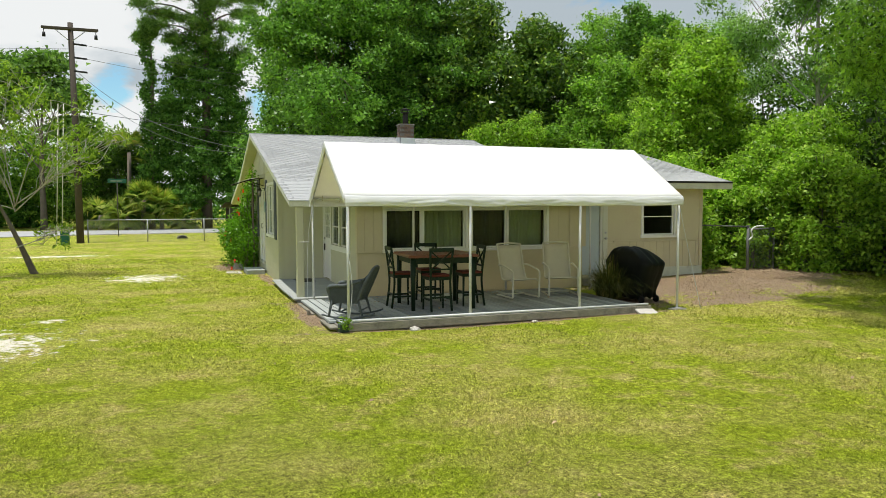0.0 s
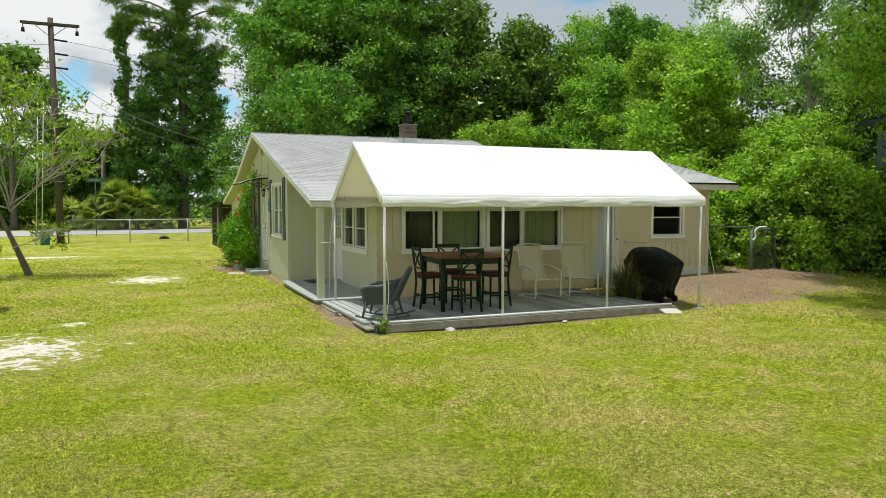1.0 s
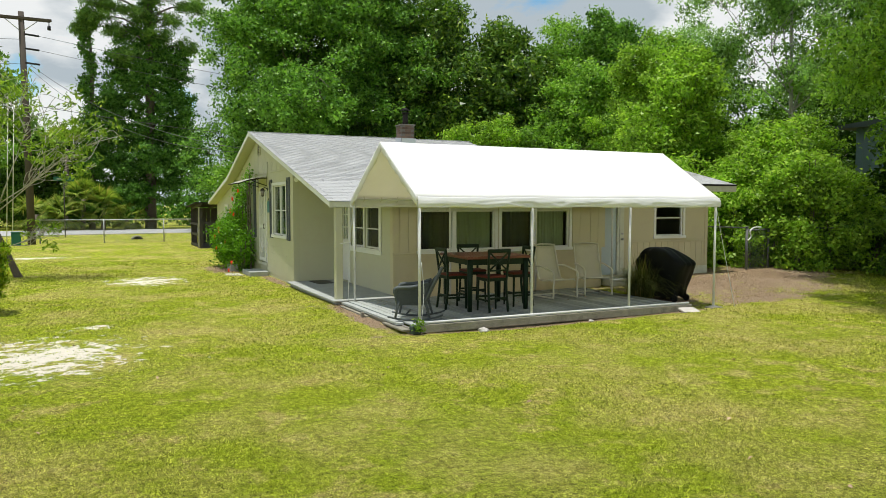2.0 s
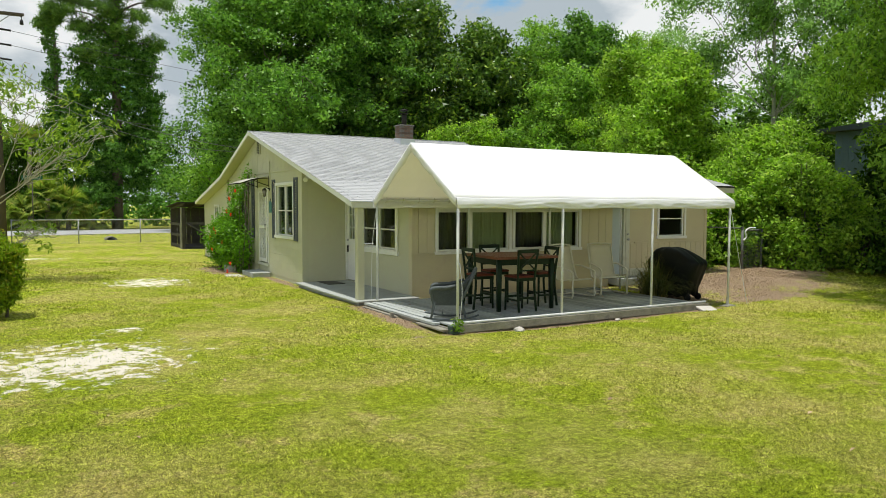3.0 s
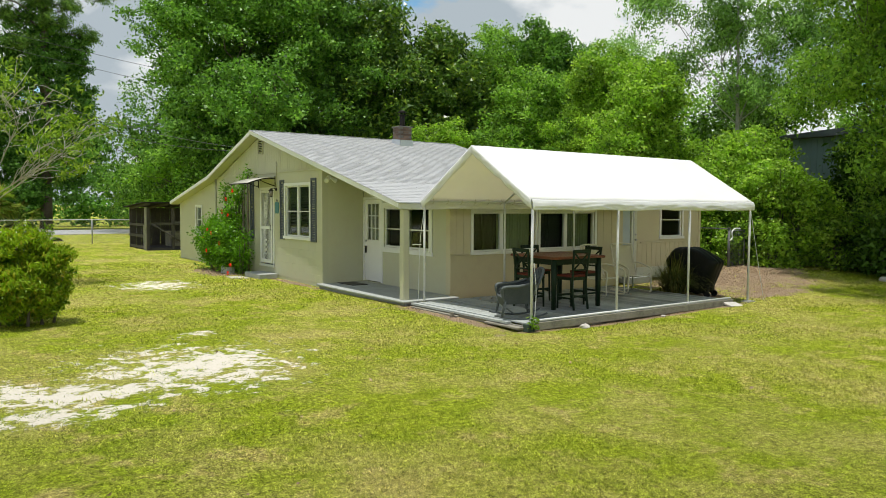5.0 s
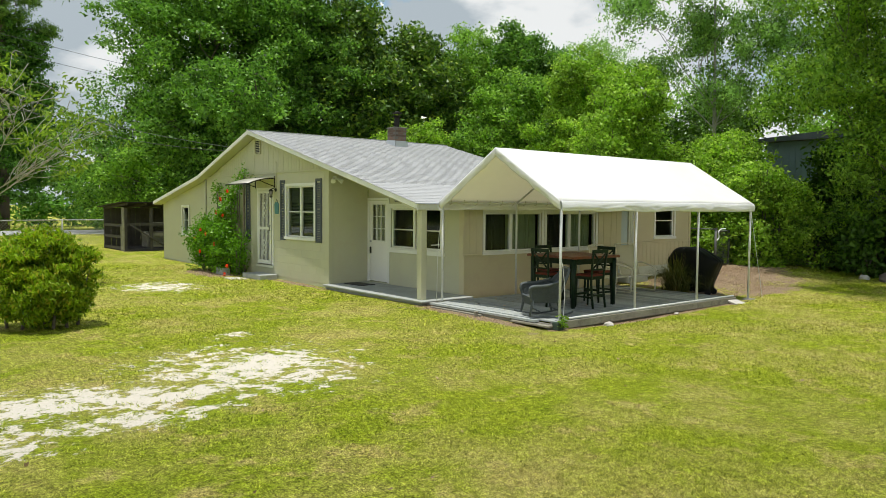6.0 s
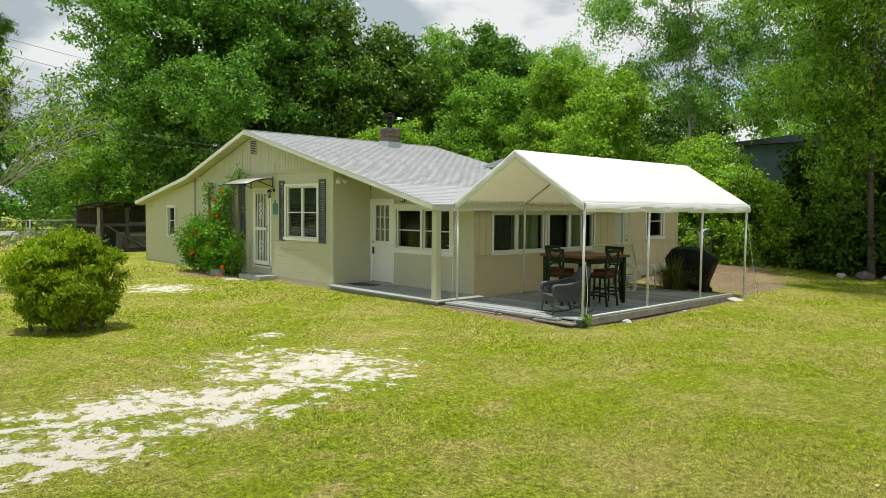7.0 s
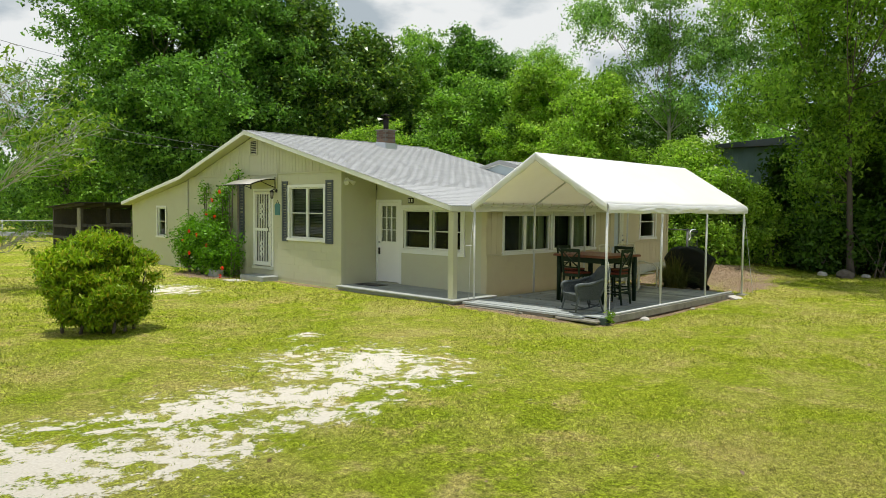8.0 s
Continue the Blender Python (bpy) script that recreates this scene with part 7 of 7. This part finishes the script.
def palm(label, x, y, trunk, size, seed, droop=0.5, count=22):
    """A fan palm: fronds of many narrow blades."""
    rng = np.random.default_rng(seed)
    ob = thing("palm", label, "palm", group="palms by the road")
    z = G(x, y)
    part("trunk", tubes(([(x, y, z - 0.1), (x + 0.1, y, z + trunk)], [0.17, 0.14])), MAT["bark"], ob)
    vs, fs = [], []
    for k in range(count):
        a, e = rng.uniform(0, 2 * math.pi), rng.uniform(-0.5, 1.2)
        way = np.array([math.cos(a) * math.cos(e), math.sin(a) * math.cos(e), math.sin(e)])
        side = np.array([-math.sin(a), math.cos(a), 0])
        hub = np.array([x, y, z + trunk]) + way * size * 0.5
        for b in range(-7, 8):
            t = b / 7 * 1.15
            d = way * math.cos(t) + side * math.sin(t)
            tip = hub + d * size * 0.6 + np.array([0, 0, -droop * size * 0.3 * abs(t)])
            w = np.cross(d, side + way * 0.3)
            w = side * 0.03 * size * math.cos(t) - way * 0.03 * size * math.sin(t)
            i = len(vs)
            vs += [hub - w * 0.3, hub + d * size * 0.3 + w, tip, hub + d * size * 0.3 - w]
            fs.append((i, i + 1, i + 2, i + 3))
    array_mesh("fronds", np.array(vs), np.array(fs), MAT["palm"], ob)
    return ob


palm("cabbage palm with a round head of fronds", -3.5, 60.5, 5.8, 2.0, 61, 0.7, 30)
for k, (px, py, trunk, size) in enumerate(((-1.2, 58.2, 1.6, 1.9), (-3.6, 58.0, 1.0, 1.7), (-5.4, 58.4, 1.1, 1.6), (0.3, 58.6, 0.8, 1.5), (-2.5, 58.4, 2.2, 1.7))):
    palm("low fan palm with some yellowed fronds", px, py, trunk, size, 62 + k, 0.9, 30)
palm("low fan palm in deep shade", 19.2, 8.6, 0.9, 1.3, 75, 0.8)

# the growth across the road stands on the far verge
for ob in list(bpy.data.objects):
    if ob.parent is None and ob.name.split(".")[0] in ("pine_tree", "palm", "roadside_tree"):
        heart = ob.children[0].data.vertices[0].co
        if heart.y > 56 and heart.x < 9:
            ob.matrix_world = Matrix.Translation((-0.27, 0.07, 0.2)) @ Matrix.Scale(1.13, 4) @ Matrix.Translation((0.27, -0.07, -0.2))


# ---- grass blades and chips, too many to count ----
def grass(name, label, count, seed):
    """Blades over the lawn, thinning and broadening with the distance from the lawn's open south-west edge."""
    rng = np.random.default_rng(seed)
    along = rng.uniform(-16, 19, count)
    near, knee, end = 2.4, 5.5, 27.0
    mass = knee - near
    share = mass / (mass + knee * knee * (1 / knee - 1 / end))
    u = rng.uniform(0, 1, count)
    far = np.where(rng.uniform(0, 1, count) < share, near + mass * u, 1 / (1 / knee - u * (1 / knee - 1 / end)))
    x = along * 0.922 + far * 0.387
    y = -along * 0.387 + far * 0.922
    ok = (x < 17.5) & (x > -14)
    tuft = np.sin(x * 6.1 + 3 * np.sin(y * 4.3)) * np.sin(y * 7.3 + 2.6 * np.sin(x * 5.2)) > 0.42
    for cx, cy, rx, ry in SAND:
        d = np.hypot((x - cx) / rx, (y - cy) / ry)
        ok &= (d > 1.0) | (tuft & (rng.uniform(0, 1, count) < 0.75)) | (rng.uniform(0, 1, count) < 0.05 + 0.7 * np.clip(d - 0.55, 0, 1))
    for cx, cy, rx, ry in MULCH:
        d = np.hypot((x - cx) / rx, (y - cy) / ry)
        ok &= (d > 1.05) | (rng.uniform(0, 1, count) < 0.05 + 0.8 * np.clip(d - 0.6, 0, 1))
    ok &= ~((x > 2.0) & (x < 9.2) & (y > 11.8) & (y < 32)) & ~((x > 9.1) & (x < 13) & (y > 15.6))
    ok &= ~((x > 2.0) & (x < 8.6) & (y > 11.58) & (rng.uniform(0, 1, count) < 0.75))
    x, y, far = x[ok], y[ok], far[ok]
    n = len(x)
    z = np.array([ground_z(a, b) for a, b in zip(x, y)]) - 0.004
    p = np.stack([x, y, z], 1)
    a = rng.uniform(0, 2 * math.pi, n)
    big = np.maximum(1.0, far / knee)
    h = 0.028 * big ** 0.4 * rng.uniform(0.4, 1.1, n) * (0.85 + 0.3 * np.sin(x * 1.3 + 2 * np.sin(y * 0.7)))
    lean = rng.normal(size=(n, 2)) * (0.8 * h)[:, None]
    w = np.stack([np.cos(a), np.sin(a), 0 * a], 1) * (0.0042 * big * rng.uniform(0.6, 1.3, n))[:, None]
    v = np.empty((n, 3, 3))
    v[:, 0], v[:, 1] = p - w, p + w
    v[:, 2] = p + np.concatenate([lean, h[:, None]], 1)
    ob = array_mesh(name, v.reshape(-1, 3), np.arange(3 * n).reshape(-1, 3), MAT["grass"])
    return tagged(ob, label, "grass", kind="stuff")


grass("grass", "short mown grass of the lawn, dry in places", 640000, 5)


def chips(count, seed):
    rng = np.random.default_rng(seed)
    pts = []
    for cx, cy, rx, ry in MULCH:
        k = int(count * rx * ry / sum(m[2] * m[3] for m in MULCH))
        a, r = rng.uniform(0, 2 * math.pi, k), np.sqrt(rng.uniform(0, 1.1, k))
        pts.append(np.stack([cx + rx * r * np.cos(a), cy + ry * r * np.sin(a)], 1))
    p = np.concatenate(pts)
    p = p[~((p[:, 0] > DX0) & (p[:, 0] < DX1) & (p[:, 1] > DY0) & (p[:, 1] < DY1 - 0.05))]
    p = p[~((p[:, 1] > Y_S) & (p[:, 0] > X_D) & (p[:, 0] < 12.8))]
    z = np.array([ground_z(a, b) for a, b in p]) + 0.008
    spots = np.concatenate([p, z[:, None]], 1)
    ob = leaves("mulch_chips", spots, np.tile([0, 0, 1.0], (len(p), 1)), 0.023, MAT["chip"], None, rng, slim=0.55, up=1.6)
    return tagged(ob, "brown wood chips and dead leaves of the bed", "mulch", kind="stuff")


chips(42000, 9)
rng = np.random.default_rng(12)
n = 110
p = np.stack([rng.uniform(-8, 14, n), rng.uniform(4, 13, n)], 1)
p = p[~((p[:, 0] > 2) & (p[:, 0] < 8.5) & (p[:, 1] > 11.7))]
spots = np.concatenate([p, np.array([[ground_z(a, b) + 0.022] for a, b in p])], 1)
tagged(leaves("fallen_leaf_litter", spots, np.tile([0, 0, 1.0], (len(p), 1)), 0.05, MAT["chip"], None, rng, slim=0.6, up=1.0), "scattered fallen brown leaves on the lawn", "leaf litter", kind="stuff")


rng = np.random.default_rng(14)
n = 90
p = np.stack([rng.uniform(2.6, 8.2, n), 15.05 - np.abs(rng.normal(size=n)) * 0.9], 1)
p = p[p[:, 1] > 12.0]
spots = np.concatenate([p, np.full((len(p), 1), DZ + 0.012)], 1)
tagged(leaves("fallen_leaf_litter", spots, np.tile([0, 0, 1.0], (len(p), 1)), 0.05, MAT["chip"], None, rng, slim=0.6, up=3.0), "scattered dead leaves on the deck", "leaf litter", kind="stuff")


# ---- planks, blocks, boards, bricks, shingles ----
def piece_mesh(name, sx, sy, sz, material, bevel=0.004):
    bm = boxes((-sx / 2, -sy / 2, -sz / 2, sx / 2, sy / 2, sz / 2), bevel=bevel)
    data = bpy.data.meshes.new(name)
    bm.to_mesh(data)
    bm.free()
    data.materials.append(material)
    return data


def piece(name, data, m, parent):
    ob = new(name, data)
    ob.parent = parent
    ob.matrix_world = m
    return ob


rnd = random.Random(3)
# deck planks
PW = 0.1443
count = int((DX1 - DX0) / PW)
plank_data = piece_mesh("plank", PW - 0.019, DY1 - DY0 + 0.03, 0.03, MAT["plank"])
for i in range(count):
    x = DX0 + PW * (i + 0.5)
    piece("plank", plank_data, pose(x, (DY0 + DY1) / 2 - 0.02 + rnd.uniform(-0.012, 0.012), DZ - 0.016 + rnd.uniform(-0.002, 0.002), rnd.uniform(-0.06, 0.06), rnd.uniform(-0.5, 0.5), rnd.uniform(-0.08, 0.08)), deck)

# painted blocks of the gable wall
BW, BH = 0.405, 0.203
full = piece_mesh("block", 0.014, BW - 0.0018, BH - 0.0055, MAT["wall"], 0.0015)
holes = [(ENTRY[0] - 0.03, ENTRY[1] + 0.03, 0.0, ENTRY[3] + 0.03), (WEST_WIN[0] - 0.1, WEST_WIN[1] + 0.1, WEST_WIN[2] - 0.1, WEST_WIN[3] + 0.1)]
for r in range(14):
    z = 0.22 + BH * (r + 0.5)
    u = Y_P + 0.002 - (BW / 2 if r % 2 else 0)
    while u < BREAK_Y - 0.02:
        spans = [(max(u, Y_P + 0.002), min(u + BW, BREAK_Y - 0.04))]
        for h0, h1, g0, g1 in holes:
            if g0 < z + BH / 2 and z - BH / 2 < g1:
                cut = []
                for a, b in spans:
                    if b <= h0 or a >= h1:
                        cut.append((a, b))
                    else:
                        cut += [s for s in ((a, h0), (h1, b)) if s[1] - s[0] > 0.04]
                spans = cut
        for a, b in spans:
            if b - a < 0.04:
                continue
            data = full if abs(b - a - BW) < 1e-6 else piece_mesh("block", 0.014, b - a - 0.0018, BH - 0.0055, MAT["wall"], 0.0015)
            piece("block", data, pose(X_W + 0.003 + rnd.uniform(-0.0008, 0.0008), (a + b) / 2, z), wall_west)
        u += BW

# vertical boards of the gable
u, BD = Y_P + 0.01, 0.152
while u + BD < BREAK_Y:
    if not (u + BD > 23.33 and u < 23.71):
        top0, top1 = roof_z(u) - 0.145, roof_z(u + BD) - 0.145
        if RIDGE_Y > u and u + BD > RIDGE_Y:
            top0 = top1 = min(top0, top1)
        if min(top0, top1) > 3.2:
            bm = bmesh.new()
            prism(bm, [(X_W + 0.008, u + 0.005, 3.17), (X_W + 0.008, u + BD - 0.005, 3.17), (X_W + 0.008, u + BD - 0.005, top1), (X_W + 0.008, u + 0.005, top0)], (0.011, 0, 0))
            part("board", bm, MAT["wall"], gable)
    u += BD

# siding panels of the south walls: upper boards beside the windows, lower panels of the addition
wall_south = bpy.data.objects["wall_south"]
for a, b in ((X_D + 0.01, 3.62), (3.62, 3.83), (3.83, 4.02), (8.20, 8.42), (8.42, 8.74), (8.74, 8.97), (8.97, 9.2)):
    part("siding_panel", boxes((a + 0.005, Y_S - 0.013, 1.148, b - 0.005, Y_S - 0.002, 2.14), bevel=0.003), MAT["wall_tan"], wall_south)
wall_add = bpy.data.objects["wall_addition"]
u = 9.92
while u < 12.66:
    b = min(u + 0.203, 12.665)
    part("siding_panel", boxes((u + 0.005, Y_A - 0.014, 0.565, b - 0.005, Y_A - 0.002, 1.222), bevel=0.003), MAT["wall_tan"], wall_add)
    u += 0.203

# chimney bricks
brick = piece_mesh("brick", 0.2, 0.014, 0.062, MAT["brick"], 0.003)
for r in range(11):
    z = 4.0 + 0.072 * r
    for side in range(4):
        for k in (-1, 0, 1):
            off = (k + (0.5 if r % 2 else 0)) * 0.212
            if abs(off) > 0.14:
                continue
            m = pose(CHX, CHY, z, 0, 0, 90 * side) @ pose(off, -(CHS - 0.008), 0)
            piece("brick", brick, m, chimney)
part("chimney_cap", boxes((CHX - 0.25, CHY - 0.25, 4.735, CHX + 0.25, CHY + 0.25, 4.775), bevel=0.008), MAT["mortar"], chimney)

# shingles: the courses nearest the eave one by one, the rest joined
TAB, STEP = 0.306, 0.143


def tab_place(x, s, y0, z0, slope):
    c = 1 / math.hypot(1, slope)
    return Vector((x, y0 + s * c, z0 + s * c * slope))


def shingle_roof(parent, x0, x1, y0, z0, y1, z1, single):
    slope = (z1 - z0) / (y1 - y0)
    length = math.hypot(y1 - y0, z1 - z0)
    tilt = math.degrees(math.atan(slope))
    data = piece_mesh("shingle", TAB - 0.007, STEP + 0.02, 0.004, MAT["shingle"], 0)
    bm_v, bm_f = [], []
    made = 0
    corner = [(a, b, c) for c in (-0.5, 0.5) for a, b in ((-0.5, -0.5), (0.5, -0.5), (0.5, 0.5), (-0.5, 0.5))]
    quads = [(3, 2, 1, 0), (4, 5, 6, 7), (0, 1, 5, 4), (1, 2, 6, 5), (2, 3, 7, 6), (3, 0, 4, 7)]
    row = 0
    while row * STEP < length - 0.05:
        u = x0 - (TAB / 2 if row % 2 else 0) + rnd.uniform(-0.01, 0.01)
        while u < x1:
            a, b = max(u, x0), min(u + TAB, x1)
            u += TAB
            if b - a < 0.05:
                continue
            p = tab_place((a + b) / 2, (row + 0.5) * STEP, y0, z0, slope)
            m = pose(p.x, p.y, p.z, tilt, 0, 0) @ pose(0, 0, 0.007 + rnd.uniform(0, 0.0015), -1.75 + rnd.uniform(-0.2, 0.15), 0, rnd.uniform(-0.5, 0.5))
            if made < single and b - a > TAB - 0.01:
                piece("shingle", data, m, parent)
                made += 1
            else:
                n = len(bm_v)
                bm_v += [m @ Vector((c[0] * (b - a - 0.007), c[1] * (STEP + 0.02), c[2] * 0.004)) for c in corner]
                bm_f += [tuple(n + i for i in q) for q in quads]
        row += 1
    ob = array_mesh("shingles", np.array([tuple(v) for v in bm_v]), np.array(bm_f), MAT["shingle_joined"], parent)
    return tagged(ob, kind="stuff")


shingle_roof(roof, RX0 - 0.045, RX1, EAVE_Y - 0.03, EAVE_Z, RIDGE_Y - 0.02, RIDGE_Z, 300)
shingle_roof(addition_roof, AX0, AX1, AE_Y - 0.03, AE_Z, AR_Y - 0.02, AR_Z, 120)
for i in range(25):
    part("ridge_cap", boxes((RX0 + 0.3 * i, RIDGE_Y - 0.11, RIDGE_Z - 0.012, RX0 + 0.3 * i + 0.31, RIDGE_Y + 0.11, RIDGE_Z + 0.014 + 0.002 * (i % 2)), bevel=0.004), MAT["shingle"], roof)
